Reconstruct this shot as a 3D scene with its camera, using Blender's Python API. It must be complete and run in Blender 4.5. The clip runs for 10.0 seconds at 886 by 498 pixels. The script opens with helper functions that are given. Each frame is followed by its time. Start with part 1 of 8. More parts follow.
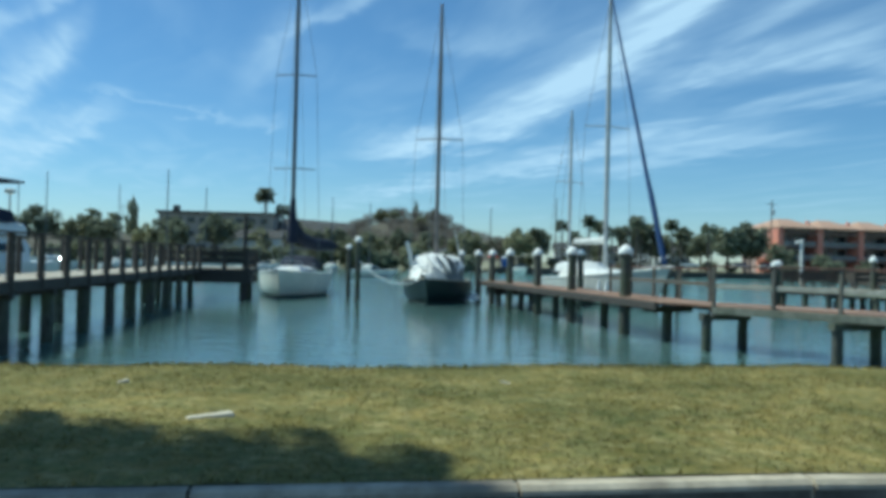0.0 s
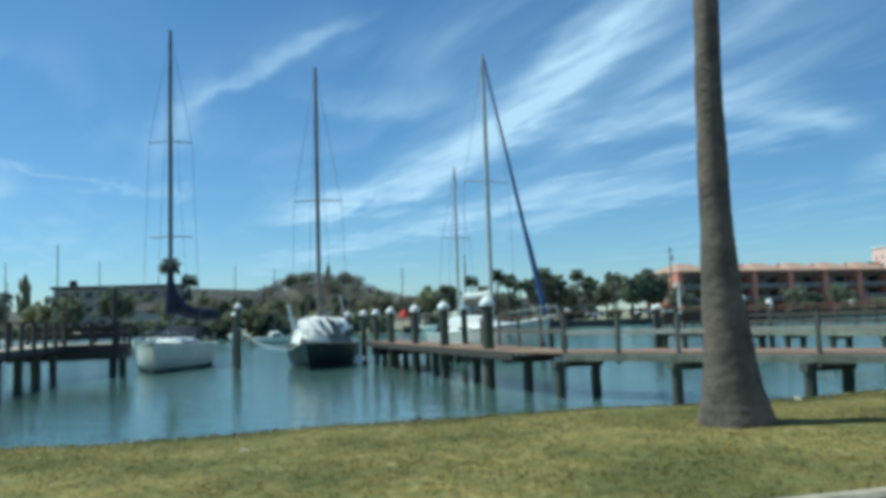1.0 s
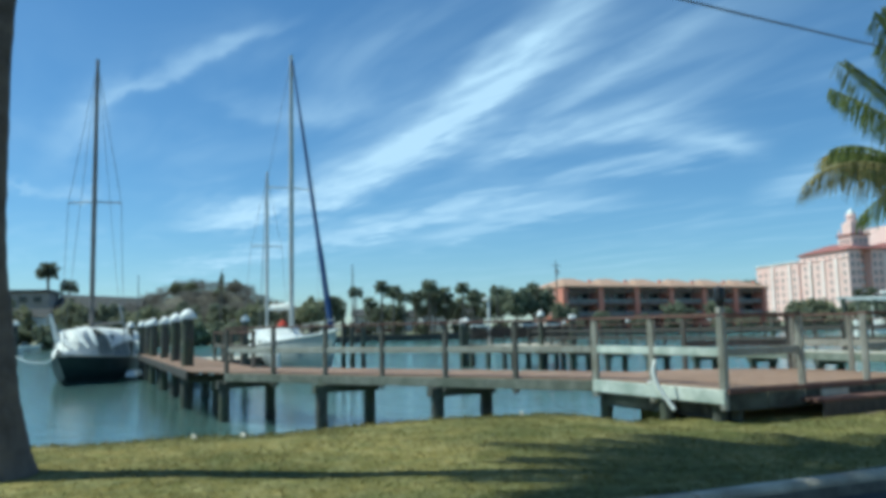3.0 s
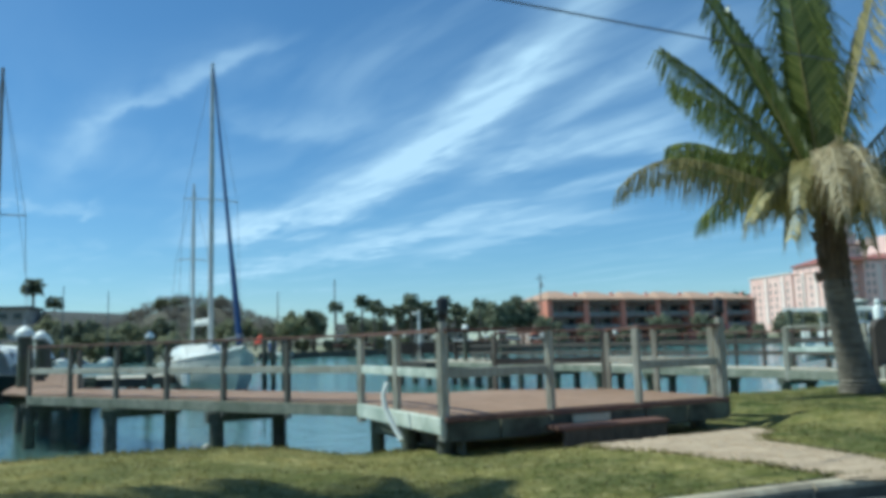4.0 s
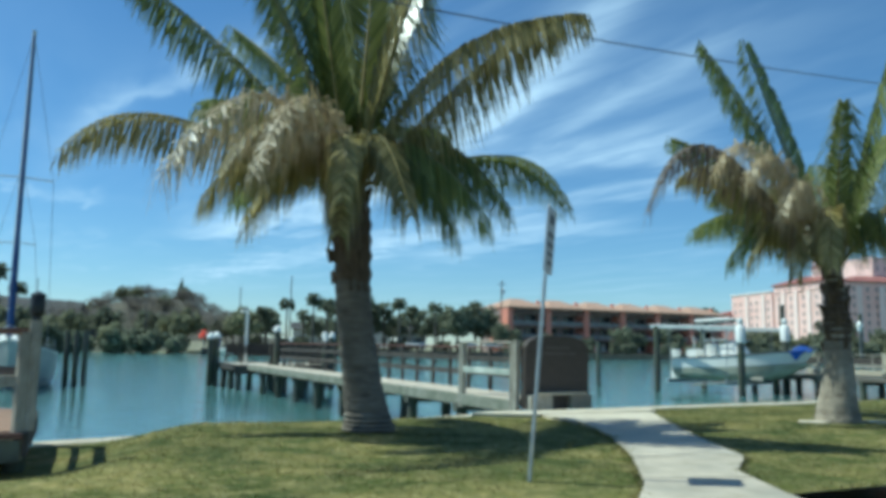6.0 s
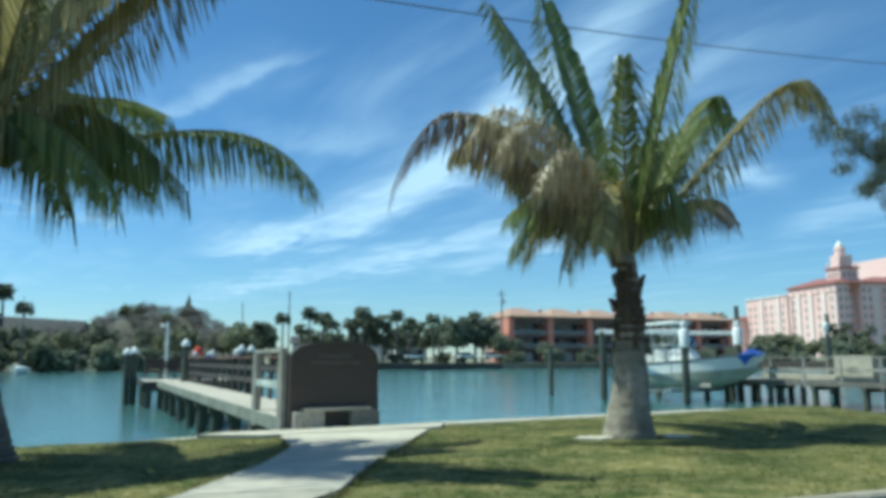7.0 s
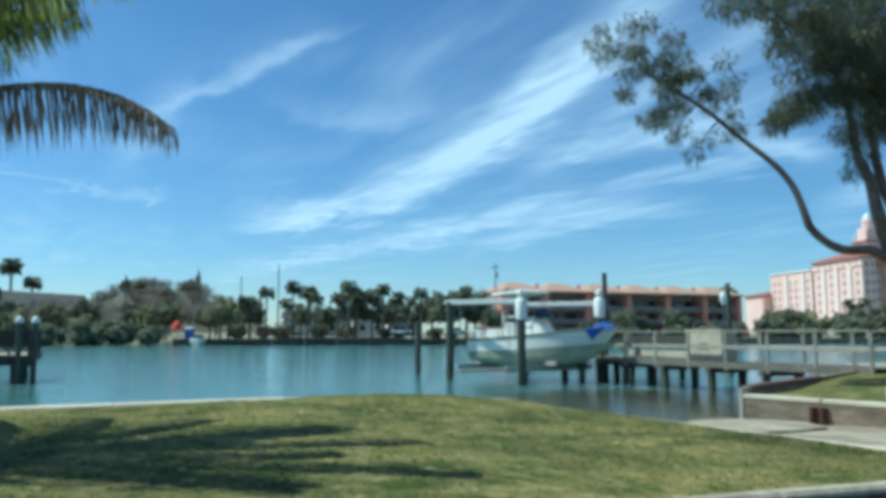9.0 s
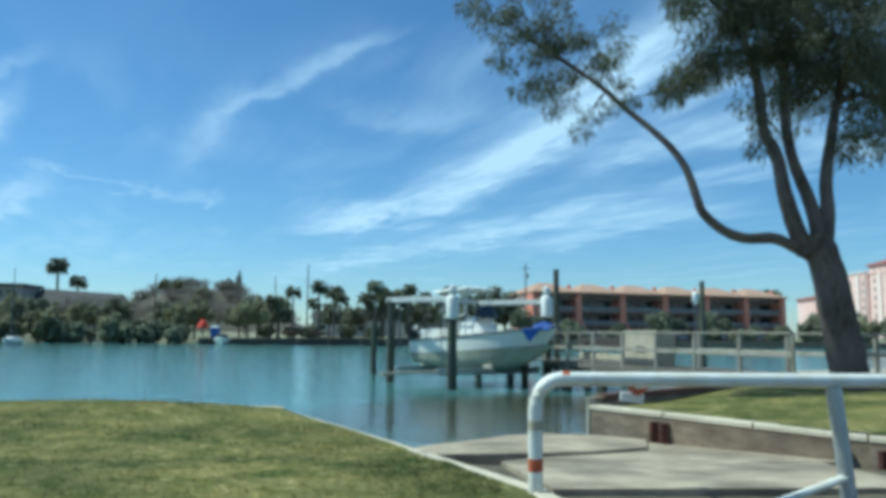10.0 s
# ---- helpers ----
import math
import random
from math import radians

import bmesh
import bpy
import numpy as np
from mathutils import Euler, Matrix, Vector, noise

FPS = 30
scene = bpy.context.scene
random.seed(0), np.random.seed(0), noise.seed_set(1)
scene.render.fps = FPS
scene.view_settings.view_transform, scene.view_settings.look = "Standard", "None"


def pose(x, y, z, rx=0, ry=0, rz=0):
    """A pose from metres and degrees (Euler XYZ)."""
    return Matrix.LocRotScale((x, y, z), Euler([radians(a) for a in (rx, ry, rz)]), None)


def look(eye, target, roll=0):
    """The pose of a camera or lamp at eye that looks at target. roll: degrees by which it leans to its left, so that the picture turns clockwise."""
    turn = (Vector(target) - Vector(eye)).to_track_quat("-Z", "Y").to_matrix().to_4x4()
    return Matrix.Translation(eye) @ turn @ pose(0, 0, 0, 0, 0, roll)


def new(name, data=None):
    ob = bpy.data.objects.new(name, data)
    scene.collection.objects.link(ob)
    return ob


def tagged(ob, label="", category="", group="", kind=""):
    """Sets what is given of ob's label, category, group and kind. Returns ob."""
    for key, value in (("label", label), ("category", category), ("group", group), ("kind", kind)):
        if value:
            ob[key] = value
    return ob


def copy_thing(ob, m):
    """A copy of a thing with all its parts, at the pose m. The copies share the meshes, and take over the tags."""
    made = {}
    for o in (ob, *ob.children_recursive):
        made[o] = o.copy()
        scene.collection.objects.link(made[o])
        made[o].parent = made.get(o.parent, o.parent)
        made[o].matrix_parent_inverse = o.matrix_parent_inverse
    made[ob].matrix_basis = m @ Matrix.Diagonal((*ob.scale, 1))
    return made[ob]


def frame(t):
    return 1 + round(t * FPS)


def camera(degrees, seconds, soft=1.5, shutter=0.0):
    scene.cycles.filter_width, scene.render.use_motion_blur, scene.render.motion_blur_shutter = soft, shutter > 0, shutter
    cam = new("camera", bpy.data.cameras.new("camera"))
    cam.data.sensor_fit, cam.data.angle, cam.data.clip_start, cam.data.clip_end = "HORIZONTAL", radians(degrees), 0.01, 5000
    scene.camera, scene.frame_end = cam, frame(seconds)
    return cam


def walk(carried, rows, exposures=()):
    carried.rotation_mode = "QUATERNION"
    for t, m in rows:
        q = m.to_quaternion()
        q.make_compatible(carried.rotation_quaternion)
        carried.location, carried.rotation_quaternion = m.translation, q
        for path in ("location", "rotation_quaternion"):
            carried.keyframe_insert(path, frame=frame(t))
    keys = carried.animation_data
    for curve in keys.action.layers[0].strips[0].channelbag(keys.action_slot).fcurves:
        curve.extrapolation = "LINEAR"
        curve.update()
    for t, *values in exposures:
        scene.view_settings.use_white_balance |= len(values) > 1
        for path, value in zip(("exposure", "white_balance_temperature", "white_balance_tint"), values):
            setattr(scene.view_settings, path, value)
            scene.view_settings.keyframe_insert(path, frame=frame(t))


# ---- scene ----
cam = camera(59.5, 10.0, soft=4.5)
PATH = [
    (0, (0.102, -0.123, 1.356), (0.023, 1.876, 1.384), 1.4),
    (0.5, (0.981, -0.013, 1.325), (0.949, 1.983, 1.435), -0.3),
    (1, (2.109, 0.143, 1.301), (2.241, 2.131, 1.482), -1.9),
    (1.5, (3.443, 0.187, 1.314), (3.659, 2.168, 1.478), -1.3),
    (2, (5.066, 0.389, 1.297), (5.318, 2.365, 1.471), -0.9),
    (2.5, (6.933, 0.777, 1.28), (7.277, 2.738, 1.463), -1.0),
    (4, (13.532, 1.975, 1.215), (13.876, 3.93, 1.454), -1.6),
    (4.5, (15.834, 2.424, 1.23), (16.228, 4.372, 1.455), -0.5),
    (5, (18.206, 2.819, 1.266), (18.586, 4.772, 1.465), 1.8),
    (5.5, (20.646, 3.396, 1.278), (21.013, 5.35, 1.498), 1.7),
    (7, (28.181, 5.289, 1.241), (28.477, 7.247, 1.519), -0.2),
    (7.5, (30.92, 6.229, 1.203), (31.197, 8.192, 1.462), 0.1),
    (8, (33.605, 7.063, 1.18), (33.856, 9.032, 1.424), 0.1),
    (8.5, (36.308, 8.07, 1.179), (36.547, 10.04, 1.426), -0.4),
    (9, (38.998, 8.987, 1.118), (39.201, 10.965, 1.335), -0.0),
    (9.5, (41.591, 9.78, 1.11), (41.769, 11.762, 1.315), 0.3),
    (10, (44.224, 10.925, 1.074), (44.294, 12.912, 1.294), 0.5),
]
walk(cam, [(t, look(eye, target, roll)) for t, eye, target, roll in PATH], ((0, -0.03, 4950, -11), (2.5, 0.03, 4930, -11), (5.5, 0.06, 4900, -11), (7, 0.15, 4870, -12), (8.5, 0.14, 4830, -12), (10, 0.06, 4830, -12)))

# ---- world, sun ----
SUN_EL, SUN_AZ = radians(56), radians(286)
world = bpy.data.worlds.new("sky")
scene.world = world
world.use_nodes = True
wn, wl = world.node_tree.nodes, world.node_tree.links
wn.clear()


def wmath(op, a, b=None, clamp=False):
    n = wn.new("ShaderNodeMath")
    n.operation, n.use_clamp = op, clamp
    for i, v in enumerate((a, b)):
        if v is None:
            continue
        if isinstance(v, (int, float)):
            n.inputs[i].default_value = v
        else:
            wl.new(v, n.inputs[i])
    return n.outputs[0]


def wnoise(vec, scale, detail, dist=0.0):
    n = wn.new("ShaderNodeTexNoise")
    n.inputs["Scale"].default_value, n.inputs["Detail"].default_value = scale, detail
    n.inputs["Distortion"].default_value = dist
    wl.new(vec, n.inputs["Vector"])
    return n.outputs["Fac"]


def wmap(fac, a, b, c, d):
    n = wn.new("ShaderNodeMapRange")
    n.interpolation_type = "SMOOTHSTEP"
    wl.new(fac, n.inputs[0])
    for i, v in enumerate((a, b, c, d)):
        n.inputs[1 + i].default_value = v
    return n.outputs[0]


sky = wn.new("ShaderNodeTexSky")
sky.sky_type, sky.sun_disc = "NISHITA", False
sky.sun_elevation, sky.sun_rotation = SUN_EL, SUN_AZ
sky.air_density, sky.dust_density, sky.ozone_density = 1.0, 0.15, 3.6
coord = wn.new("ShaderNodeTexCoord")
sep = wn.new("ShaderNodeSeparateXYZ")
wl.new(coord.outputs["Generated"], sep.inputs[0])
dz = wmath("MAXIMUM", sep.outputs[2], 0.012)
cx, cy = wmath("DIVIDE", sep.outputs[0], dz), wmath("DIVIDE", sep.outputs[1], dz)
# cloud sheet coordinates: turned so that the streaks run along the first axis
flat = wn.new("ShaderNodeCombineXYZ")
wl.new(cx, flat.inputs[0])
wl.new(cy, flat.inputs[1])
turned = wn.new("ShaderNodeMapping")
turned.inputs["Rotation"].default_value = (0, 0, radians(-112))
wl.new(flat.outputs[0], turned.inputs["Vector"])
streaked = wn.new("ShaderNodeMapping")
streaked.inputs["Scale"].default_value = (0.26, 0.9, 1)
wl.new(turned.outputs[0], streaked.inputs["Vector"])
wisp = wnoise(streaked.outputs[0], 2.2, 8, 0.9)
fine_wisp = wnoise(streaked.outputs[0], 7.0, 6, 1.4)
broad = wnoise(flat.outputs[0], 0.33, 3)
# compass bearing and height of the looked-at point of sky, in degrees
bearing = wmath("MULTIPLY", wmath("ARCTAN2", sep.outputs[0], sep.outputs[1]), 180 / math.pi)
height_ = wmath("MULTIPLY", wmath("ARCSINE", sep.outputs[2]), 180 / math.pi)
curl = wmath("MULTIPLY", wmath("SUBTRACT", wnoise(flat.outputs[0], 1.3, 5, 0.4), 0.5), 2.6)
feather = wmath("MULTIPLY", wmath("SUBTRACT", wnoise(streaked.outputs[0], 5.0, 6, 1.0), 0.5), 2.2)
lifted = wmath("ADD", height_, wmath("ADD", curl, feather))


def streak(points, w0, w1, fade_in, fade_out, gain, degree=2):
    """A cirrus streak through (bearing, height) points in degrees, w0 to w1 degrees wide, with its ends feathered."""
    us, vs = zip(*points)
    line = None
    for c in np.polyfit(us, vs, min(degree, len(us) - 1)):
        line = wmath("ADD", wmath("MULTIPLY", line, bearing), float(c)) if line is not None else wmath("ADD", 0.0, float(c))
    wide = wmap(bearing, us[0], us[-1], w0, w1)
    off = wmath("DIVIDE", wmath("SUBTRACT", lifted, line), wide)
    # sharp lower edge, combed-out upper edge
    off = wmath("MULTIPLY", off, wmap(off, -0.2, 0.6, 1.35, 0.75))
    bell = wmath("EXPONENT", wmath("MULTIPLY", wmath("MULTIPLY", off, off), -1.0))
    win = wmath("MULTIPLY", wmap(bearing, us[0] - fade_in, us[0] + fade_in, 0, 1), wmap(bearing, us[-1] - fade_out, us[-1] + fade_out, 1, 0))
    return wmath("MULTIPLY", wmath("MULTIPLY", bell, win), gain)


veil = wmath("MULTIPLY", wmap(wisp, 0.40, 0.76, 0, 1), wmap(broad, 0.36, 0.66, 0.0, 0.34))
STREAKS = [
    (((-7, 8.0), (-1.5, 8.9), (4.9, 11.3), (9, 13.7), (12, 15.6), (15.3, 18.1), (19.3, 21.4), (23, 24.2)), 0.85, 2.2, 4, 9, 1.2, 3),
    (((-9, 4.3), (-5.8, 5.1), (0.6, 6.0), (6.5, 7.6), (12.8, 8.8), (19, 9.5)), 0.5, 0.8, 5, 4, 0.74, 2),
    (((8.8, 6.1), (13.9, 7.5), (18, 8.2), (22.8, 8.8)), 0.55, 0.7, 3, 3, 0.5, 2),
    (((-14.5, 15.4), (-11, 17.3), (-7.8, 19.3), (-2.6, 21.4)), 0.7, 0.4, 2.5, 4, 0.44, 2),
    (((-17, 12.2), (-15.4, 13.9), (-13.6, 15.4)), 1.6, 1.8, 2.0, 2.5, 0.36, 1),
    (((12.7, 11.8), (16.5, 13.3), (20, 14), (24.5, 13.7), (31.4, 12.2)), 0.9, 1.1, 3, 3, 0.62, 2),
    (((19.1, 10.5), (22.4, 11.1), (27.2, 11.5), (32, 11.9)), 0.55, 0.6, 3, 3, 0.45, 2),
    (((33, 8.5), (36.9, 9.3), (41, 10.4)), 0.8, 1.3, 2, 4, 0.5, 1),
    (((18, 15), (23.4, 18.4), (30, 21.5)), 0.8, 1.4, 4, 6, 0.34, 1),
    (((-36, 4.5), (-32.2, 8.6), (-30, 11.4), (-27.8, 14)), 2.6, 1.4, 3, 1.6, 0.8, 1),
    (((-36, 3.0), (-32.2, 5.4), (-29, 7.4), (-25.9, 9.0)), 2.2, 1.0, 3, 2, 0.72, 1),
    (((-34, 13), (-30.8, 15.2), (-27, 17.6)), 0.9, 0.6, 2, 2, 0.5, 1),
    (((-17.2, 9.3), (-15.8, 9.4), (-14.6, 9.5)), 0.5, 0.45, 1.2, 1.0, 0.5, 1),
    (((-27, 11.0), (-21.4, 10.1), (-17.5, 9.5)), 0.2, 0.3, 2, 1, 0.3, 1),
    (((4, 14.5), (15, 16.5), (30, 18)), 4.5, 6.0, 5, 9, 0.22, 1),
    (((-6, 16.4), (-1.6, 15.4), (4, 16.6)), 0.9, 1.2, 3, 3, 0.26, 2),
]
lines = None
for s_ in STREAKS:
    one = streak(*s_)
    lines = one if lines is None else wmath("ADD", lines, one)
torn = wmap(wmath("ADD", wmath("MULTIPLY", wisp, 0.55), wmath("MULTIPLY", fine_wisp, 0.45)), 0.32, 0.62, 0.45, 1.0)
cloud = wmath("ADD", veil, wmath("MULTIPLY", lines, torn), clamp=True)
cloud = wmath("MULTIPLY", cloud, wmap(sep.outputs[2], 0.012, 0.075, 0.0, 0.9))
mixw = wn.new("ShaderNodeMix")
mixw.data_type = "RGBA"
wl.new(cloud, mixw.inputs["Factor"])
wl.new(sky.outputs[0], mixw.inputs["A"])
mixw.inputs["B"].default_value = (7.6, 8.3, 9.0, 1)
back = wn.new("ShaderNodeBackground")
back.inputs["Strength"].default_value = 0.092
wl.new(mixw.outputs["Result"], back.inputs["Color"])
wout = wn.new("ShaderNodeOutputWorld")
wl.new(back.outputs[0], wout.inputs[0])

sun = new("sun", bpy.data.lights.new("sun", "SUN"))
sun.data.energy, sun.data.angle, sun.data.color = 4.9, radians(0.6), (1.0, 0.87, 0.68)
sun_from = Vector((math.sin(SUN_AZ) * math.cos(SUN_EL), math.cos(SUN_AZ) * math.cos(SUN_EL), math.sin(SUN_EL)))
sun.matrix_world = look(sun_from * 200, (0, 0, 0))

# ---- materials ----


def mat(name, dark, light, scale=6.0, rough=0.8, bump=0.25, metal=0.0, stretch=(1, 1, 1), patch=None,
        patch_scale=0.6, patch_amount=0.5, vary=0.0, fine=8.0, coat=0.0):
    """A two-scale procedural surface: grain between dark and light, patches of a third colour, fine relief."""
    m = bpy.data.materials.new(name)
    m.use_nodes = True
    n, l = m.node_tree.nodes, m.node_tree.links
    p = n["Principled BSDF"]
    tc = n.new("ShaderNodeTexCoord")
    mp = n.new("ShaderNodeMapping")
    mp.inputs["Scale"].default_value = stretch
    l.new(tc.outputs["Object"], mp.inputs["Vector"])
    info = n.new("ShaderNodeObjectInfo")
    shift = n.new("ShaderNodeVectorMath")
    shift.operation = "SCALE"
    shift.inputs[0].default_value = (17.0, 31.0, 13.0)
    l.new(info.outputs["Random"], shift.inputs["Scale"])
    l.new(shift.outputs[0], mp.inputs["Location"])
    g = n.new("ShaderNodeTexNoise")
    g.inputs["Scale"].default_value, g.inputs["Detail"].default_value, g.inputs["Roughness"].default_value = scale, 6, 0.65
    l.new(mp.outputs[0], g.inputs["Vector"])
    r = n.new("ShaderNodeMapRange")
    r.inputs[1].default_value, r.inputs[2].default_value = 0.32, 0.68
    l.new(g.outputs["Fac"], r.inputs[0])
    c = n.new("ShaderNodeMix")
    c.data_type = "RGBA"
    c.inputs["A"].default_value, c.inputs["B"].default_value = (*dark, 1), (*light, 1)
    l.new(r.outputs[0], c.inputs["Factor"])
    col = c.outputs["Result"]
    if patch:
        g2 = n.new("ShaderNodeTexNoise")
        g2.inputs["Scale"].default_value, g2.inputs["Detail"].default_value = patch_scale, 4
        l.new(tc.outputs["Object"], g2.inputs["Vector"])
        r2 = n.new("ShaderNodeMapRange")
        r2.inputs[1].default_value, r2.inputs[2].default_value, r2.inputs[4].default_value = 0.42, 0.64, patch_amount
        l.new(g2.outputs["Fac"], r2.inputs[0])
        c2 = n.new("ShaderNodeMix")
        c2.data_type = "RGBA"
        c2.inputs["B"].default_value = (*patch, 1)
        l.new(col, c2.inputs["A"])
        l.new(r2.outputs[0], c2.inputs["Factor"])
        col = c2.outputs["Result"]
    if vary:
        hsv = n.new("ShaderNodeHueSaturation")
        mv = n.new("ShaderNodeMapRange")
        mv.inputs[3].default_value, mv.inputs[4].default_value = 1 - vary, 1 + vary
        l.new(info.outputs["Random"], mv.inputs[0])
        l.new(mv.outputs[0], hsv.inputs["Value"])
        l.new(col, hsv.inputs["Color"])
        col = hsv.outputs["Color"]
    l.new(col, p.inputs["Base Color"])
    p.inputs["Roughness"].default_value, p.inputs["Metallic"].default_value = rough, metal
    p.inputs["Coat Weight"].default_value = coat
    if bump:
        g3 = n.new("ShaderNodeTexNoise")
        g3.inputs["Scale"].default_value, g3.inputs["Detail"].default_value = scale * fine / 4, 5
        l.new(mp.outputs[0], g3.inputs["Vector"])
        b = n.new("ShaderNodeBump")
        b.inputs["Strength"].default_value, b.inputs["Distance"].default_value = bump, 0.03
        l.new(g3.outputs["Fac"], b.inputs["Height"])
        l.new(b.outputs[0], p.inputs["Normal"])
    return m


def turf(name, bump):
    """Winter lawn: green and straw patches, clumps, and fine blades of light and dark."""
    m = bpy.data.materials.new(name)
    m.use_nodes = True
    n, l = m.node_tree.nodes, m.node_tree.links
    p = n["Principled BSDF"]
    tc = n.new("ShaderNodeTexCoord")

    def tex(scale, detail, lo, hi, a=0.0, b=1.0):
        t = n.new("ShaderNodeTexNoise")
        t.inputs["Scale"].default_value, t.inputs["Detail"].default_value, t.inputs["Roughness"].default_value = scale, detail, 0.62
        l.new(tc.outputs["Object"], t.inputs["Vector"])
        r = n.new("ShaderNodeMapRange")
        r.inputs[1].default_value, r.inputs[2].default_value, r.inputs[3].default_value, r.inputs[4].default_value = lo, hi, a, b
        l.new(t.outputs["Fac"], r.inputs[0])
        return t.outputs["Fac"], r.outputs[0]

    def blend(f, a, b, kind="MIX"):
        x = n.new("ShaderNodeMix")
        x.data_type, x.blend_type = "RGBA", kind
        l.new(f, x.inputs["Factor"]) if not isinstance(f, float) else None
        if isinstance(f, float):
            x.inputs["Factor"].default_value = f
        for key, v in (("A", a), ("B", b)):
            if isinstance(v, tuple):
                x.inputs[key].default_value = (*v, 1)
            else:
                l.new(v, x.inputs[key])
        return x.outputs["Result"]

    wide, wide_f = tex(0.34, 5, 0.40, 0.60)
    clump, clump_f = tex(2.6, 6, 0.44, 0.60)
    tuft, tuft_f = tex(10.0, 5, 0.38, 0.62)
    blade, blade_f = tex(46.0, 4, 0.30, 0.70)
    col = blend(wide_f, (0.052, 0.075, 0.016), (0.145, 0.146, 0.044))
    # the lawn is drier and browner at its near end
    sx = n.new("ShaderNodeSeparateXYZ")
    l.new(tc.outputs["Object"], sx.inputs[0])
    dry = n.new("ShaderNodeMapRange")
    dry.inputs[1].default_value, dry.inputs[2].default_value, dry.inputs[3].default_value, dry.inputs[4].default_value = 6.0, 22.0, 0.70, 0.0
    l.new(sx.outputs[0], dry.inputs[0])
    col = blend(dry.outputs[0], col, (0.265, 0.195, 0.072))
    dry2 = n.new("ShaderNodeMapRange")
    dry2.inputs[1].default_value, dry2.inputs[2].default_value, dry2.inputs[3].default_value, dry2.inputs[4].default_value = 31.0, 38.0, 0.0, 0.07
    l.new(sx.outputs[0], dry2.inputs[0])
    col = blend(dry2.outputs[0], col, (0.19, 0.172, 0.058))
    mott, mott_f = tex(1.1, 5, 0.46, 0.62, 0.0, 0.75)
    col = blend(mott_f, col, (0.21, 0.176, 0.066))
    col = blend(clump_f, col, (0.200, 0.178, 0.074))
    straw, straw_f = tex(5.5, 7, 0.53, 0.68, 0.0, 0.75)
    col = blend(straw_f, col, (0.38, 0.325, 0.17))
    sward, sward_f = tex(4.0, 6, 0.36, 0.54, 0.45, 0.0)
    col = blend(sward_f, col, (0.080, 0.098, 0.026))
    dark = blend(tuft_f, (0.74, 0.76, 0.72), (1.20, 1.18, 1.14))
    col = blend(1.0, col, dark, "MULTIPLY")
    tone, tone_f = tex(0.55, 4, 0.38, 0.62)
    col = blend(1.0, col, blend(tone_f, (0.66, 0.72, 0.62), (1.30, 1.24, 1.16)), "MULTIPLY")
    lite = blend(blade_f, (0.72, 0.74, 0.70), (1.28, 1.27, 1.22))
    col = blend(1.0, col, lite, "MULTIPLY")
    if not bump:
        # single blades: from green to bleached straw
        geo = n.new("ShaderNodeNewGeometry")
        pale = n.new("ShaderNodeMapRange")
        pale.inputs[1].default_value, pale.inputs[2].default_value, pale.inputs[4].default_value = 0.45, 1.0, 0.75
        l.new(geo.outputs["Random Per Island"], pale.inputs[0])
        col = blend(pale.outputs[0], col, (0.42, 0.36, 0.19))
        # thin blades let half of the light through
        thin = n.new("ShaderNodeBsdfTranslucent")
        l.new(col, thin.inputs["Color"])
        half = n.new("ShaderNodeMixShader")
        half.inputs[0].default_value = 0.5
        l.new(p.outputs[0], half.inputs[1])
        l.new(thin.outputs[0], half.inputs[2])
        l.new(half.outputs[0], n["Material Output"].inputs[0])
    l.new(col, p.inputs["Base Color"])
    p.inputs["Roughness"].default_value = 0.95
    p.inputs["Specular IOR Level"].default_value = 0.15
    if bump:
        h = n.new("ShaderNodeMath")
        h.operation = "ADD"
        l.new(tuft, h.inputs[0])
        l.new(blade, h.inputs[1])
        b = n.new("ShaderNodeBump")
        b.inputs["Strength"].default_value, b.inputs["Distance"].default_value = 0.55, 0.03
        l.new(h.outputs[0], b.inputs["Height"])
        l.new(b.outputs[0], p.inputs["Normal"])
    return m


GRASS = turf("grass", True)
BLADES = turf("grass_blades", False)
FAR_GRASS = mat("dull_far_grass", (0.13, 0.13, 0.07), (0.25, 0.24, 0.14), 0.6, 0.95, 0.1, patch=(0.34, 0.31, 0.23), patch_scale=0.05, patch_amount=0.6)
BARE_WOOD = mat("leafless_wood", (0.075, 0.066, 0.05), (0.15, 0.132, 0.10), 0.9, 0.95, 0.6, patch=(0.085, 0.088, 0.05), patch_scale=0.12, patch_amount=0.6)
SOIL = mat("bank_soil", (0.06, 0.05, 0.03), (0.16, 0.13, 0.08), 3, 0.95, 0.5)
ASPHALT = mat("asphalt", (0.035, 0.035, 0.037), (0.075, 0.073, 0.07), 20, 0.9, 0.5)
CONCRETE = mat("concrete", (0.43, 0.365, 0.265), (0.61, 0.525, 0.40), 4, 0.9, 0.3, patch=(0.30, 0.28, 0.23), patch_scale=1.2, vary=0.08)
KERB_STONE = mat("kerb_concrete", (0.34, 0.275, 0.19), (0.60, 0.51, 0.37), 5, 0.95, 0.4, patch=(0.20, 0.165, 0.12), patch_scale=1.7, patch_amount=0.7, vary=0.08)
# kerb face darkened: road dirt, plus its shade put into the colour
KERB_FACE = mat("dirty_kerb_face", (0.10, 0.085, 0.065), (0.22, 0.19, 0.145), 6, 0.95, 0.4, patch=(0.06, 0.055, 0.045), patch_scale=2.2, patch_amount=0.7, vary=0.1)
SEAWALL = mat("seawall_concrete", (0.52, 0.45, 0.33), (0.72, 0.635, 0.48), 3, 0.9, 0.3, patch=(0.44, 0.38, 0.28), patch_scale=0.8)
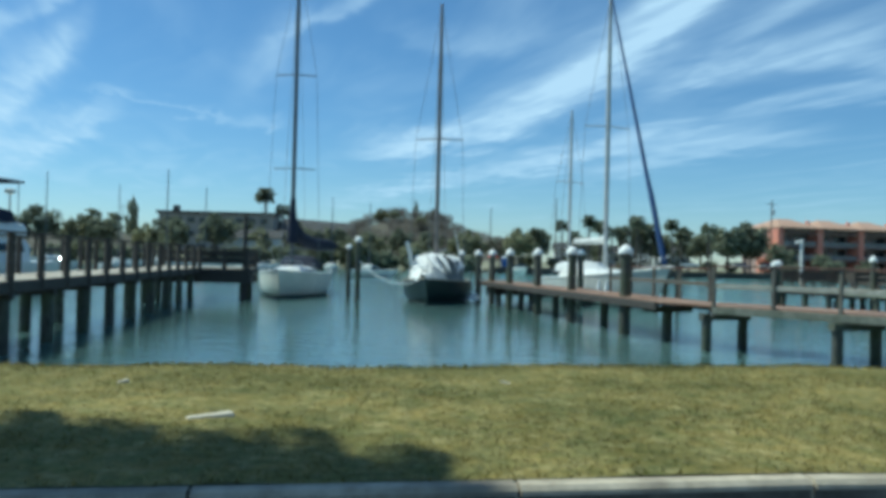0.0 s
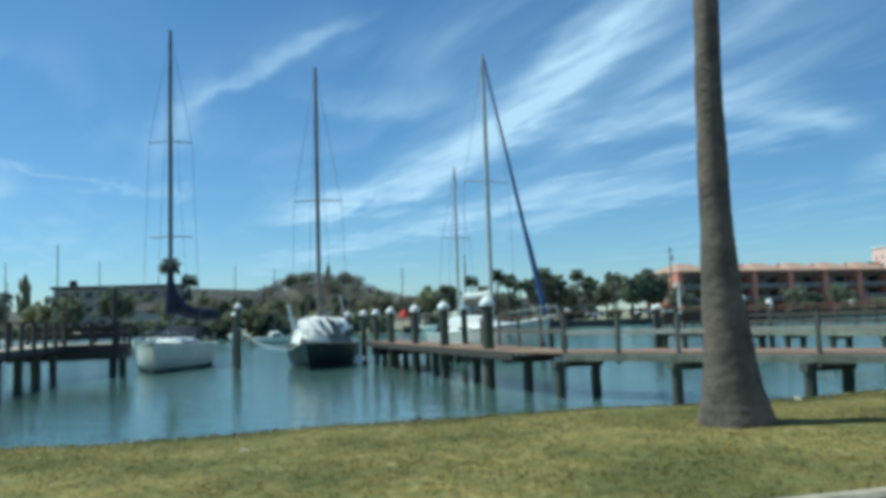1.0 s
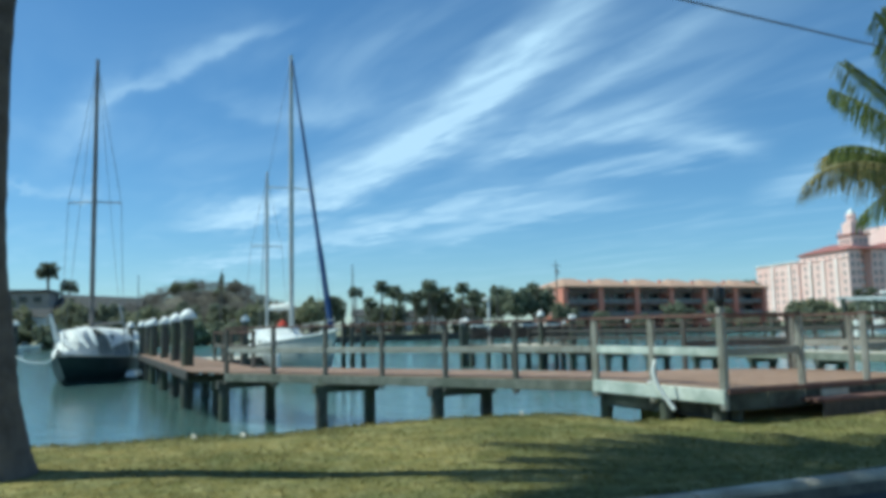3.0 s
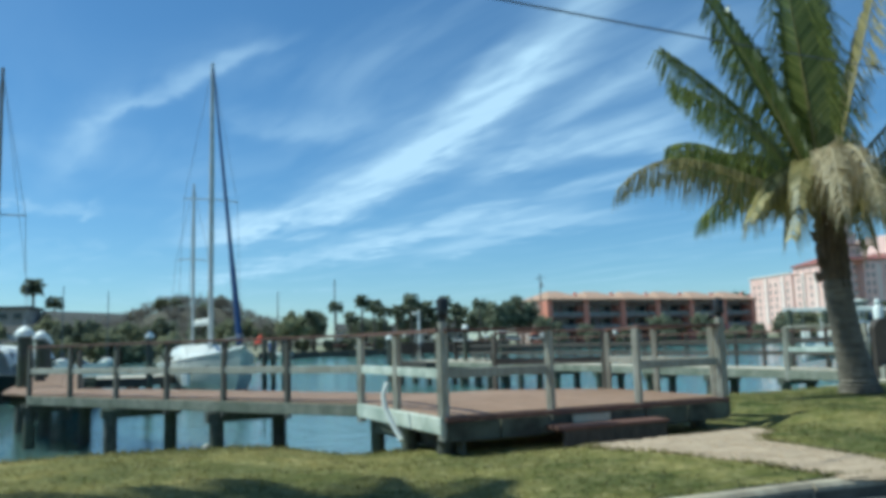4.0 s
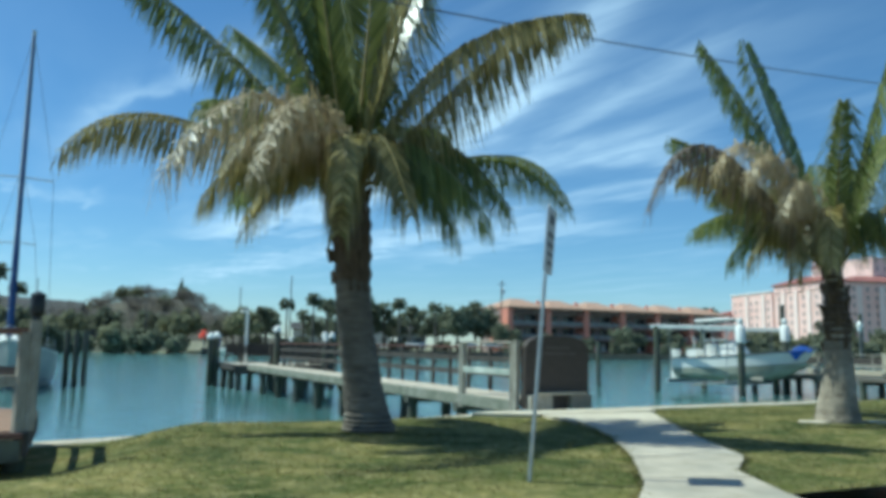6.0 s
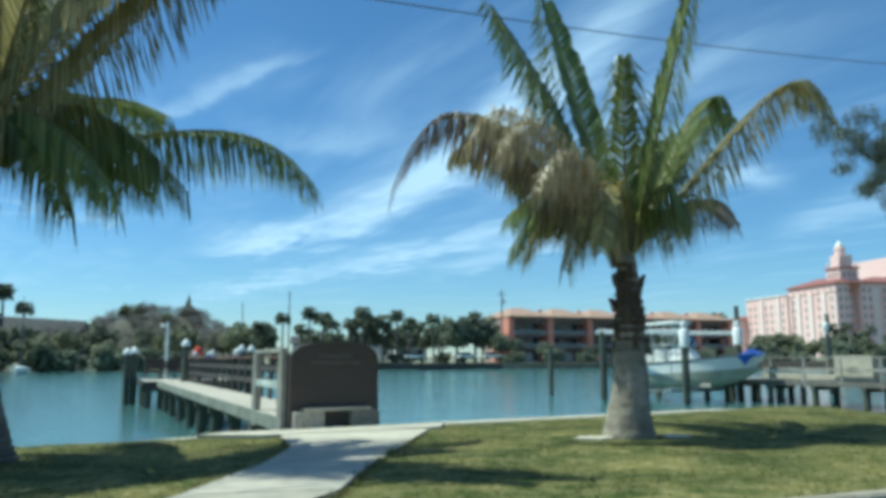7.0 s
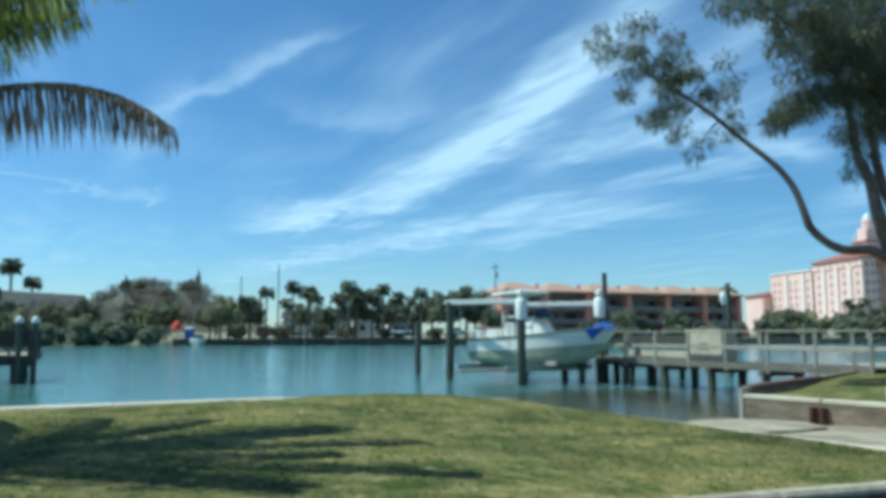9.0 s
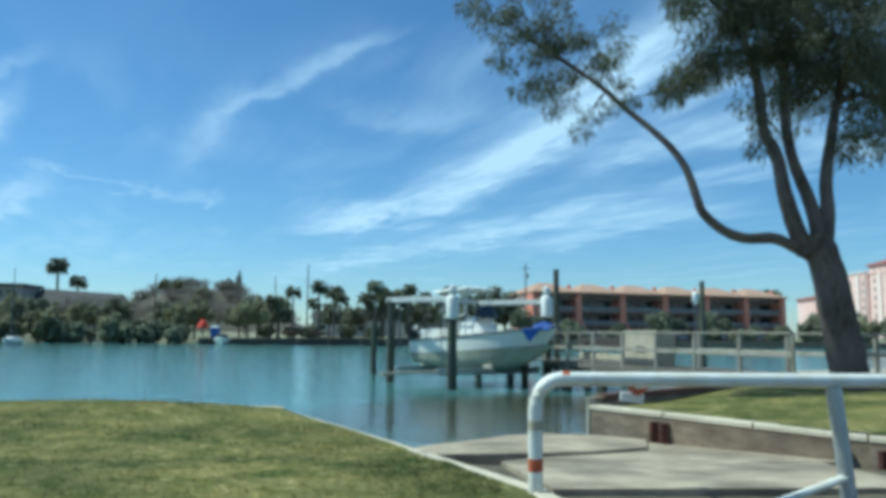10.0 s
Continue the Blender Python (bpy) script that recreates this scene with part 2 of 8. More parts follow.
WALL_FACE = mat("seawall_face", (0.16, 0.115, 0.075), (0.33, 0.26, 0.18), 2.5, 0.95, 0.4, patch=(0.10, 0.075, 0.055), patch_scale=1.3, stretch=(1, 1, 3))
PAVER = mat("paver_brick", (0.40, 0.285, 0.185), (0.54, 0.405, 0.275), 5, 0.9, 0.3, patch=(0.30, 0.23, 0.15), patch_scale=0.9, patch_amount=0.5, vary=0.07)
# dark skirt boards, with the shade below the deck edge in their colour
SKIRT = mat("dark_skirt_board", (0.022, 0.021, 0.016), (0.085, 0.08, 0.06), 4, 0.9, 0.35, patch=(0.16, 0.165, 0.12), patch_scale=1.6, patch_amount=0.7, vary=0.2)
DECK = mat("deck_plank", (0.25, 0.145, 0.09), (0.45, 0.285, 0.19), 4, 0.7, 0.35, stretch=(1, 9, 9), patch=(0.22, 0.125, 0.07), patch_scale=0.8, patch_amount=0.6, vary=0.16)
DECK_PALE = mat("deck_plank_pale", (0.50, 0.43, 0.33), (0.70, 0.61, 0.48), 4, 0.85, 0.35, stretch=(1, 9, 9), vary=0.12)
RAIL_BROWN = mat("rail_brown", (0.09, 0.045, 0.033), (0.19, 0.095, 0.07), 5, 0.8, 0.3, stretch=(1, 6, 6), vary=0.1)
GREY_WOOD = mat("grey_wood", (0.28, 0.255, 0.205), (0.49, 0.45, 0.375), 5, 0.85, 0.35, stretch=(4, 4, 1), patch=(0.20, 0.17, 0.12), patch_scale=1.6, vary=0.14)
BROWN_GREY = mat("brown_grey_wood", (0.10, 0.088, 0.07), (0.22, 0.195, 0.16), 5, 0.85, 0.35, stretch=(4, 4, 1), patch=(0.08, 0.075, 0.055), patch_scale=1.6, vary=0.16)
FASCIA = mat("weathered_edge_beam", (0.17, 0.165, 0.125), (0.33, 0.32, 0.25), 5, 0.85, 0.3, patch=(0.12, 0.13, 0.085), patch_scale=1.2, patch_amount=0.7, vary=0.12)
PALE_PAINT = mat("weathered_pale_paint", (0.54, 0.56, 0.47), (0.78, 0.78, 0.69), 4, 0.8, 0.3, patch=(0.27, 0.32, 0.26), patch_scale=1.8, patch_amount=0.7, vary=0.1)
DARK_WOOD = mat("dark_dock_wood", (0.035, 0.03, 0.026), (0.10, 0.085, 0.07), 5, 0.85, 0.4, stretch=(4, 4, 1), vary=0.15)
PILE = mat("piling_wood", (0.045, 0.045, 0.038), (0.13, 0.125, 0.10), 6, 0.9, 0.5, stretch=(3, 3, 0.8), patch=(0.09, 0.11, 0.05), patch_scale=1.4, vary=0.15)
CAP_WHITE = mat("pile_cap_white", (0.78, 0.76, 0.70), (0.90, 0.88, 0.82), 3, 0.5, 0.05)
GEL_WHITE = mat("white_gelcoat", (0.82, 0.79, 0.72), (0.90, 0.87, 0.80), 1.2, 0.3, 0.02, patch=(0.74, 0.71, 0.63), patch_scale=0.7, coat=0.2)
HULL_PALE = mat("pale_green_hull", (0.74, 0.73, 0.62), (0.86, 0.84, 0.73), 1.2, 0.4, 0.02, patch=(0.58, 0.60, 0.52), patch_scale=0.7)
CANVAS_GREY = mat("grey_canvas", (0.15, 0.17, 0.18), (0.27, 0.29, 0.30), 3, 0.9, 0.2)
HULL_GREEN = mat("stained_grey_green_hull", (0.27, 0.27, 0.20), (0.40, 0.40, 0.31), 2.0, 0.5, 0.03, patch=(0.20, 0.21, 0.15), patch_scale=1.1)
HULL_GREY = mat("pale_grey_hull", (0.44, 0.44, 0.40), (0.60, 0.60, 0.54), 1.0, 0.4, 0.02, patch=(0.38, 0.40, 0.38), patch_scale=0.8)
HULL_DARK = mat("dark_green_hull", (0.012, 0.025, 0.024), (0.03, 0.045, 0.042), 1.5, 0.35, 0.02)
ANTIFOUL = mat("bottom_paint", (0.02, 0.035, 0.035), (0.05, 0.07, 0.065), 3, 0.8, 0.1)
CANVAS_WHITE = mat("white_canvas", (0.74, 0.72, 0.67), (0.90, 0.87, 0.81), 2, 0.9, 0.25)
CANVAS_NAVY = mat("navy_canvas", (0.010, 0.014, 0.03), (0.025, 0.03, 0.055), 3, 0.9, 0.25)
CANVAS_BLUE = mat("blue_canvas", (0.008, 0.035, 0.20), (0.02, 0.08, 0.36), 3, 0.8, 0.25)
SPAR_DARK = mat("dark_spar", (0.07, 0.075, 0.08), (0.13, 0.135, 0.14), 3, 0.45, 0.02)
SPAR_PALE = mat("pale_spar", (0.42, 0.42, 0.40), (0.60, 0.60, 0.57), 3, 0.4, 0.02)
SPAR_BROWN = mat("brown_spar", (0.16, 0.13, 0.11), (0.27, 0.23, 0.20), 3, 0.5, 0.02)
ROPE = mat("rigging", (0.16, 0.17, 0.18), (0.26, 0.27, 0.28), 10, 0.6, 0.0)
ROPE_BLUE = mat("blue_furled_sail", (0.015, 0.04, 0.12), (0.03, 0.07, 0.20), 4, 0.85, 0.1)
METAL = mat("galvanised_steel", (0.42, 0.43, 0.43), (0.60, 0.61, 0.60), 8, 0.45, 0.1, metal=0.6)
SIGN_BROWN = mat("brown_sign_board", (0.055, 0.042, 0.034), (0.085, 0.066, 0.055), 5, 0.7, 0.15, stretch=(1, 1, 6))
SIGN_FACE = mat("grey_sign_face", (0.50, 0.50, 0.50), (0.64, 0.64, 0.63), 4, 0.5, 0.05)
SIGN_INK = mat("sign_ink", (0.10, 0.10, 0.11), (0.18, 0.18, 0.19), 6, 0.6, 0.0)
FADED_INK = mat("faded_sign_lettering", (0.09, 0.072, 0.06), (0.13, 0.11, 0.095), 6, 0.7, 0.0)
PIPE_WHITE = mat("chipped_white_pipe", (0.80, 0.78, 0.71), (0.92, 0.90, 0.83), 3, 0.5, 0.15, patch=(0.60, 0.50, 0.30), patch_scale=5.5, patch_amount=0.38)
RUST = mat("rust_red", (0.36, 0.075, 0.03), (0.58, 0.16, 0.07), 14, 0.8, 0.3)
RUST_DARK = mat("rust_stain", (0.055, 0.022, 0.015), (0.14, 0.062, 0.042), 9, 0.95, 0.3)
PALM_BARK = mat("palm_bark", (0.070, 0.056, 0.045), (0.17, 0.138, 0.112), 4, 0.95, 0.9, stretch=(1, 1, 1.3), patch=(0.26, 0.205, 0.15), patch_scale=1.6, patch_amount=0.4)
COCO_BARK = mat("coconut_bark", (0.15, 0.125, 0.09), (0.46, 0.395, 0.30), 3.2, 0.95, 0.9, stretch=(1.0, 1.0, 1.5), patch=(0.16, 0.135, 0.10), patch_scale=1.7, patch_amount=0.85)
# darker copy of the coconut bark, crown shade put into its colour
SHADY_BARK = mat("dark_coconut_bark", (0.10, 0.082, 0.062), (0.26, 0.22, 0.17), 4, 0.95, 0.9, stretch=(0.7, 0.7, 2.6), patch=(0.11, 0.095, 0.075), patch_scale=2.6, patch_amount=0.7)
BOOT_BARK = mat("palm_boot_fibre", (0.05, 0.035, 0.022), (0.15, 0.105, 0.065), 7, 0.95, 0.8, stretch=(2, 2, 0.6))
BARK = mat("dark_bark", (0.06, 0.045, 0.035), (0.17, 0.135, 0.11), 6, 0.95, 0.9, stretch=(2, 2, 0.6), patch=(0.24, 0.20, 0.17), patch_scale=1.1)
RAMP_CONCRETE = mat("worn_ramp_concrete", (0.31, 0.25, 0.17), (0.51, 0.42, 0.30), 2.2, 0.95, 0.5, patch=(0.15, 0.12, 0.08), patch_scale=0.9, patch_amount=0.8)
PORTA_BLUE = mat("blue_plastic", (0.03, 0.09, 0.30), (0.05, 0.13, 0.40), 2, 0.5, 0.05)
FAR_BARK = mat("far_bark", (0.09, 0.075, 0.06), (0.18, 0.155, 0.13), 2, 0.95, 0.2)


def leaf_mat(name, a, b, gloss=0.5, glow=0.25):
    """Leaves: colour varies leaf by leaf, and some light passes through."""
    m = bpy.data.materials.new(name)
    m.use_nodes = True
    n, l = m.node_tree.nodes, m.node_tree.links
    p = n["Principled BSDF"]
    geo = n.new("ShaderNodeNewGeometry")
    info = n.new("ShaderNodeObjectInfo")
    c = n.new("ShaderNodeMix")
    c.data_type = "RGBA"
    c.inputs["A"].default_value, c.inputs["B"].default_value = (*a, 1), (*b, 1)
    l.new(geo.outputs["Random Per Island"], c.inputs["Factor"])
    hsv = n.new("ShaderNodeHueSaturation")
    mv = n.new("ShaderNodeMapRange")
    mv.inputs[3].default_value, mv.inputs[4].default_value = 0.78, 1.22
    l.new(info.outputs["Random"], mv.inputs[0])
    l.new(mv.outputs[0], hsv.inputs["Value"])
    l.new(c.outputs["Result"], hsv.inputs["Color"])
    l.new(hsv.outputs[0], p.inputs["Base Color"])
    p.inputs["Roughness"].default_value = gloss
    tr = n.new("ShaderNodeBsdfTranslucent")
    l.new(hsv.outputs[0], tr.inputs["Color"])
    mx = n.new("ShaderNodeMixShader")
    mx.inputs[0].default_value = glow
    l.new(p.outputs[0], mx.inputs[1])
    l.new(tr.outputs[0], mx.inputs[2])
    l.new(mx.outputs[0], n["Material Output"].inputs[0])
    return m


FROND = leaf_mat("palm_frond", (0.10, 0.135, 0.036), (0.36, 0.375, 0.11), 0.28, 0.5)
FROND_YELLOW = leaf_mat("yellowing_frond", (0.17, 0.155, 0.045), (0.56, 0.46, 0.19), 0.33, 0.42)
FROND_BROWN = leaf_mat("browning_frond", (0.13, 0.10, 0.07), (0.34, 0.27, 0.20), 0.4, 0.45)
FROND_DEAD = leaf_mat("dry_tan_frond", (0.36, 0.27, 0.13), (0.88, 0.74, 0.47), 0.42, 0.34)
PALM_STEM = mat("frond_stem", (0.18, 0.15, 0.045), (0.30, 0.25, 0.09), 6, 0.6, 0.1)
NEEDLES = leaf_mat("casuarina_needles", (0.085, 0.095, 0.055), (0.20, 0.205, 0.125), 0.6, 0.5)
# far bank leaves paled and greyed: distance haze is mixed into the colours
LEAF_FAR = leaf_mat("far_leaves", (0.155, 0.168, 0.108), (0.29, 0.30, 0.20), 0.95, 0.4)
LEAF_OLIVE = leaf_mat("olive_leaves", (0.205, 0.205, 0.115), (0.37, 0.365, 0.215), 0.95, 0.4)
LEAF_BARE = leaf_mat("bare_twigs", (0.17, 0.148, 0.12), (0.31, 0.27, 0.225), 0.9, 0.3)
TERRACOTTA = mat("terracotta_roof", (0.36, 0.215, 0.14), (0.52, 0.335, 0.225), 1.2, 0.9, 0.2, stretch=(3, 1, 1), patch=(0.46, 0.29, 0.22), patch_scale=0.3)
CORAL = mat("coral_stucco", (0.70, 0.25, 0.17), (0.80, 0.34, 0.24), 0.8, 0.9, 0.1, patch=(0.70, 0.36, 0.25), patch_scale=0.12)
# duller copy of the coral for the recesses, their shade in the colour
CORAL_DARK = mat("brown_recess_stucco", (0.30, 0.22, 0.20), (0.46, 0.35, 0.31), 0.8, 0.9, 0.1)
PINK = mat("pink_stucco", (0.80, 0.51, 0.44), (0.88, 0.62, 0.54), 0.4, 0.9, 0.05, patch=(0.92, 0.72, 0.65), patch_scale=0.06)
PALE_PINK = mat("pale_pink_stucco", (0.86, 0.68, 0.61), (0.93, 0.78, 0.71), 0.4, 0.9, 0.05)
PINK_ROOF = mat("red_tile_roof", (0.25, 0.095, 0.08), (0.38, 0.155, 0.13), 0.7, 0.9, 0.15, stretch=(2, 2, 1))
GREY_STUCCO = mat("grey_stucco", (0.24, 0.23, 0.215), (0.36, 0.345, 0.325), 0.5, 0.9, 0.1)
DIM_WALL = mat("weathered_grey_wall", (0.11, 0.105, 0.095), (0.19, 0.18, 0.165), 0.5, 0.9, 0.1, patch=(0.24, 0.225, 0.20), patch_scale=0.1)
GREY_ROOF = mat("grey_shingle_roof", (0.045, 0.043, 0.041), (0.095, 0.09, 0.086), 0.8, 0.9, 0.15)
WHITE_WALL = mat("white_wall", (0.62, 0.62, 0.60), (0.78, 0.78, 0.76), 0.6, 0.8, 0.05)
POLE_WOOD = mat("utility_pole_wood", (0.10, 0.085, 0.07), (0.20, 0.175, 0.15), 3, 0.9, 0.2)
TAN_BOX = mat("tan_paint", (0.42, 0.37, 0.27), (0.55, 0.49, 0.37), 3, 0.75, 0.1)
RED_PAINT = mat("red_awning", (0.55, 0.04, 0.02), (0.70, 0.08, 0.04), 2, 0.8, 0.1)
GLASS = bpy.data.materials.new("dark_window_glass")
GLASS.use_nodes = True
GLASS.node_tree.nodes["Principled BSDF"].inputs["Base Color"].default_value = (0.03, 0.04, 0.045, 1)
GLASS.node_tree.nodes["Principled BSDF"].inputs["Roughness"].default_value = 0.12
GLASS_PALE = mat("curtained_window", (0.36, 0.26, 0.24), (0.52, 0.40, 0.37), 0.6, 0.25, 0.0)
BLACK = mat("black_plastic", (0.012, 0.012, 0.013), (0.025, 0.025, 0.027), 6, 0.5, 0.05)

WATER_Z = -1.06
# water: green-blue bay water with small wind ripples
WATER = bpy.data.materials.new("bay_water")
WATER.use_nodes = True
n_, l_ = WATER.node_tree.nodes, WATER.node_tree.links
p_ = n_["Principled BSDF"]
p_.inputs["Roughness"].default_value, p_.inputs["IOR"].default_value = 0.12, 1.5
p_.subsurface_method = "BURLEY"
p_.inputs["Subsurface Weight"].default_value = 1.0
p_.inputs["Subsurface Radius"].default_value = (1.0, 1.2, 1.2)
p_.inputs["Subsurface Scale"].default_value = 1.2
tc_ = n_.new("ShaderNodeTexCoord")
big_ = n_.new("ShaderNodeTexNoise")
big_.inputs["Scale"].default_value, big_.inputs["Detail"].default_value = 0.05, 3
l_.new(tc_.outputs["Object"], big_.inputs["Vector"])
mix_ = n_.new("ShaderNodeMix")
mix_.data_type = "RGBA"
mix_.inputs["A"].default_value, mix_.inputs["B"].default_value = (0.094, 0.196, 0.194, 1), (0.130, 0.250, 0.242, 1)
l_.new(big_.outputs["Fac"], mix_.inputs["Factor"])
# the water between the piers is darker and greyer than the open bay
wx_ = n_.new("ShaderNodeSeparateXYZ")
l_.new(tc_.outputs["Object"], wx_.inputs[0])
my_ = n_.new("ShaderNodeMath")
my_.operation = "MULTIPLY_ADD"
my_.inputs[1].default_value = 0.35
l_.new(wx_.outputs[1], my_.inputs[0])
l_.new(wx_.outputs[0], my_.inputs[2])
mu_ = n_.new("ShaderNodeMapRange")
mu_.interpolation_type = "SMOOTHSTEP"
for i_, v_ in enumerate((12.0, 44.0, 0.85, 0.0)):
    mu_.inputs[1 + i_].default_value = v_
l_.new(my_.outputs[0], mu_.inputs[0])
basin_tint_ = n_.new("ShaderNodeMix")
basin_tint_.data_type = "RGBA"
basin_tint_.inputs["B"].default_value = (0.085, 0.132, 0.118, 1)
l_.new(mu_.outputs[0], basin_tint_.inputs["Factor"])
l_.new(mix_.outputs["Result"], basin_tint_.inputs["A"])
# brown silt in the shallows by the boat ramp, dark dock reflections coloured in too
ds_ = n_.new("ShaderNodeVectorMath")
ds_.operation = "DISTANCE"
ds_.inputs[1].default_value = (49.5, 31.0, WATER_Z)
l_.new(tc_.outputs["Object"], ds_.inputs[0])
sn_ = n_.new("ShaderNodeTexNoise")
sn_.inputs["Scale"].default_value, sn_.inputs["Detail"].default_value = 0.25, 4
l_.new(tc_.outputs["Object"], sn_.inputs["Vector"])
ms_ = n_.new("ShaderNodeMath")
ms_.operation = "MULTIPLY_ADD"
ms_.inputs[1].default_value = 6.0
l_.new(sn_.outputs["Fac"], ms_.inputs[0])
l_.new(ds_.outputs["Value"], ms_.inputs[2])
sr_ = n_.new("ShaderNodeMapRange")
sr_.interpolation_type = "SMOOTHSTEP"
sr_.inputs["From Min"].default_value, sr_.inputs["From Max"].default_value = 14.0, 8.0
l_.new(ms_.outputs[0], sr_.inputs["Value"])
silt_refl_ = n_.new("ShaderNodeMix")
silt_refl_.data_type = "RGBA"
silt_refl_.inputs["B"].default_value = (0.075, 0.075, 0.045, 1)
l_.new(sr_.outputs[0], silt_refl_.inputs["Factor"])
l_.new(basin_tint_.outputs["Result"], silt_refl_.inputs["A"])
l_.new(silt_refl_.outputs["Result"], p_.inputs["Base Color"])
map_ = n_.new("ShaderNodeMapping")
map_.inputs["Scale"].default_value = (0.8, 1.6, 1)
map_.inputs["Rotation"].default_value = (0, 0, 0.3)
l_.new(tc_.outputs["Object"], map_.inputs["Vector"])
rip_ = n_.new("ShaderNodeTexNoise")
rip_.inputs["Scale"].default_value, rip_.inputs["Detail"].default_value, rip_.inputs["Distortion"].default_value = 1.5, 5, 0.6
l_.new(map_.outputs[0], rip_.inputs["Vector"])
bmp_ = n_.new("ShaderNodeBump")
bmp_.inputs["Strength"].default_value, bmp_.inputs["Distance"].default_value = 0.5, 0.06
l_.new(rip_.outputs["Fac"], bmp_.inputs["Height"])
l_.new(bmp_.outputs[0], p_.inputs["Normal"])

# ---- mesh tools ----
WORLD_ROOTS = set()


class Shape:
    """Gathers vertices and faces of one mesh."""

    def __init__(self):
        self.v, self.f = [], []

    def add(self, verts, faces):
        k = len(self.v)
        self.v += [tuple(p) for p in verts]
        self.f += [tuple(i + k for i in q) for q in faces]
        return self

    def sweep(self, rings):
        """Closed rings of equal length joined into a capped tube."""
        n = len(rings[0])
        verts = [p for r in rings for p in r]
        faces = [(i * n + j, i * n + (j + 1) % n, (i + 1) * n + (j + 1) % n, (i + 1) * n + j)
                 for i in range(len(rings) - 1) for j in range(n)]
        faces += [tuple(range(n - 1, -1, -1)), tuple((len(rings) - 1) * n + j for j in range(n))]
        return self.add(verts, faces)

    def beam(self, a, b, w, h, ch=None):
        """A squared timber with chamfered edges from a to b: w across, h high."""
        a, b = Vector(a), Vector(b)
        d = (b - a).normalized()
        side = d.cross(Vector((0, 0, 1)))
        side = Vector((1, 0, 0)) if side.length < 1e-4 else side.normalized()
        up = side.cross(d)
        c = min(w, h) * 0.14 if ch is None else ch
        x, y = w / 2, h / 2
        sec = [(x - c, -y), (x, -y + c), (x, y - c), (x - c, y), (-x + c, y), (-x, y - c), (-x, -y + c), (-x + c, -y)]
        return self.sweep([[o + side * s + up * t for s, t in sec] for o in (a, b)])

    def box(self, x, y, z, sx, sy, sz, ch=0.01):
        """A chamfered box centred on x, y with its foot at z."""
        return self.beam((x - sx / 2, y, z + sz / 2), (x + sx / 2, y, z + sz / 2), sy, sz, ch)

    def tube(self, pts, radii, seg=8):
        pts = [Vector(p) for p in pts]
        rings, ref = [], Vector((0.31, 0.17, 0.93))
        for i, p in enumerate(pts):
            d = (pts[min(i + 1, len(pts) - 1)] - pts[max(i - 1, 0)]).normalized()
            if abs(d.dot(ref)) > 0.98:
                ref = Vector((0.9, 0.3, 0.1))
            s = d.cross(ref).normalized()
            t = s.cross(d)
            r = radii[i] if isinstance(radii, (list, tuple)) else radii
            rings.append([p + s * (r * math.cos(2 * math.pi * j / seg)) + t * (r * math.sin(2 * math.pi * j / seg)) for j in range(seg)])
        return self.sweep([r[::-1] for r in rings])

    def lathe(self, x, y, profile, seg=12):
        """Rings of (radius, z) round a vertical axis."""
        return self.sweep([[(x + r * math.cos(2 * math.pi * j / seg), y + r * math.sin(2 * math.pi * j / seg), z)
                            for j in range(seg)] for r, z in profile])

    def prism(self, poly, z0, z1):
        """A flat polygon (counter-clockwise) with thickness."""
        return self.sweep([[(x, y, z0) for x, y in poly], [(x, y, z1) for x, y in poly]])

    def mesh(self, name, material, smooth=False):
        me = bpy.data.meshes.new(name)
        me.from_pydata(self.v, [], self.f)
        me.materials.append(material)
        if smooth:
            me.polygons.foreach_set("use_smooth", [True] * len(me.polygons))
        me.update()
        if smooth:
            me.set_sharp_from_angle(angle=radians(42))
        return me


def thing(name, label, category, at=(0, 0, 0), rz=0, group="", world_made=False):
    """An Empty at a thing's base; its parts are made in its own coordinates, or in the world's."""
    ob = new(name)
    ob.empty_display_size = 0.2
    ob.matrix_basis = pose(*at, 0, 0, rz)
    if world_made:
        WORLD_ROOTS.add(ob.name)
    return tagged(ob, label, category, group)


def part(name, shape, material, parent, label="", smooth=False, at=None, kind=""):
    """One mesh under a thing or a part. shape: a Shape, or a mesh that several parts share."""
    me = shape.mesh(name, material, smooth) if isinstance(shape, Shape) else shape
    ob = new(name, me)
    if parent is not None:
        ob.parent = parent
        if parent.name in WORLD_ROOTS:
            ob.matrix_parent_inverse = parent.matrix_basis.inverted()
    if at is not None:
        ob.matrix_basis = at
    return tagged(ob, label, kind=kind)


def setting(name, shape, material, label, category, smooth=False):
    return tagged(new(name, shape.mesh(name, material, smooth)), label, category, kind="structure")


def along(points, x):
    """y on a polyline given by rising x."""
    xs, ys = zip(*points)
    return float(np.interp(x, xs, ys))


def place(p, q, s, off=0.0):
    """A point at distance s from p towards q, moved off to the left of the line."""
    d = (Vector(q) - Vector(p)).normalized()
    return Vector(p) + d * s + Vector((-d.y, d.x)) * off

# ---- ground, road, water ----
KERB = [(-60, -7.4), (-40, -3.4), (-2.5, 4.1), (0, 4.6), (2.8, 5.1), (5.4, 5.5), (9, 6.2), (11.6, 6.6), (17, 7.75), (21, 8.5), (24, 9.45),
        (25.6, 9.95), (37.4, 13.2), (40, 14.2), (43, 15.15), (45.6, 15.9), (60, 20.2), (90, 29.2)]
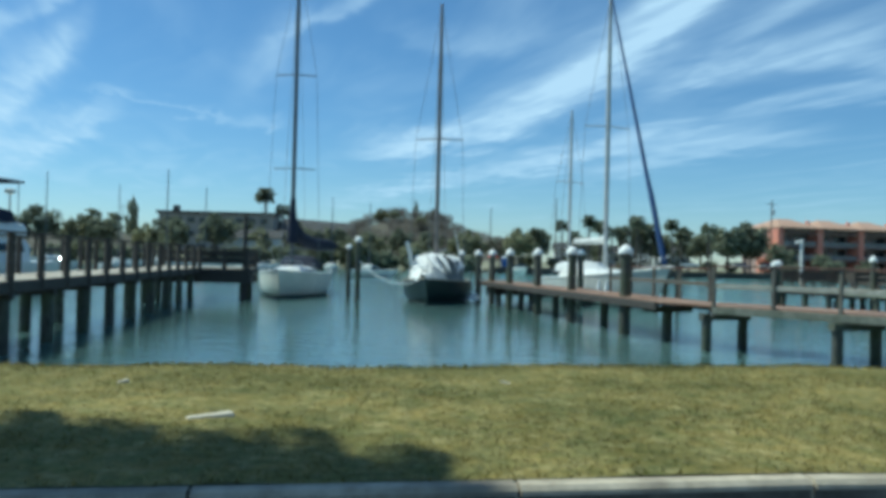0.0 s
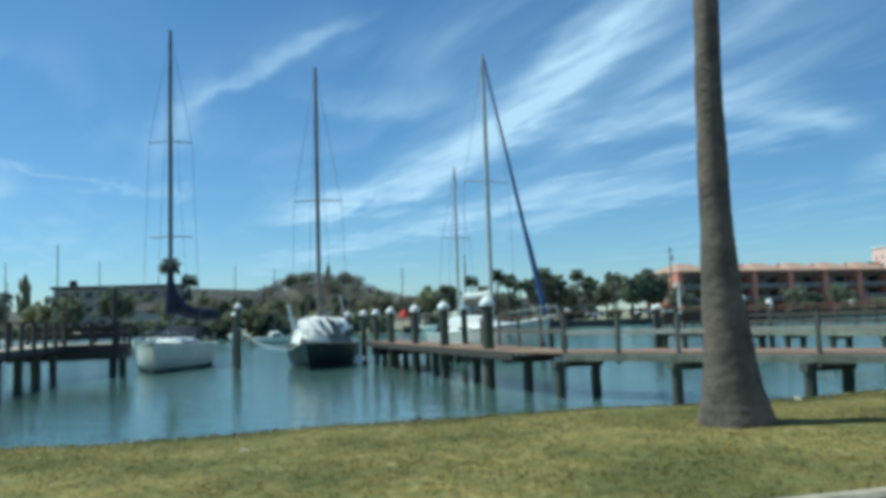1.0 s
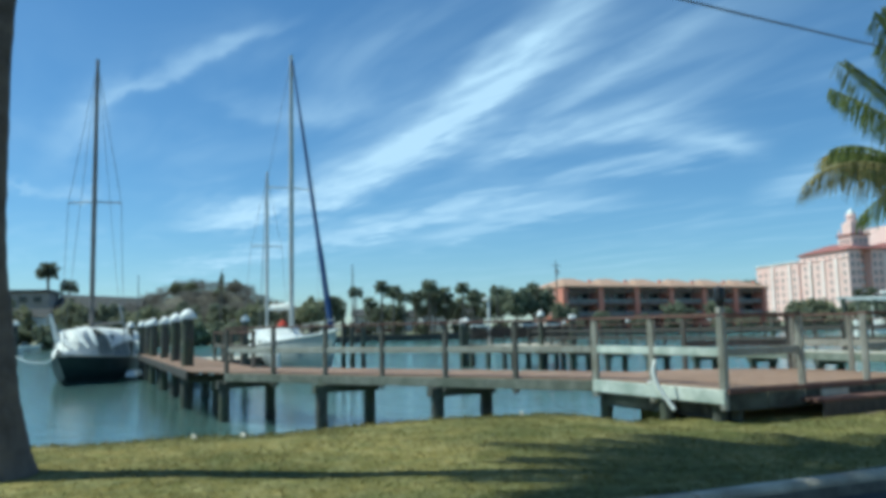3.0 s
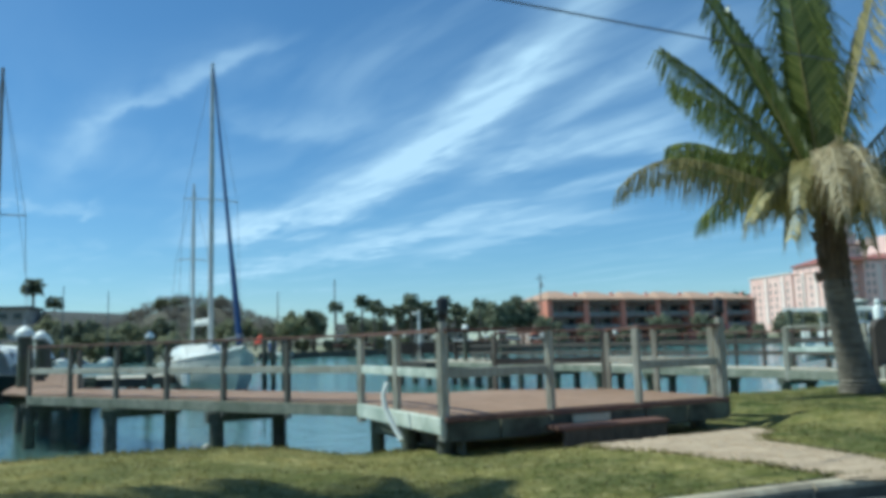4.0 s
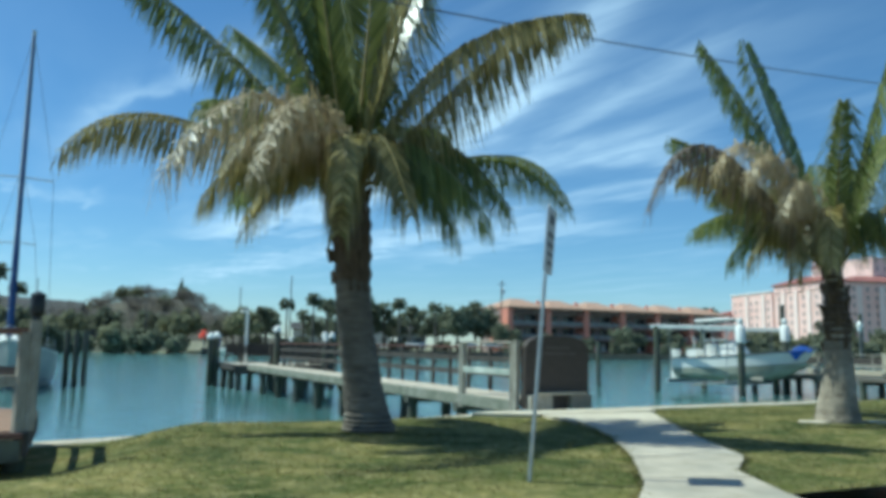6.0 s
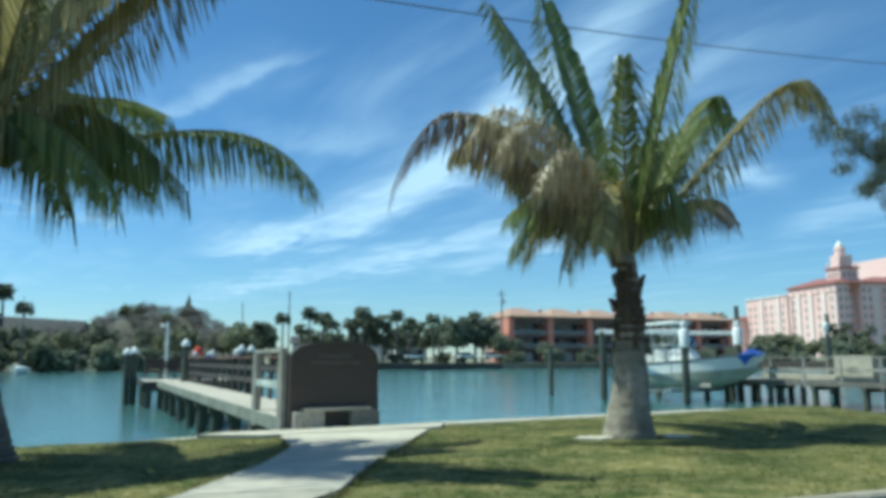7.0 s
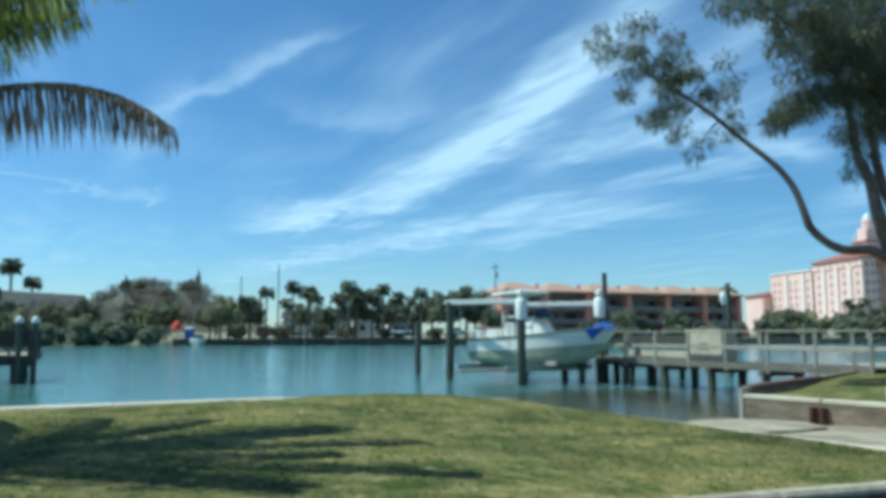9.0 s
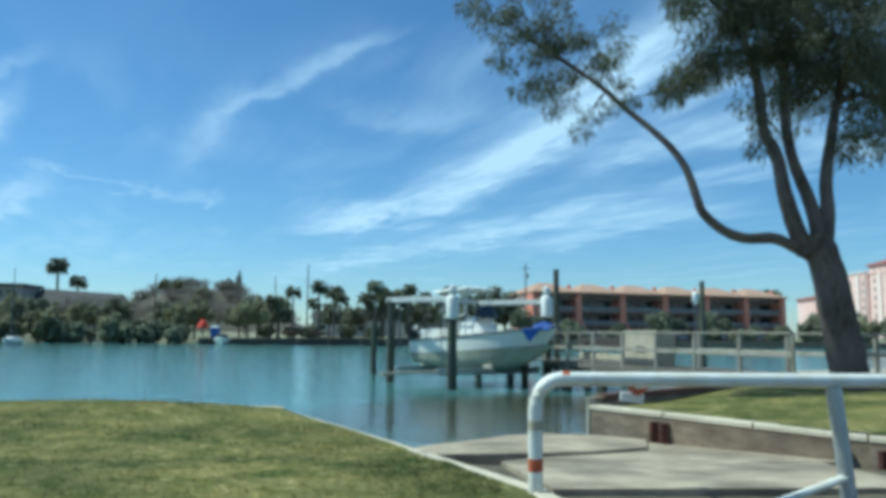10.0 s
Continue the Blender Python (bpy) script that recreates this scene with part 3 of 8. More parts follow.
SHORE = [(-60, -1), (-40, 3.5), (-12, 8.3), (-5.8, 9.5), (-3, 10.05), (0, 10.5), (2.4, 11.2), (5, 11.65), (8, 12.05), (10.5, 12.7), (12.5, 13.0),
         (14.4, 13.6), (15.5, 14.6), (19.0, 16.35), (20.1, 16.7), (26.7, 18.45), (30.4, 20.0), (37.4, 22.75), (41.9, 24.6)]


def smooth_step(a, b, x):
    t = min(1, max(0, (x - a) / (b - a)))
    return t * t * (3 - 2 * t)


def land_z(x, y):
    """Height of the lawn: level, falling a little towards the boat ramp, with small humps."""
    z = -0.26 * smooth_step(36.5, 45, x) + 0.04 * math.exp(-((x - 39.6) / 1.9) ** 2 - ((y - 22.0) / 2.2) ** 2)
    # the ground falls away under the landing
    z -= 0.27 * smooth_step(10.6, 12.0, y - 0.27 * (x - 17)) * smooth_step(12.4, 14.6, x) * (1 - smooth_step(19.9, 21.6, x))
    return z + 0.035 * noise.noise((x * 0.5, y * 0.5, 0)) + 0.014 * noise.noise((x * 2.1, y * 2.1, 3))


def sheet(shape, xs, low, high, rows, height):
    """A sheet between two lines over the columns xs."""
    verts, faces = [], []
    for x in xs:
        for k in range(rows + 1):
            y = low(x) + (high(x) - low(x)) * k / rows
            verts.append((x, y, height(x, y, k / rows)))
    n = rows + 1
    for i in range(len(xs) - 1):
        for k in range(rows):
            faces.append((i * n + k, (i + 1) * n + k, (i + 1) * n + k + 1, i * n + k + 1))
    return shape.add(verts, faces)


def bank_z(x, y, t):
    z = land_z(x, y)
    if 36 < x < 43:
        # the lawn swells up over the seawall cap
        z += 0.075 * math.exp(-((along(SHORE, x) - y - 0.75) / 0.8) ** 2) * smooth_step(37.2, 38.4, x) * (1 - smooth_step(40.6, 41.9, x))
    if x < 15.5:
        # a natural grass bank, ragged at its edge
        edge = along(SHORE, x) + 0.22 * noise.noise((x * 0.9, 7.0, 0)) - y
        z -= 0.10 * (1 - smooth_step(0.0, 1.6, edge))
        if edge < 0:
            z += 1.5 * edge
    return z


lawn = Shape()
xs = [-60 + 1.0 * i for i in range(50)] + [-10 + 0.3 * i for i in range(186)]
sheet(lawn, [x for x in xs if x <= 15.5], lambda x: along(KERB, x) + 0.08, lambda x: along(SHORE, x) + 1.2, 40, bank_z)
sheet(lawn, [x for x in xs if 15.2 <= x <= 41.95], lambda x: along(KERB, x) + 0.08, lambda x: along(SHORE, x) - 0.15, 30, bank_z)
RAMP_LEFT = [(41.9, 24.5), (43.35, 21.9), (45.3, 17.9), (45.55, 15.9)]
sheet(lawn, [41.9 + 0.3 * i for i in range(13)], lambda x: along(KERB, x) + 0.08, lambda x: along(RAMP_LEFT, x), 24, bank_z)
# lawn beyond the ramp, up to the old tree
RAMP_RIGHT_TOP = [(47.75, 26.2), (56, 33.0), (64, 36.5), (80, 41), (120, 52)]
RAMP_RIGHT_LOW = [(47.75, 26.1), (50.5, 21.75), (52.6, 18.6), (80, 26.4), (120, 38)]
sheet(lawn, [47.75 + 0.5 * i for i in range(145)], lambda x: along(RAMP_RIGHT_LOW, x), lambda x: along(RAMP_RIGHT_TOP, x), 20,
      lambda x, y, t: -0.30 + 0.26 * smooth_step(48.5, 54.5, x) + 0.03 * noise.noise((x * 0.6, y * 0.6, 1)))
# the far side of the road, behind the viewer
sheet(lawn, [-60 + 8 * i for i in range(20)], lambda x: along(KERB, x) - 260, lambda x: along(KERB, x) - 9.2, 6, lambda x, y, t: -0.1)
setting("ground", lawn, GRASS, "patchy dry green and yellow lawn along the water", "lawn", True)

road = Shape()
sheet(road, [-60 + 2 * i for i in range(76)], lambda x: along(KERB, x) - 9.2, lambda x: along(KERB, x) + 0.02, 4, lambda x, y, t: -0.14 - 0.18 * smooth_step(36, 45, x))
setting("road", road, ASPHALT, "dark grey asphalt road beside the kerb", "road")

kerb = thing("kerb", "pale concrete kerb along the lawn", "kerb", (0, 4.6, 0), world_made=True)
kerb["kind"] = "structure"
x = -30.0
while x < 45.2:
    x2 = x + 1.9
    if not (26.2 < x + 0.9 < 28.4):
        z = land_z(x, along(KERB, x)) * 0.6 - 0.02
        z2 = land_z(x2, along(KERB, x2)) * 0.6 - 0.02
        if -6 < x:
            stone_ = part("kerb_stone", Shape().beam((x + 0.012, along(KERB, x), z - 0.14), (x2 - 0.012, along(KERB, x2), z2 - 0.14), 0.17, 0.32, 0.03), KERB_STONE, kerb)
            part("kerb_face", Shape().beam((x + 0.014, along(KERB, x) - 0.086, z - 0.19), (x2 - 0.014, along(KERB, x2) - 0.086, z2 - 0.19), 0.006, 0.30, 0.002), KERB_FACE, stone_, "dark face with dirt and shade in its colour")
        else:
            part("kerb_stone", Shape().beam((x, along(KERB, x), z - 0.14), (x2, along(KERB, x2), z2 - 0.14), 0.17, 0.32, 0.03), KERB_STONE, kerb)
    x = x2

bed = Shape()
sheet(bed, [-3000 + 300 * i for i in range(21)], lambda x: -400, lambda x: 4200, 8, lambda x, y, t: -3.2)
setting("sea_bed", bed, SOIL, "dark silty bay bottom under the water", "sea bed")
water = Shape()
sheet(water, [-3000 + 300 * i for i in range(21)], lambda x: along(KERB, min(90, max(-60, x))) + 1.0, lambda x: 4200, 6, lambda x, y, t: WATER_Z)
setting("water", water, WATER, "calm green-blue bay water with small ripples", "water")

# seawall with its pale cap, from the landing to the ramp
WALL = [(19.2, 16.42), (20.1, 16.7), (26.7, 18.45), (30.4, 20.0), (37.4, 22.75), (41.95, 24.55)]
wall = thing("seawall", "concrete seawall with a pale cap along the lawn", "seawall", (30, 19.9, -1), world_made=True)
wall["kind"] = "structure"
for (xa, ya), (xb, yb) in zip(WALL, WALL[1:]):
    za, zb = land_z(xa, ya) + 0.01, land_z(xb, yb) + 0.01
    if xb > 41:
        za, zb = 0.0, -0.20
    a, b = Vector((xa, ya + 0.12, za - 0.06)), Vector((xb, yb + 0.12, zb - 0.06))
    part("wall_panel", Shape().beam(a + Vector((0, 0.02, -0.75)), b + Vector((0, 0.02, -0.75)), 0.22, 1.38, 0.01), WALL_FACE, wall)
    n = max(1, round((b - a).length / 2.4))
    for i in range(n):
        p, q = a.lerp(b, (i + 0.006) / n), a.lerp(b, (i + 0.994) / n)
        part("cap_stone", Shape().beam(p, q, 0.42, 0.13, 0.02), SEAWALL, wall)
wall2 = thing("ramp_wall", "stained concrete wall along the boat ramp", "seawall", (44, 21, -1), world_made=True)
wall2["kind"] = "structure"
for (xa, ya, za), (xb, yb, zb) in zip([(41.9, 24.6, -0.24), (43.35, 21.9, -0.26), (45.3, 17.9, -0.27)], [(43.35, 21.9, -0.26), (45.3, 17.9, -0.27), (45.5, 16.6, -0.24)]):
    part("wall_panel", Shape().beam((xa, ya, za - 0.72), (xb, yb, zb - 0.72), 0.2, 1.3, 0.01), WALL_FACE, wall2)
    for i in range(2):
        a, b = Vector((xa, ya, za)), Vector((xb, yb, zb))
        part("cap_stone", Shape().beam(a.lerp(b, i / 2 + 0.004) - Vector((0, 0, 0.05)), a.lerp(b, i / 2 + 0.496) - Vector((0, 0, 0.05)), 0.18, 0.12, 0.02), SEAWALL, wall2)
wall3 = thing("ramp_wall", "stained concrete wall below the lawn with dark rust streaks", "seawall", (49, 24, -1), world_made=True)
wall3["kind"] = "structure"
W3 = [(47.72, 26.2, -0.30), (50.6, 21.7, -0.31), (52.6, 18.6, -0.28)]
for (xa, ya, za), (xb, yb, zb) in zip(W3, W3[1:]):
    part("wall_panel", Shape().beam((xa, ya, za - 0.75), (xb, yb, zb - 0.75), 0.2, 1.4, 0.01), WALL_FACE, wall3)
    for i in range(3):
        a, b = Vector((xa, ya, za)), Vector((xb, yb, zb))
        part("cap_stone", Shape().beam(a.lerp(b, i / 3 + 0.004), a.lerp(b, (i + 1) / 3 - 0.004), 0.24, 0.1, 0.02), SEAWALL, wall3)
part("wall_panel", Shape().beam((47.72, 26.25, -0.86), (56, 33.05, -0.7), 0.2, 1.5, 0.01), WALL_FACE, wall3)
part("cap_board", Shape().beam((47.9, 26.4, -0.14), (51.4, 29.3, -0.10), 0.25, 0.14, 0.01), RAIL_BROWN, wall3)
part("end_post", Shape().beam((47.68, 26.2, -1.4), (47.68, 26.2, -0.12), 0.16, 0.16), GREY_WOOD, wall3)
for s in (0.55, 0.68, 2.55, 2.9, 3.1):
    px, py = 48.0 + 0.52 * s * 1.7, 25.6 - 0.848 * s * 1.7
    part("rust_stain", Shape().beam((px - 0.02, py - 0.07, -0.85), (px - 0.02, py - 0.07, -0.42), 0.17, 0.10, 0.03), RUST_DARK, wall3)

# boat ramp: worn concrete slabs, and gravelly dirt
ramp = thing("boat_ramp", "worn concrete boat ramp sloping into the water", "boat ramp", (47, 20, -0.4), world_made=True)
ramp["kind"] = "structure"
def slab(pts, thick=0.16):
    n = len(pts)
    return Shape().add([*pts, *[(x, y, z - thick) for x, y, z in pts]],
                       [tuple(range(n)), tuple(range(2 * n - 1, n - 1, -1)), *[(i, i + n, (i + 1) % n + n, (i + 1) % n) for i in range(n)]])
part("ramp_slab", slab([(45.6, 18.7, -0.42), (49.6, 18.9, -0.44), (49.9, 21.7, -0.64), (45.4, 21.5, -0.60)]), RAMP_CONCRETE, ramp)
part("ramp_slab", slab([(43.9, 22.1, -0.62), (46.1, 22.2, -0.59), (47.1, 22.75, -0.63), (47.95, 23.4, -0.68), (48.35, 24.85, -0.74), (47.6, 25.3, -0.73), (46.65, 25.4, -0.71),
                        (45.9, 24.95, -0.69), (45.1, 24.1, -0.68), (44.3, 23.4, -0.68)]), RAMP_CONCRETE, ramp)
part("ramp_slab", slab([(45.4, 21.6, -0.62), (50.3, 21.75, -0.64), (50.2, 22.1, -0.66), (48.75, 24.6, -0.79), (48.38, 24.82, -0.79), (47.97, 23.38, -0.72), (47.12, 22.72, -0.68), (46.1, 22.15, -0.64)]), RAMP_CONCRETE, ramp)
part("ramp_slab", slab([(45.4, 16.0, -0.32), (52.4, 17.9, -0.34), (50.3, 21.6, -0.70), (44.0, 21.6, -0.66)], 0.5), SOIL, ramp, "brown gravelly dirt")
part("ramp_slab", slab([(44.0, 21.6, -0.69), (50.3, 21.6, -0.74), (48.0, 27.5, -1.9), (42.3, 25.5, -1.7)], 0.5), SOIL, ramp, "wet dark silt")

# ---- paths ----
bricks = thing("brick_path", "pinkish brick paver path from the kerb to the landing step", "path", (17.6, 10, 0), world_made=True)
bricks["kind"] = "structure"
PATH_RIGHT = [(7.9, 18.98), (8.3, 18.92), (9.2, 18.76), (10.1, 18.55), (10.6, 18.82), (10.95, 19.2), (12.8, 19.2)]
PATH_LEFT = [(7.9, 17.9), (8.45, 17.8), (9.15, 17.6), (9.85, 17.2), (10.25, 16.72), (12.8, 16.6)]
path_bed = Shape()
sheet(path_bed, [7.85 + 0.25 * i for i in range(17)], lambda u: along(PATH_LEFT, u) - 0.03, lambda u: along(PATH_RIGHT, u) + 0.03, 6, lambda u, w, t: 0.0)
path_bed.v = [(w, u, land_z(w, u) + 0.004) for u, w, z in path_bed.v]
path_bed.f = [f[::-1] for f in path_bed.f]
part("path_bed", path_bed, PAVER, bricks)
paver = Shape().beam((-0.108, 0, 0), (0.108, 0, 0), 0.105, 0.06, 0.008).mesh("paver", PAVER)
y, row, count = 7.95, 0, 0
while y < 11.75 and count < 640:
    xl, xr = along(PATH_LEFT, y), along(PATH_RIGHT, y)
    n = max(2, round((xr - xl) / 0.226) + row % 2)
    for i in range(n):
        x = xl + (xr - xl) * (i + 0.5) / n
        ob = part("paver", paver, None, bricks, at=pose(x, y, land_z(x, y) - 0.012 + random.uniform(-0.003, 0.003), 0, 0, random.uniform(-1.2, 1.2)))
        ob.scale = ((xr - xl) / n / 0.223, 1, 1)
        count += 1
    y += 0.114
    row += 1

walkway = thing("concrete_path", "pale concrete footpath crossing the lawn to the pier", "path", (28, 14, 0), world_made=True)
walkway["kind"] = "structure"
P2L = [(9.7, 25.6), (11, 26.3), (12.8, 26.95), (15.0, 27.55), (16.4, 27.75), (18.9, 27.4)]
P2R = [(10.2, 27.3), (11.6, 27.6), (12.6, 28.3), (14.0, 28.6), (16.6, 29.35), (18.9, 30.0)]
ys = [9.75, 11.2, 12.7, 14.2, 15.7, 17.2, 18.75]
for ya, yb in zip(ys, ys[1:]):
    top = []
    for k in range(5):
        yy = ya + 0.012 + (yb - ya - 0.024) * k / 4
        top.append((along(P2L, yy), yy))
    for k in range(5):
        yy = yb - 0.012 - (yb - ya - 0.024) * k / 4
        top.append((along(P2R, yy), yy))
    part("path_slab", Shape().prism(top[::-1], -0.06, 0.045), SEAWALL if ya > 16 else CONCRETE, walkway)
apron = Shape().prism([(26.2, 18.25), (27.2, 18.0), (30.2, 19.0), (30.4, 19.9), (28.4, 19.1), (26.6, 18.6)], -0.06, 0.055)
part("path_slab", apron, SEAWALL, walkway)

# ---- piers ----


def pile_shape(x, y, top, r=0.14, foot=-3.0):
    s = Shape()
    ph = random.uniform(0, 6)
    rings = []
    for k, z in enumerate(np.linspace(foot, top, 7)):
        rr = r * (1.05 - 0.02 * k)
        rings.append([(x + rr * (1 + 0.05 * math.sin(3 * a + ph + k)) * math.cos(a), y + rr * (1 + 0.05 * math.cos(2 * a + ph)) * math.sin(a), z)
                      for a in [2 * math.pi * j / 10 for j in range(10)]])
    return s.sweep(rings)


def cone_cap(x, y, z, r=0.2):
    return Shape().lathe(x, y, [(r, z - 0.03), (r * 1.02, z + 0.06), (r * 0.86, z + 0.14), (r * 0.4, z + 0.25), (r * 0.08, z + 0.29)], 14)


def planks(pier, a, b, width, z, material, step=0.15, thick=0.045, singles=True):
    """Cross planks along the line a to b; width to its left."""
    a, b = Vector(a), Vector(b)
    d = (b - a).normalized()
    length = (b - a).length
    n = int(length / step)
    ang = math.degrees(math.atan2(d.y, d.x)) + 90
    if singles:
        me = Shape().beam((-width / 2, 0, 0), (width / 2, 0, 0), step * 0.94, thick, 0.006).mesh("deck_plank", material)
        for i in range(n):
            c = place(a, b, (i + 0.5) * step, width / 2)
            part("deck_plank", me, None, pier, at=pose(c.x, c.y, z - thick / 2 + random.uniform(-0.004, 0.004), 0, 0, ang + random.uniform(-0.3, 0.3)))
    else:
        s = Shape()
        for i in range(n):
            p, q = place(a, b, (i + 0.5) * step), place(a, b, (i + 0.5) * step, width)
            zz = z - thick / 2 + random.uniform(-0.004, 0.004)
            s.beam((p.x, p.y, zz), (q.x, q.y, zz), step * 0.94, thick, 0.006)
        part("deck_planking", s, material, pier, kind="stuff")


def railing(pier, pts, z, height, post_mat, rail_mat, mid_mat, step=1.67, w=0.10, cap=0.15, foot=0.32, mids=(0.55,)):
    """Posts, a flat cap rail and middle rails along a polyline."""
    for p, q in zip(pts, pts[1:]):
        p, q = Vector(p), Vector(q)
        n = max(1, round((q - p).length / step))
        for i in range(n + 1):
            if i == n and q != Vector(pts[-1]):
                continue
            c = p.lerp(q, i / n)
            lean = random.uniform(-0.012, 0.012)
            part("post", Shape().beam((c.x, c.y, z - foot), (c.x + lean, c.y + lean, z + height), w, w), post_mat, pier)
        part("top_rail", Shape().beam((p.x, p.y, z + height + 0.02), (q.x, q.y, z + height + 0.02), cap, 0.045), rail_mat, pier)
        for m in mids:
            part("middle_rail", Shape().beam((p.x, p.y, z + m), (q.x, q.y, z + m), 0.045, 0.13), mid_mat, pier)


def bent(pier, c, across, half, z, r=0.15, cap_mat=PILE, over=0.2):
    """A pair of piles with a cap beam below the deck."""
    c, across = Vector(c), Vector(across).normalized()
    for s in (-1, 1):
        p = c + across * s * half
        part("piling_post", pile_shape(p.x, p.y, z - 0.05, r), PILE, pier, smooth=True)
    p, q = c - across * (half + over), c + across * (half + over)
    part("cap_beam", Shape().beam((p.x, p.y, z), (q.x, q.y, z), 0.22, 0.2), cap_mat, pier)


# pier with the landing platform
DZ = 0.25
A, D = Vector((15.29, 12.18)), Vector((20.04, 13.47))
U = (D - A).normalized()
V = Vector((-U.y, U.x))
E_, F_ = D + V * 3.0, A + V * 3.1
L_ = Vector((14.4, 15.35))
R0, R1 = L_, Vector((6.95, 22.2))
RD = (R1 - R0).normalized()
RN = Vector((-RD.y, RD.x)) * -1
pier1 = thing("pier", "wooden pier with a reddish plank deck, railings and a landing platform", "pier", (15.3, 12.2, 0), world_made=True)
planks(pier1, F_, A, 4.92, DZ, DECK)
planks(pier1, R0, R1, -2.15, DZ, DECK)
fill = Shape().prism([tuple(F_), tuple(E_), (17.2, 17.25), tuple(R0 + RN * 2.15), tuple(R0)], DZ - 0.05, DZ - 0.003)
part("deck_corner", fill, DECK, pier1)
# joists, edge boards
for s in (0.05, 1.0, 2.0):
    p, q = A + V * (s + 0.05), D + V * (s + 0.05)
    part("joist", Shape().beam((p.x, p.y, DZ - 0.15), (q.x, q.y, DZ - 0.15), 0.05, 0.18), DARK_WOOD, pier1)
p, q = A - V * 0.03, D - V * 0.03
part("edge_board", Shape().beam((*p, DZ - 0.045), (*(q), DZ - 0.045), 0.05, 0.07), RAIL_BROWN, pier1)
seg = 6
for i in range(seg):
    a, b = p.lerp(q, (i + 0.02) / seg) + V * 0.03, p.lerp(q, (i + 0.98) / seg) + V * 0.03
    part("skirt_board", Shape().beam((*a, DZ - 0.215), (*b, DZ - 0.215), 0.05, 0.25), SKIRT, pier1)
part("skirt_patch", Shape().beam((*(p.lerp(q, 0.40) - V * 0.02), DZ - 0.19), (*(p.lerp(q, 0.53) - V * 0.02), DZ - 0.19), 0.03, 0.17), TAN_BOX, pier1)
a, b = A - U * 0.03, L_ - U * 0.03
part("edge_beam", Shape().beam((*a, DZ - 0.13), (*b, DZ - 0.13), 0.07, 0.22), PALE_PAINT, pier1, "pale painted edge beam")
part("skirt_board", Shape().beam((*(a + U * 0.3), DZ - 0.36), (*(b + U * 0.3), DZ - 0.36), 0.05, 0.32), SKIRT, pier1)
p, q = R0 - RN * 0.03, R1 - RN * 0.03
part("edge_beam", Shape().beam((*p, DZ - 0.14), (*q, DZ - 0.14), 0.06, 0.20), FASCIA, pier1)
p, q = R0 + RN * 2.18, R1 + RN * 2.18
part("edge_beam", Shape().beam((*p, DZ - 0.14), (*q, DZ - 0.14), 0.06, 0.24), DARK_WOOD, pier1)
part("edge_beam", Shape().beam((*(D + U * 0.03), DZ - 0.15), (*(E_ + U * 0.03), DZ - 0.15), 0.06, 0.26), DARK_WOOD, pier1)
part("edge_beam", Shape().beam((*E_, DZ - 0.15), (17.2, 17.27, DZ - 0.15), 0.06, 0.26), DARK_WOOD, pier1)
# supports
for c, h in (((7.45, 22.75), 0.62), ((9.93, 20.1), 0.62), ((12.35, 18.05), 0.62)):
    bent(pier1, c, (0.94, 0.34), h, -0.10)
for c in ((14.7, 15.6), (16.2, 16.6), (18.7, 16.2), (15.0, 13.6), (15.35, 12.5), (19.8, 14.0)):
    part("piling_post", pile_shape(*c, DZ - 0.1, 0.13), PILE, pier1, smooth=True)
# railings
railing(pier1, [R1, R0], DZ, 1.10, BROWN_GREY, RAIL_BROWN, GREY_WOOD)
railing(pier1, [L_ + V * -0.05, A + V * 0.06], DZ, 1.10, GREY_WOOD, RAIL_BROWN, PALE_PAINT, w=0.105)
B_, C_ = A + U * 1.68, A + U * 3.23
railing(pier1, [A + V * 0.05 + U * 0.02, B_ + V * 0.05], DZ, 1.10, GREY_WOOD, RAIL_BROWN, GREY_WOOD, step=1.9, w=0.105)
railing(pier1, [C_ + V * 0.05, D + V * 0.05 - U * 0.06], DZ, 1.10, GREY_WOOD, RAIL_BROWN, GREY_WOOD, step=1.9, w=0.105)
railing(pier1, [D + V * 0.2 - U * 0.05, E_ - V * 0.06 - U * 0.05], DZ, 1.10, GREY_WOOD, RAIL_BROWN, GREY_WOOD, step=1.5)
railing(pier1, [E_ - U * 0.1, Vector((17.2, 17.2))], DZ, 1.10, BROWN_GREY, RAIL_BROWN, BROWN_GREY)
for c in (A, D):
    part("tall_post", Shape().beam((c.x + 0.02, c.y + 0.1, DZ), (c.x + 0.02, c.y + 0.1, DZ + 1.24), 0.115, 0.115), GREY_WOOD, pier1)
# step box and brick landing
s0, s1 = A + U * 1.52 - V * 0.25, A + U * 3.35 - V * 0.25
part("step_tread", Shape().beam((*s0, 0.015), (*s1, 0.015), 0.42, 0.05), RAIL_BROWN, pier1)
part("step_riser", Shape().beam((*(s0 - V * 0.17 + U * 0.04), -0.15), (*(s1 - V * 0.17 - U * 0.04), -0.15), 0.04, 0.31), DARK_WOOD, pier1)
# finger pier beyond the bend
G0, G1 = Vector((5.75, 23.9)), Vector((0.45, 43.8))
GD = (G1 - G0).normalized()
GN = Vector((GD.y, -GD.x))
planks(pier1, G0, G1, -1.85, DZ, DECK, singles=False)
part("deck_corner", Shape().prism([tuple(R1), tuple(R1 + RN * 2.15), tuple(G0 + GN * 1.85), tuple(G0)], DZ - 0.05, DZ - 0.004), DECK, pier1)
for s in (-0.02, 1.87):
    p, q = G0 + GN * s, G1 + GN * s
    part("edge_beam", Shape().beam((*p, DZ - 0.15), (*q, DZ - 0.15), 0.06, 0.25), DARK_WOOD, pier1)
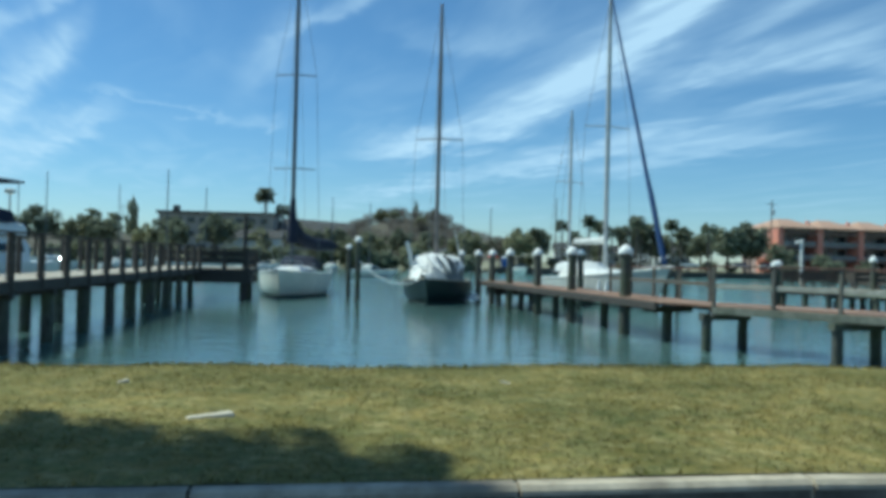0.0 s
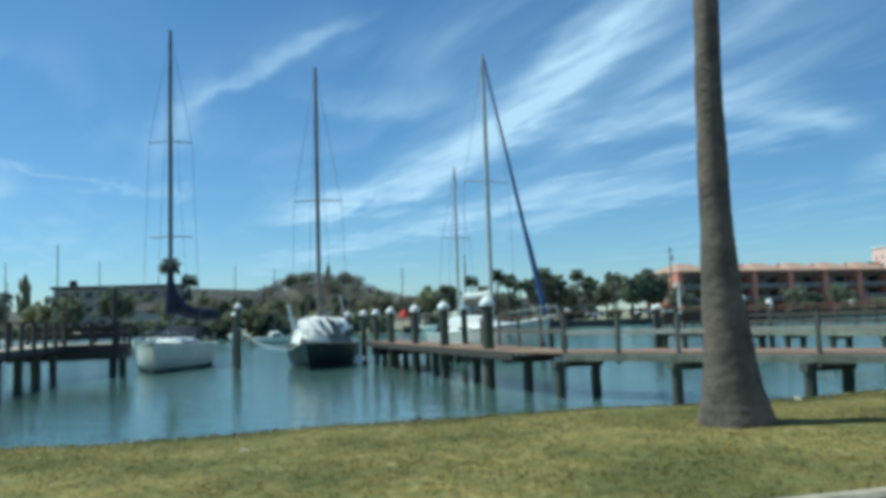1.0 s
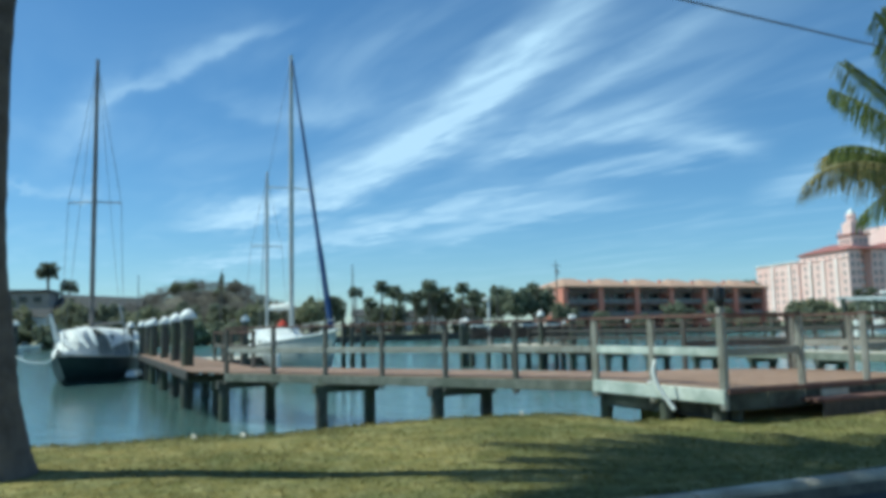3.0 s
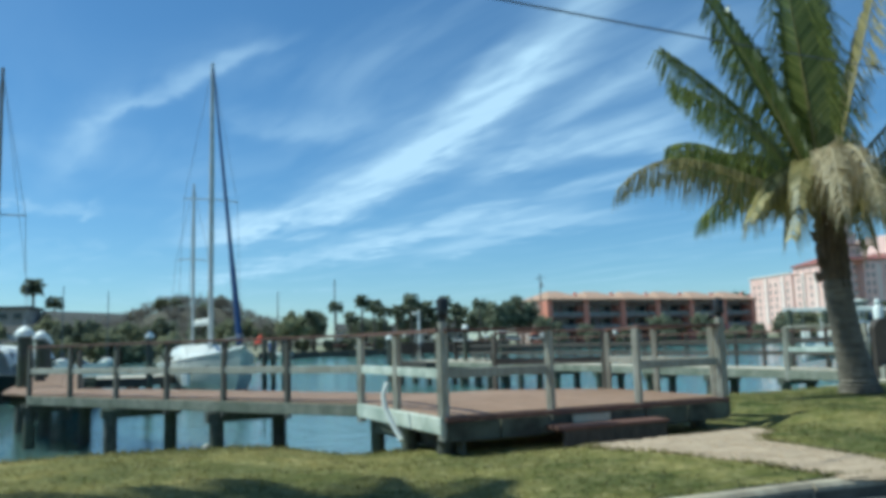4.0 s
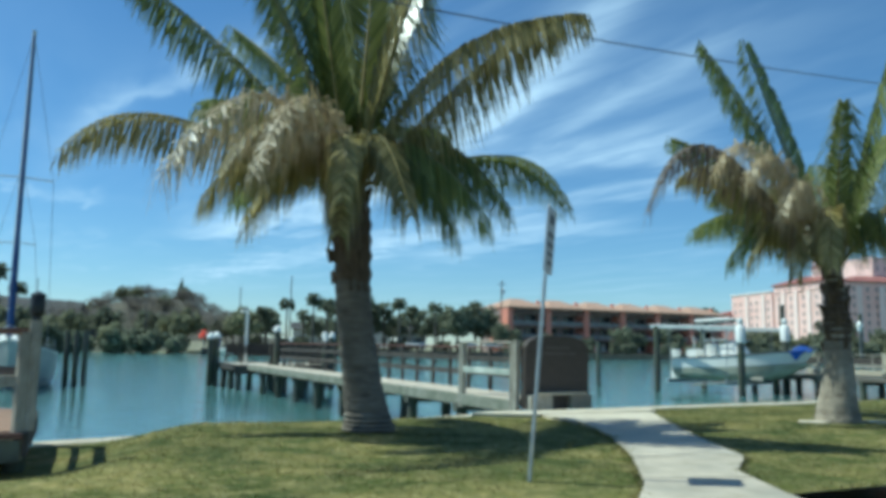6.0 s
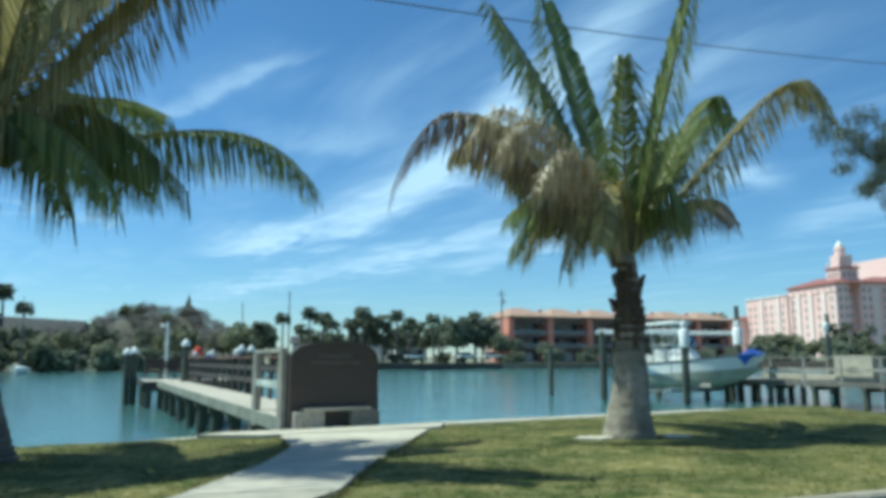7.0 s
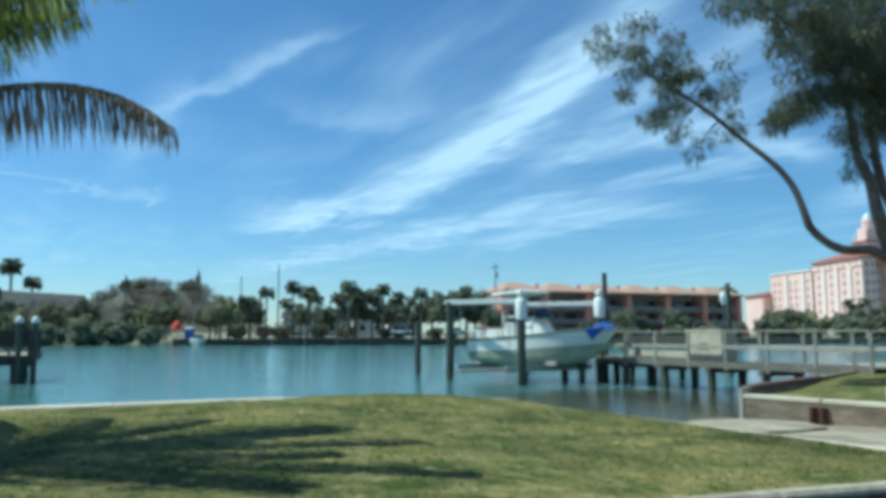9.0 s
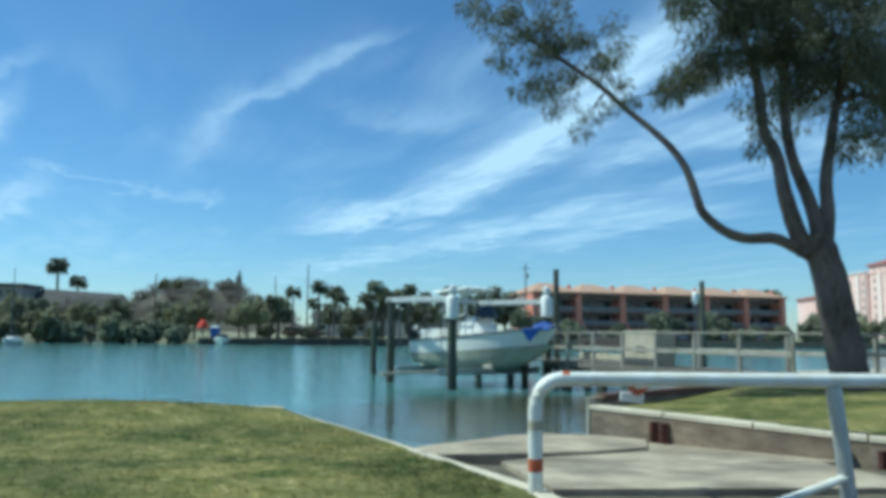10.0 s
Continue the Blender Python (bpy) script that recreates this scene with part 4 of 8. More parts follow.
for c in ((6.4, 25.2), (5.35, 30.9), (4.0, 36.3), (2.7, 41.6)):
    part("piling_post", pile_shape(*c, -0.1, 0.17), PILE, pier1, smooth=True)
    p, q = Vector(c) - GN * 0.85, Vector(c) + GN * 0.85
    part("cap_beam", Shape().beam((*p, -0.06), (*q, -0.06), 0.22, 0.2), PILE, pier1)
railing(pier1, [G0 + GN * 1.8, G0.lerp(G1, 0.35) + GN * 1.8], DZ, 1.0, BROWN_GREY, RAIL_BROWN, BROWN_GREY, step=1.8)

lamp_proto = thing("post_lamp", "dark cylindrical lantern on a railing post", "lamp", (A.x + 0.02, A.y + 0.1, DZ + 1.24), group="lanterns on the landing")
part("lamp_base", Shape().lathe(0, 0, [(0.05, 0), (0.05, 0.05), (0.085, 0.07)], 12), BLACK, lamp_proto, smooth=True)
part("lamp_body", Shape().lathe(0, 0, [(0.07, 0.07), (0.08, 0.10), (0.08, 0.24), (0.07, 0.26)], 12), BLACK, lamp_proto, smooth=True)
part("lamp_roof", Shape().lathe(0, 0, [(0.09, 0.26), (0.08, 0.30), (0.02, 0.33)], 12), BLACK, lamp_proto, smooth=True)
copy_thing(lamp_proto, pose(D.x + 0.02, D.y + 0.1, DZ + 1.24))

hose = thing("boarding_handle", "bent white tube handrail beside the landing", "handrail", (14.72, 13.0, -0.08), world_made=True)
part("tube", Shape().tube([(14.80, 12.95, -0.12), (14.68, 13.08, 0.12), (14.60, 13.16, 0.32), (14.58, 13.2, 0.50), (14.64, 13.25, 0.66)], [0.036, 0.036, 0.036, 0.034, 0.03], 8), CAP_WHITE, hose, smooth=True)
part("strut", Shape().tube([(14.60, 13.16, 0.32), (14.66, 13.6, 0.26)], 0.025, 6), CAP_WHITE, hose, smooth=True)

# mooring piles with white cone caps
MOOR = "white-capped mooring piles"


def mooring_pile(x, y, top, r=0.17, cap=True, label="dark wooden mooring pile with a white cone cap"):
    t = thing("mooring_pile", label, "mooring pile", (x, y, WATER_Z), group=MOOR if cap else "", world_made=True)
    part("piling_post", pile_shape(x, y, top, r), PILE, t, smooth=True)
    if cap:
        part("cap", cone_cap(x, y, top, r * 1.32), CAP_WHITE, t, smooth=True)


for x, y, top, r in ((5.32, 26.67, 1.75, 0.20), (4.15, 31.8, 1.75, 0.19), (3.08, 35.7, 1.72, 0.18), (1.96, 39.3, 1.72, 0.18), (1.15, 42.4, 1.7, 0.17), (0.4, 44.6, 1.7, 0.17), (-0.6, 46.6, 1.7, 0.16),
                     (-6.43, 43.58, 2.3, 0.16), (-8.3, 51.9, 2.0, 0.16)):
    mooring_pile(x, y, top, r)

# low cross head at the end of the finger pier
H0, H1 = Vector((0.9, 43.1)), Vector((5.75, 42.1))
HD = (H1 - H0).normalized()
HN = Vector((-HD.y, HD.x))
planks(pier1, H0, H1, 4.2, -0.08, DECK_PALE, step=0.16)
for a, b in ((H0, H1), (H1, H1 + HN * 4.2), (H0, H0 + HN * 4.2), (H0 + HN * 4.2, H1 + HN * 4.2)):
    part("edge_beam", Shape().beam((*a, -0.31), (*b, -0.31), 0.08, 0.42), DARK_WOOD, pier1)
for k in range(3):
    c = H0 + HD * (0.6 + 1.85 * k) + HN * 2.1
    bent(pier1, c, HN, 1.7, -0.42, 0.16)
mooring_pile(5.9, 42.0, 1.85, 0.17)

# second pier, from the sign board out to the lamp post
pier2 = thing("pier", "weathered wooden pier with pale planks and dark railings", "pier", (27.3, 20.6, 0), world_made=True)
Q0, Q1 = Vector((27.45, 19.7)), Vector((20.45, 43.9))
QD = (Q1 - Q0).normalized()
QN = Vector((QD.y, -QD.x))
planks(pier2, Q0, Q1, -1.22, 0.2, DECK_PALE, step=0.15)
for s in (-0.03, 1.25):
    p, q = Q0 + QN * s, Q1 + QN * s
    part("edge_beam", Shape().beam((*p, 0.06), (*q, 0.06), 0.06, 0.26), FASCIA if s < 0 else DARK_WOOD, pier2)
for i in range(9):
    c = Q0 + QD * (2.6 + 2.85 * i) + QN * 0.61
    bent(pier2, c, QN, 0.5, -0.14, 0.15)
railing(pier2, [Q0 + QN * 1.16 + QD * 0.9, Q1 + QN * 1.16], 0.2, 1.05, DARK_WOOD, RAIL_BROWN, DARK_WOOD, step=1.1, w=0.09, mids=(0.42, 0.78))
railing(pier2, [Q0 + QD * 0.1, Q0 + QD * 2.4], 0.2, 1.16, GREY_WOOD, GREY_WOOD, PALE_PAINT, step=2.3, w=0.15)
# the wide head of the pier
h0 = Q1 - QN * 0.7
planks(pier2, h0, h0 + QD * 4.4, -4.9, 0.2, DECK_PALE, step=0.16)
for k in range(3):
    bent(pier2, h0 + QD * (0.2 + 1.9 * k) + QN * 2.25, QN, 2.0, -0.12, 0.17)
part("edge_beam", Shape().beam((*h0, 0.06), (*(h0 + QD * 4.4), 0.06), 0.06, 0.32), DARK_WOOD, pier2)
part("edge_beam", Shape().beam((*(h0 + QN * 4.9), 0.06), (*(h0 + QN * 4.9 + QD * 4.4), 0.06), 0.06, 0.32), DARK_WOOD, pier2)
part("edge_beam", Shape().beam((*h0, -0.04), (*(h0 + QN * 4.9), -0.04), 0.06, 0.46), DARK_WOOD, pier2)
PH = Vector((21.45, 44.15))
railing(pier2, [PH, h0 + QN * 4.8, h0 + QN * 4.8 + QD * 4.3, h0 + QD * 4.3 + QN * 0.4], 0.2, 1.05, DARK_WOOD, DARK_WOOD, DARK_WOOD, step=0.7, mids=(0.40,))
for a, b in ((PH, h0 + QN * 4.8), (h0 + QN * 4.8, h0 + QN * 4.8 + QD * 4.3), (h0 + QN * 4.8 + QD * 4.3, h0 + QD * 4.3 + QN * 0.4)):
    part("rail_board", Shape().beam((*a, 0.96), (*b, 0.96), 0.04, 0.52), DARK_WOOD, pier2)
mooring_pile(21.8, 42.85, 1.85, 0.15)
mooring_pile(24.15, 44.5, 1.62, 0.13)
mooring_pile(24.55, 45.2, 1.62, 0.13)
bench = thing("bench", "dark wooden bench with a slatted back on the pier head", "bench", (*(h0 + QN * 1.8 + QD * 3.2), 0.2), math.degrees(math.atan2(QN.y, QN.x)))
for k in range(3):
    part("seat_slat", Shape().beam((-0.9, -0.14 + 0.14 * k, 0.45), (0.9, -0.14 + 0.14 * k, 0.45), 0.12, 0.04), DARK_WOOD, bench)
for k in range(3):
    part("back_slat", Shape().beam((-0.9, 0.24, 0.60 + 0.14 * k), (0.9, 0.24, 0.60 + 0.14 * k), 0.04, 0.11), DARK_WOOD, bench)
for sx in (-0.8, 0.8):
    for sy in (-0.15, 0.24):
        part("leg", Shape().beam((sx, sy, 0), (sx, sy, 0.95 if sy > 0 else 0.43), 0.08, 0.08), DARK_WOOD, bench)
mooring_pile(18.2, 47.2, 1.5, 0.17)
mooring_pile(18.5, 47.4, 1.55, 0.17)

post = thing("lamp_post", "white square lamp post with a small bracket light on the pier", "lamp post", (20.0, 47.77, 0.2))
part("post", Shape().beam((0, 0, 0), (0, 0, 2.95), 0.15, 0.15, 0.03), CAP_WHITE, post)
part("bracket", Shape().beam((0, 0, 2.72), (-0.24, 0, 2.80), 0.05, 0.05), CAP_WHITE, post)
part("lamp_head", Shape().lathe(-0.26, 0, [(0.09, 2.68), (0.12, 2.72), (0.10, 2.82), (0.03, 2.87)], 12), CAP_WHITE, post, smooth=True)
# small white caps along the railing of the second pier
dome = thing("rail_light", "small white dome light on a railing post", "light", (*(Q0 + QN * 1.16 + QD * 11.4), 1.28), group="rail lights")
part("lamp_base", Shape().lathe(0, 0, [(0.05, 0), (0.05, 0.10)], 10), GREY_WOOD, dome)
part("dome", Shape().lathe(0, 0, [(0.09, 0.10), (0.10, 0.15), (0.08, 0.24), (0.02, 0.29)], 12), CAP_WHITE, dome, smooth=True)
for s in (16.6, 21.8):
    p = Q0 + QN * 1.16 + QD * s
    copy_thing(dome, pose(p.x, p.y, 1.28))

# third pier, dark, with close rail posts
pier3 = thing("pier", "dark wooden pier with close railing posts and a wide head", "pier", (-10.2, 15, 0), world_made=True)
T0, T1 = Vector((-9.7, 13.0)), Vector((-14.3, 40.2))
TD = (T1 - T0).normalized()
TL = Vector((-TD.y, TD.x))
planks(pier3, T0, T1, 2.0, 0.65, DECK_PALE, singles=False)
for s in (0.0, 2.0):
    p, q = T0 + TL * s, T1 + TL * s
    part("edge_beam", Shape().beam((*p, 0.49), (*q, 0.49), 0.07, 0.28), DARK_WOOD, pier3)
for i in range(10):
    c = T0 + TD * (1.5 + 2.75 * i) + TL * 1.0
    bent(pier3, c, TL, 0.8, 0.28, 0.17, DARK_WOOD)
railing(pier3, [T0 + TD * 0.5, T1], 0.65, 1.08, DARK_WOOD, DARK_WOOD, DARK_WOOD, step=1.75, w=0.16, mids=())
railing(pier3, [T0 + TD * 0.5 + TL * 1.95, T1 + TL * 1.95], 0.65, 1.08, DARK_WOOD, DARK_WOOD, DARK_WOOD, step=1.75, w=0.14, mids=())
t0 = T1 + TL * 2.6
planks(pier3, t0, t0 + TD * 3.6, -5.2, 0.65, DECK_PALE, singles=False)
for a, b in ((t0, t0 - TL * 5.2), (t0 - TL * 5.2, t0 - TL * 5.2 + TD * 3.6), (t0 + TD * 3.6, t0 + TD * 3.6 - TL * 5.2)):
    part("edge_beam", Shape().beam((*a, 0.46), (*b, 0.46), 0.07, 0.32), DARK_WOOD, pier3)
for k in range(2):
    bent(pier3, t0 + TD * (0.4 + 2.8 * k) - TL * 2.6, TL, 2.2, 0.26, 0.2, DARK_WOOD)
railing(pier3, [T1, t0 - TL * 5.1, t0 - TL * 5.1 + TD * 3.5, t0 + TD * 3.5], 0.65, 1.0, DARK_WOOD, DARK_WOOD, DARK_WOOD, step=1.6, w=0.17, mids=(0.4, 0.75))
for a, b in ((T1, t0 - TL * 5.1), (t0 - TL * 5.1, t0 - TL * 5.1 + TD * 3.5), (t0 - TL * 5.1 + TD * 3.5, t0 + TD * 3.5)):
    for z in (1.02, 1.42):
        part("rail_board", Shape().beam((*a, z), (*b, z), 0.045, 0.30), DARK_WOOD, pier3)
for a, b in ((t0, t0 - TL * 5.2), (t0 - TL * 5.2, t0 - TL * 5.2 + TD * 3.6)):
    part("skirt_board", Shape().beam((*(a - TD * 0.06), 0.06), (*(b - TD * 0.06), 0.06), 0.05, 0.42), DARK_WOOD, pier3)
c = t0 - TL * 4.9 + TD * 0.1
part("tall_pile", pile_shape(c.x, c.y, 3.4, 0.13), DARK_WOOD, pier3, smooth=True)

# ---- sign board at the pier ----
sg = thing("sign_board", "dark brown arched wooden sign board with a low plinth shelf", "sign", (28.35, 19.85, 0.0), 21.4)
arch = [(-0.86, 0.02), (0.86, 0.02), (0.86, 1.18)]
arch += [(0.86 * math.copysign(abs(math.cos(a)) ** 0.72, math.cos(a)), 1.18 + 0.36 * math.sin(a) ** 0.8) for a in [math.pi * k / 16 for k in range(1, 16)]]
arch += [(-0.86, 1.30), (-0.86, 1.10)]
part("board", Shape().sweep([[(x, 0.07, z) for x, z in arch], [(x, -0.07, z) for x, z in arch]]), SIGN_BROWN, sg)
for k, (w, z) in enumerate(((0.62, 1.28), (0.95, 1.16))):
    part("faded_bar", Shape().beam((-w / 2, -0.073, z), (w / 2, -0.073, z), 0.01, 0.05), FADED_INK, sg)
part("shelf", Shape().beam((-0.64, -0.16, 0.335), (0.64, -0.16, 0.335), 0.2, 0.05), SEAWALL, sg, "pale ledge")
for x in (-0.53, 0.55):
    part("plinth", Shape().beam((x - 0.28, -0.13, 0.16), (x + 0.28, -0.13, 0.16), 0.16, 0.29), GREY_WOOD, sg)
for x in (-0.92, 0.86):
    part("post", Shape().beam((x, 0.14, -0.05), (x, 0.14, 1.42 if x < 0 else 1.22), 0.11, 0.11), GREY_WOOD, sg)
part("post_cap", Shape().lathe(0.86, 0.14, [(0.11, 1.22), (0.12, 1.27), (0.09, 1.33), (0.02, 1.36)], 12), CAP_WHITE, sg, smooth=True)

# street sign
st = thing("street_sign", "grey parking sign on a thin galvanised pole in the lawn", "sign", (25.29, 11.34, 0), 62)
st.matrix_basis = pose(25.29, 11.34, 0, 0, 4.5, 0) @ pose(0, 0, 0, 0, 0, 62)
part("pole", Shape().beam((0, 0.02, -0.1), (0, 0.02, 2.62), 0.055, 0.03, 0.006), METAL, st)
pl = [(-0.2, 2.02), (0.2, 2.02), (0.23, 2.05), (0.23, 2.65), (0.2, 2.68), (-0.2, 2.68), (-0.23, 2.65), (-0.23, 2.05)]
part("panel", Shape().sweep([[(x, 0.006, z) for x, z in pl], [(x, -0.006, z) for x, z in pl]]), SIGN_FACE, st)
for w, h, z in ((0.22, 0.09, 2.56), (0.28, 0.05, 2.40), (0.30, 0.05, 2.30), (0.26, 0.04, 2.21), (0.22, 0.04, 2.12)):
    part("text_bar", Shape().beam((-w / 2, -0.009, z), (w / 2, -0.009, z), 0.005, h, 0.001), SIGN_INK, st)

# white pipe barrier beside the ramp
pr = thing("pipe_barrier", "chipped white painted pipe barrier with rust marks beside the ramp", "barrier", (45.3, 17.75, -0.35), world_made=True)
bend = [(45.28, 17.75, -0.55), (45.28, 17.75, 0.45)]
bend += [(45.28 + 0.24 * (1 - math.cos(a)), 17.75, 0.45 + 0.25 * math.sin(a)) for a in [math.pi / 2 * k / 6 for k in range(1, 7)]]
part("pipe", Shape().tube(bend + [(48.0, 17.75, 0.70), (52.0, 17.78, 0.72)], 0.062, 14), PIPE_WHITE, pr, smooth=True)
part("post", Shape().tube([(47.93, 17.75, 0.66), (47.98, 17.75, 0.2), (48.05, 17.75, -0.55)], 0.068, 12), METAL, pr, "grey scraped pipe post", smooth=True)
part("post", Shape().tube([(51.6, 17.78, 0.68), (51.6, 17.78, -0.55)], 0.068, 12), METAL, pr, smooth=True)
part("brace", Shape().tube([(47.1, 17.6, -0.40), (48.0, 17.72, -0.13)], 0.035, 8), PIPE_WHITE, pr, smooth=True)
part("rust_patch", Shape().tube([(45.28, 17.75, -0.09), (45.28, 17.75, 0.02)], 0.065, 14), RUST, pr, smooth=True)
part("rust_patch", Shape().tube([(45.28, 17.75, 0.26), (45.28, 17.75, 0.34)], 0.0645, 14), TAN_BOX, pr, smooth=True)
part("bracket", Shape().tube([(46.5, 17.78, 0.68), (46.52, 18.4, 0.62), (46.5, 19.0, 0.55)], 0.025, 6), METAL, pr, "thin grey bracket")
part("tag_plate", Shape().beam((46.36, 19.0, 0.46), (46.60, 19.0, 0.43), 0.03, 0.10, 0.01), CAP_WHITE, pr, "small white plate")
part("reflector", Shape().lathe(0, 0, [(0.0, 0.0), (0.09, 0.01), (0.10, 0.03), (0.0, 0.04)], 12), RUST, pr, "orange-red round reflector", at=pose(46.52, 18.96, 0.57, 90, 0, 0))
part("rust_patch", Shape().tube([(45.52, 17.75, 0.709), (45.58, 17.75, 0.709)], 0.058, 14), RUST, pr, smooth=True)

# ---- boats ----


def hull_shape(length, beam, free_bow, free_mid, draft, transom=0.7, rake=0.8, n=16, full=2.4):
    """A lofted hull, bow at the origin towards -y, stern at +length; z from the waterline."""
    rings = []
    for i in range(n + 1):
        t = i / n
        half = beam / 2 * (math.sin(min(1, t / 0.55) * math.pi / 2) ** 1.1 if t < 0.55 else 1 - (1 - transom) * ((t - 0.55) / 0.45) ** 1.8)
        half = max(half, 0.02)
        sheer = free_mid + (free_bow - free_mid) * (1 - t) ** 2 + 0.08 * t ** 3
        keel = -draft * (math.sin(min(1, t / 0.35) * math.pi / 2)) * (1 - 0.6 * max(0, (t - 0.6) / 0.4)) - 0.05
        y0 = t * length
        ring = []
        for k in range(9):
            a = k / 8
            z = keel + (sheer - keel) * a
            w = half * (1 - (1 - a) ** full) if a < 1 else half
            yy = y0 - rake * (1 - t) ** 3 * (a - 0.5) if t < 1 else y0
            ring.append((w, yy, z))
        rings.append(ring)
    s = Shape()
    full = [[(-w, y, z) for w, y, z in r[::-1]] + [(w, y, z) for w, y, z in r[1:]] for r in rings]
    m = len(full[0])
    verts = [p for r in full for p in r]
    faces = [(i * m + j, (i + 1) * m + j, (i + 1) * m + j + 1, i * m + j + 1) for i in range(n) for j in range(m - 1)]
    faces.append(tuple(n * m + j for j in range(m - 1, -1, -1)))
    faces.append(tuple(range(m)))
    s.add(verts, faces)
    return s, rings


def deck_shape(rings, drop=0.06, camber=0.08):
    s = Shape()
    verts, faces = [], []
    for r in rings:
        w, y, z = r[-1]
        verts += [(-w * 0.98, y, z - drop), (0, y, z - drop + camber), (w * 0.98, y, z - drop)]
    for i in range(len(rings) - 1):
        for j in range(2):
            faces.append((i * 3 + j, i * 3 + j + 1, (i + 1) * 3 + j + 1, (i + 1) * 3 + j))
    return s.add(verts, faces)


def rub_rail(rings, r=0.04):
    pts = [(rr[-1][0] + 0.01, rr[-1][1], rr[-1][2]) for rr in rings]
    return Shape().tube([(-x, y, z) for x, y, z in pts[::-1]] + pts, r, 6)


def bottom_shape(length, beam, transom=0.7):
    """A dark boot stripe at the waterline."""
    s, rings = hull_shape(length * 0.985, beam * 1.012, 0.16, 0.14, 0.5, transom, 0.1)
    return s


def cabin_shape(y0, y1, w0, w1, z, h, slope=0.25):
    """A rounded coach roof."""
    rings = []
    for t in np.linspace(0, 1, 7):
        y = y0 + (y1 - y0) * t
        w = w0 + (w1 - w0) * t
        hh = h * min(1, (t + 0.02) / slope) if t < slope else h
        hh *= 1 if t < 0.97 else 0.9
        rings.append([(-w, y, z), (w, y, z), (w * 0.93, y, z + hh * 0.7), (w * 0.75, y, z + hh * 0.95), (0, y, z + hh * 1.06), (-w * 0.75, y, z + hh * 0.95), (-w * 0.93, y, z + hh * 0.7)])
    return Shape().sweep(rings)


def mast_parts(boat, y, foot, top, r, material, spreaders, half=1.3, forestay=None, backstay=None, beam=1.4):
    part("mast", Shape().tube([(0, y, foot), (0, y, foot + (top - foot) * 0.6), (0, y, top)], [r, r, r * 0.7], 10), material, boat, smooth=True)
    for z in spreaders:
        part("spreader", Shape().tube([(-half, y + 0.1, z), (0, y, z + 0.06), (half, y + 0.1, z)], 0.035, 6), material, boat)
    zs = spreaders[-1] if spreaders else top * 0.6
    for s in (-1, 1):
        part("shroud", Shape().tube([(s * beam, y + 0.2, foot), (s * half, y + 0.1, zs), (0, y, top - 0.2)], 0.014, 4), ROPE, boat)
    if forestay:
        part("forestay", Shape().tube([forestay, (0, y, top - 0.1)], 0.014, 4), ROPE, boat)
    if backstay:
        part("backstay", Shape().tube([backstay, (0, y, top - 0.1)], 0.014, 4), ROPE, boat)


def pulpit(boat, rings, z=0.6):
    pts = [rings[k][-1] for k in (3, 2, 1, 0)]
    loop = [(-w * 0.9, y, zz + z) for w, y, zz in pts] + [(w * 0.9, y, zz + z) for w, y, zz in pts[::-1]]
    part("bow_rail", Shape().tube(loop, 0.02, 6), METAL, boat)
    for k in (1, 3):
        w, y, zz = rings[k][-1]
        for s in (-1, 1):
            part("stanchion", Shape().tube([(s * w * 0.9, y, zz - 0.05), (s * w * 0.9, y, zz + z)], 0.016, 5), METAL, boat)


def lifelines(boat, rings, z=0.6):
    for s in (-1, 1):
        pts = [(s * r[-1][0] * 0.94, r[-1][1], r[-1][2] + z) for r in rings[3:16]]
        part("lifeline", Shape().tube(pts, 0.010, 4), ROPE, boat)
        for r in rings[5:16:3]:
            w, y, zz = r[-1]
            part("stanchion", Shape().tube([(s * w * 0.94, y, zz - 0.05), (s * w * 0.94, y, zz + z)], 0.014, 5), METAL, boat)


def heading(bow, axis):
    return math.degrees(math.atan2(axis[1], axis[0])) - 90


def sail_bundle(y0, y1, z0, z1, r0, r1, lumps=0.05):
    pts, rad = [], []
    for t in np.linspace(0, 1, 12):
        pts.append((lumps * math.sin(9 * t), y0 + (y1 - y0) * t, z0 + (z1 - z0) * t - 0.05 * math.sin(math.pi * t)))
        rad.append((r0 + (r1 - r0) * t) * (1 + 0.13 * math.sin(17 * t)))
    return Shape().tube(pts, rad, 10)


# boat A: pale sloop with a navy sail cover
bowA, axA = (-10.82, 43.3), (-0.07, 0.998)
boat = thing("sailboat", "pale sloop with a dark mast and navy sail cover", "sailboat", (*bowA, WATER_Z), heading(bowA, axA), group="moored sailboats")
hs, rg = hull_shape(10.2, 4.3, 1.62, 1.30, 0.6, 0.78, 1.1, full=5.0)
part("hull", hs, HULL_PALE, boat, smooth=True)
part("bottom", bottom_shape(10.2, 3.95), ANTIFOUL, boat, smooth=True)
part("deck", deck_shape(rg), GEL_WHITE, boat)
part("rub_rail", rub_rail(rg), CAP_WHITE, boat)
part("cabin", cabin_shape(2.6, 6.6, 0.8, 1.25, 1.22, 0.58), GEL_WHITE, boat, smooth=True)
part("spray_hood", cabin_shape(6.2, 7.6, 1.15, 1.25, 1.6, 0.85, 0.6), CANVAS_NAVY, boat, smooth=True)
for s in (-1, 1):
    for k in range(3):
        part("port_light", Shape().beam((s * (0.95 + 0.08 * k), 3.4 + 1.0 * k, 1.5), (s * (1.0 + 0.08 * k), 3.9 + 1.0 * k, 1.5), 0.05, 0.16), GLASS, boat)
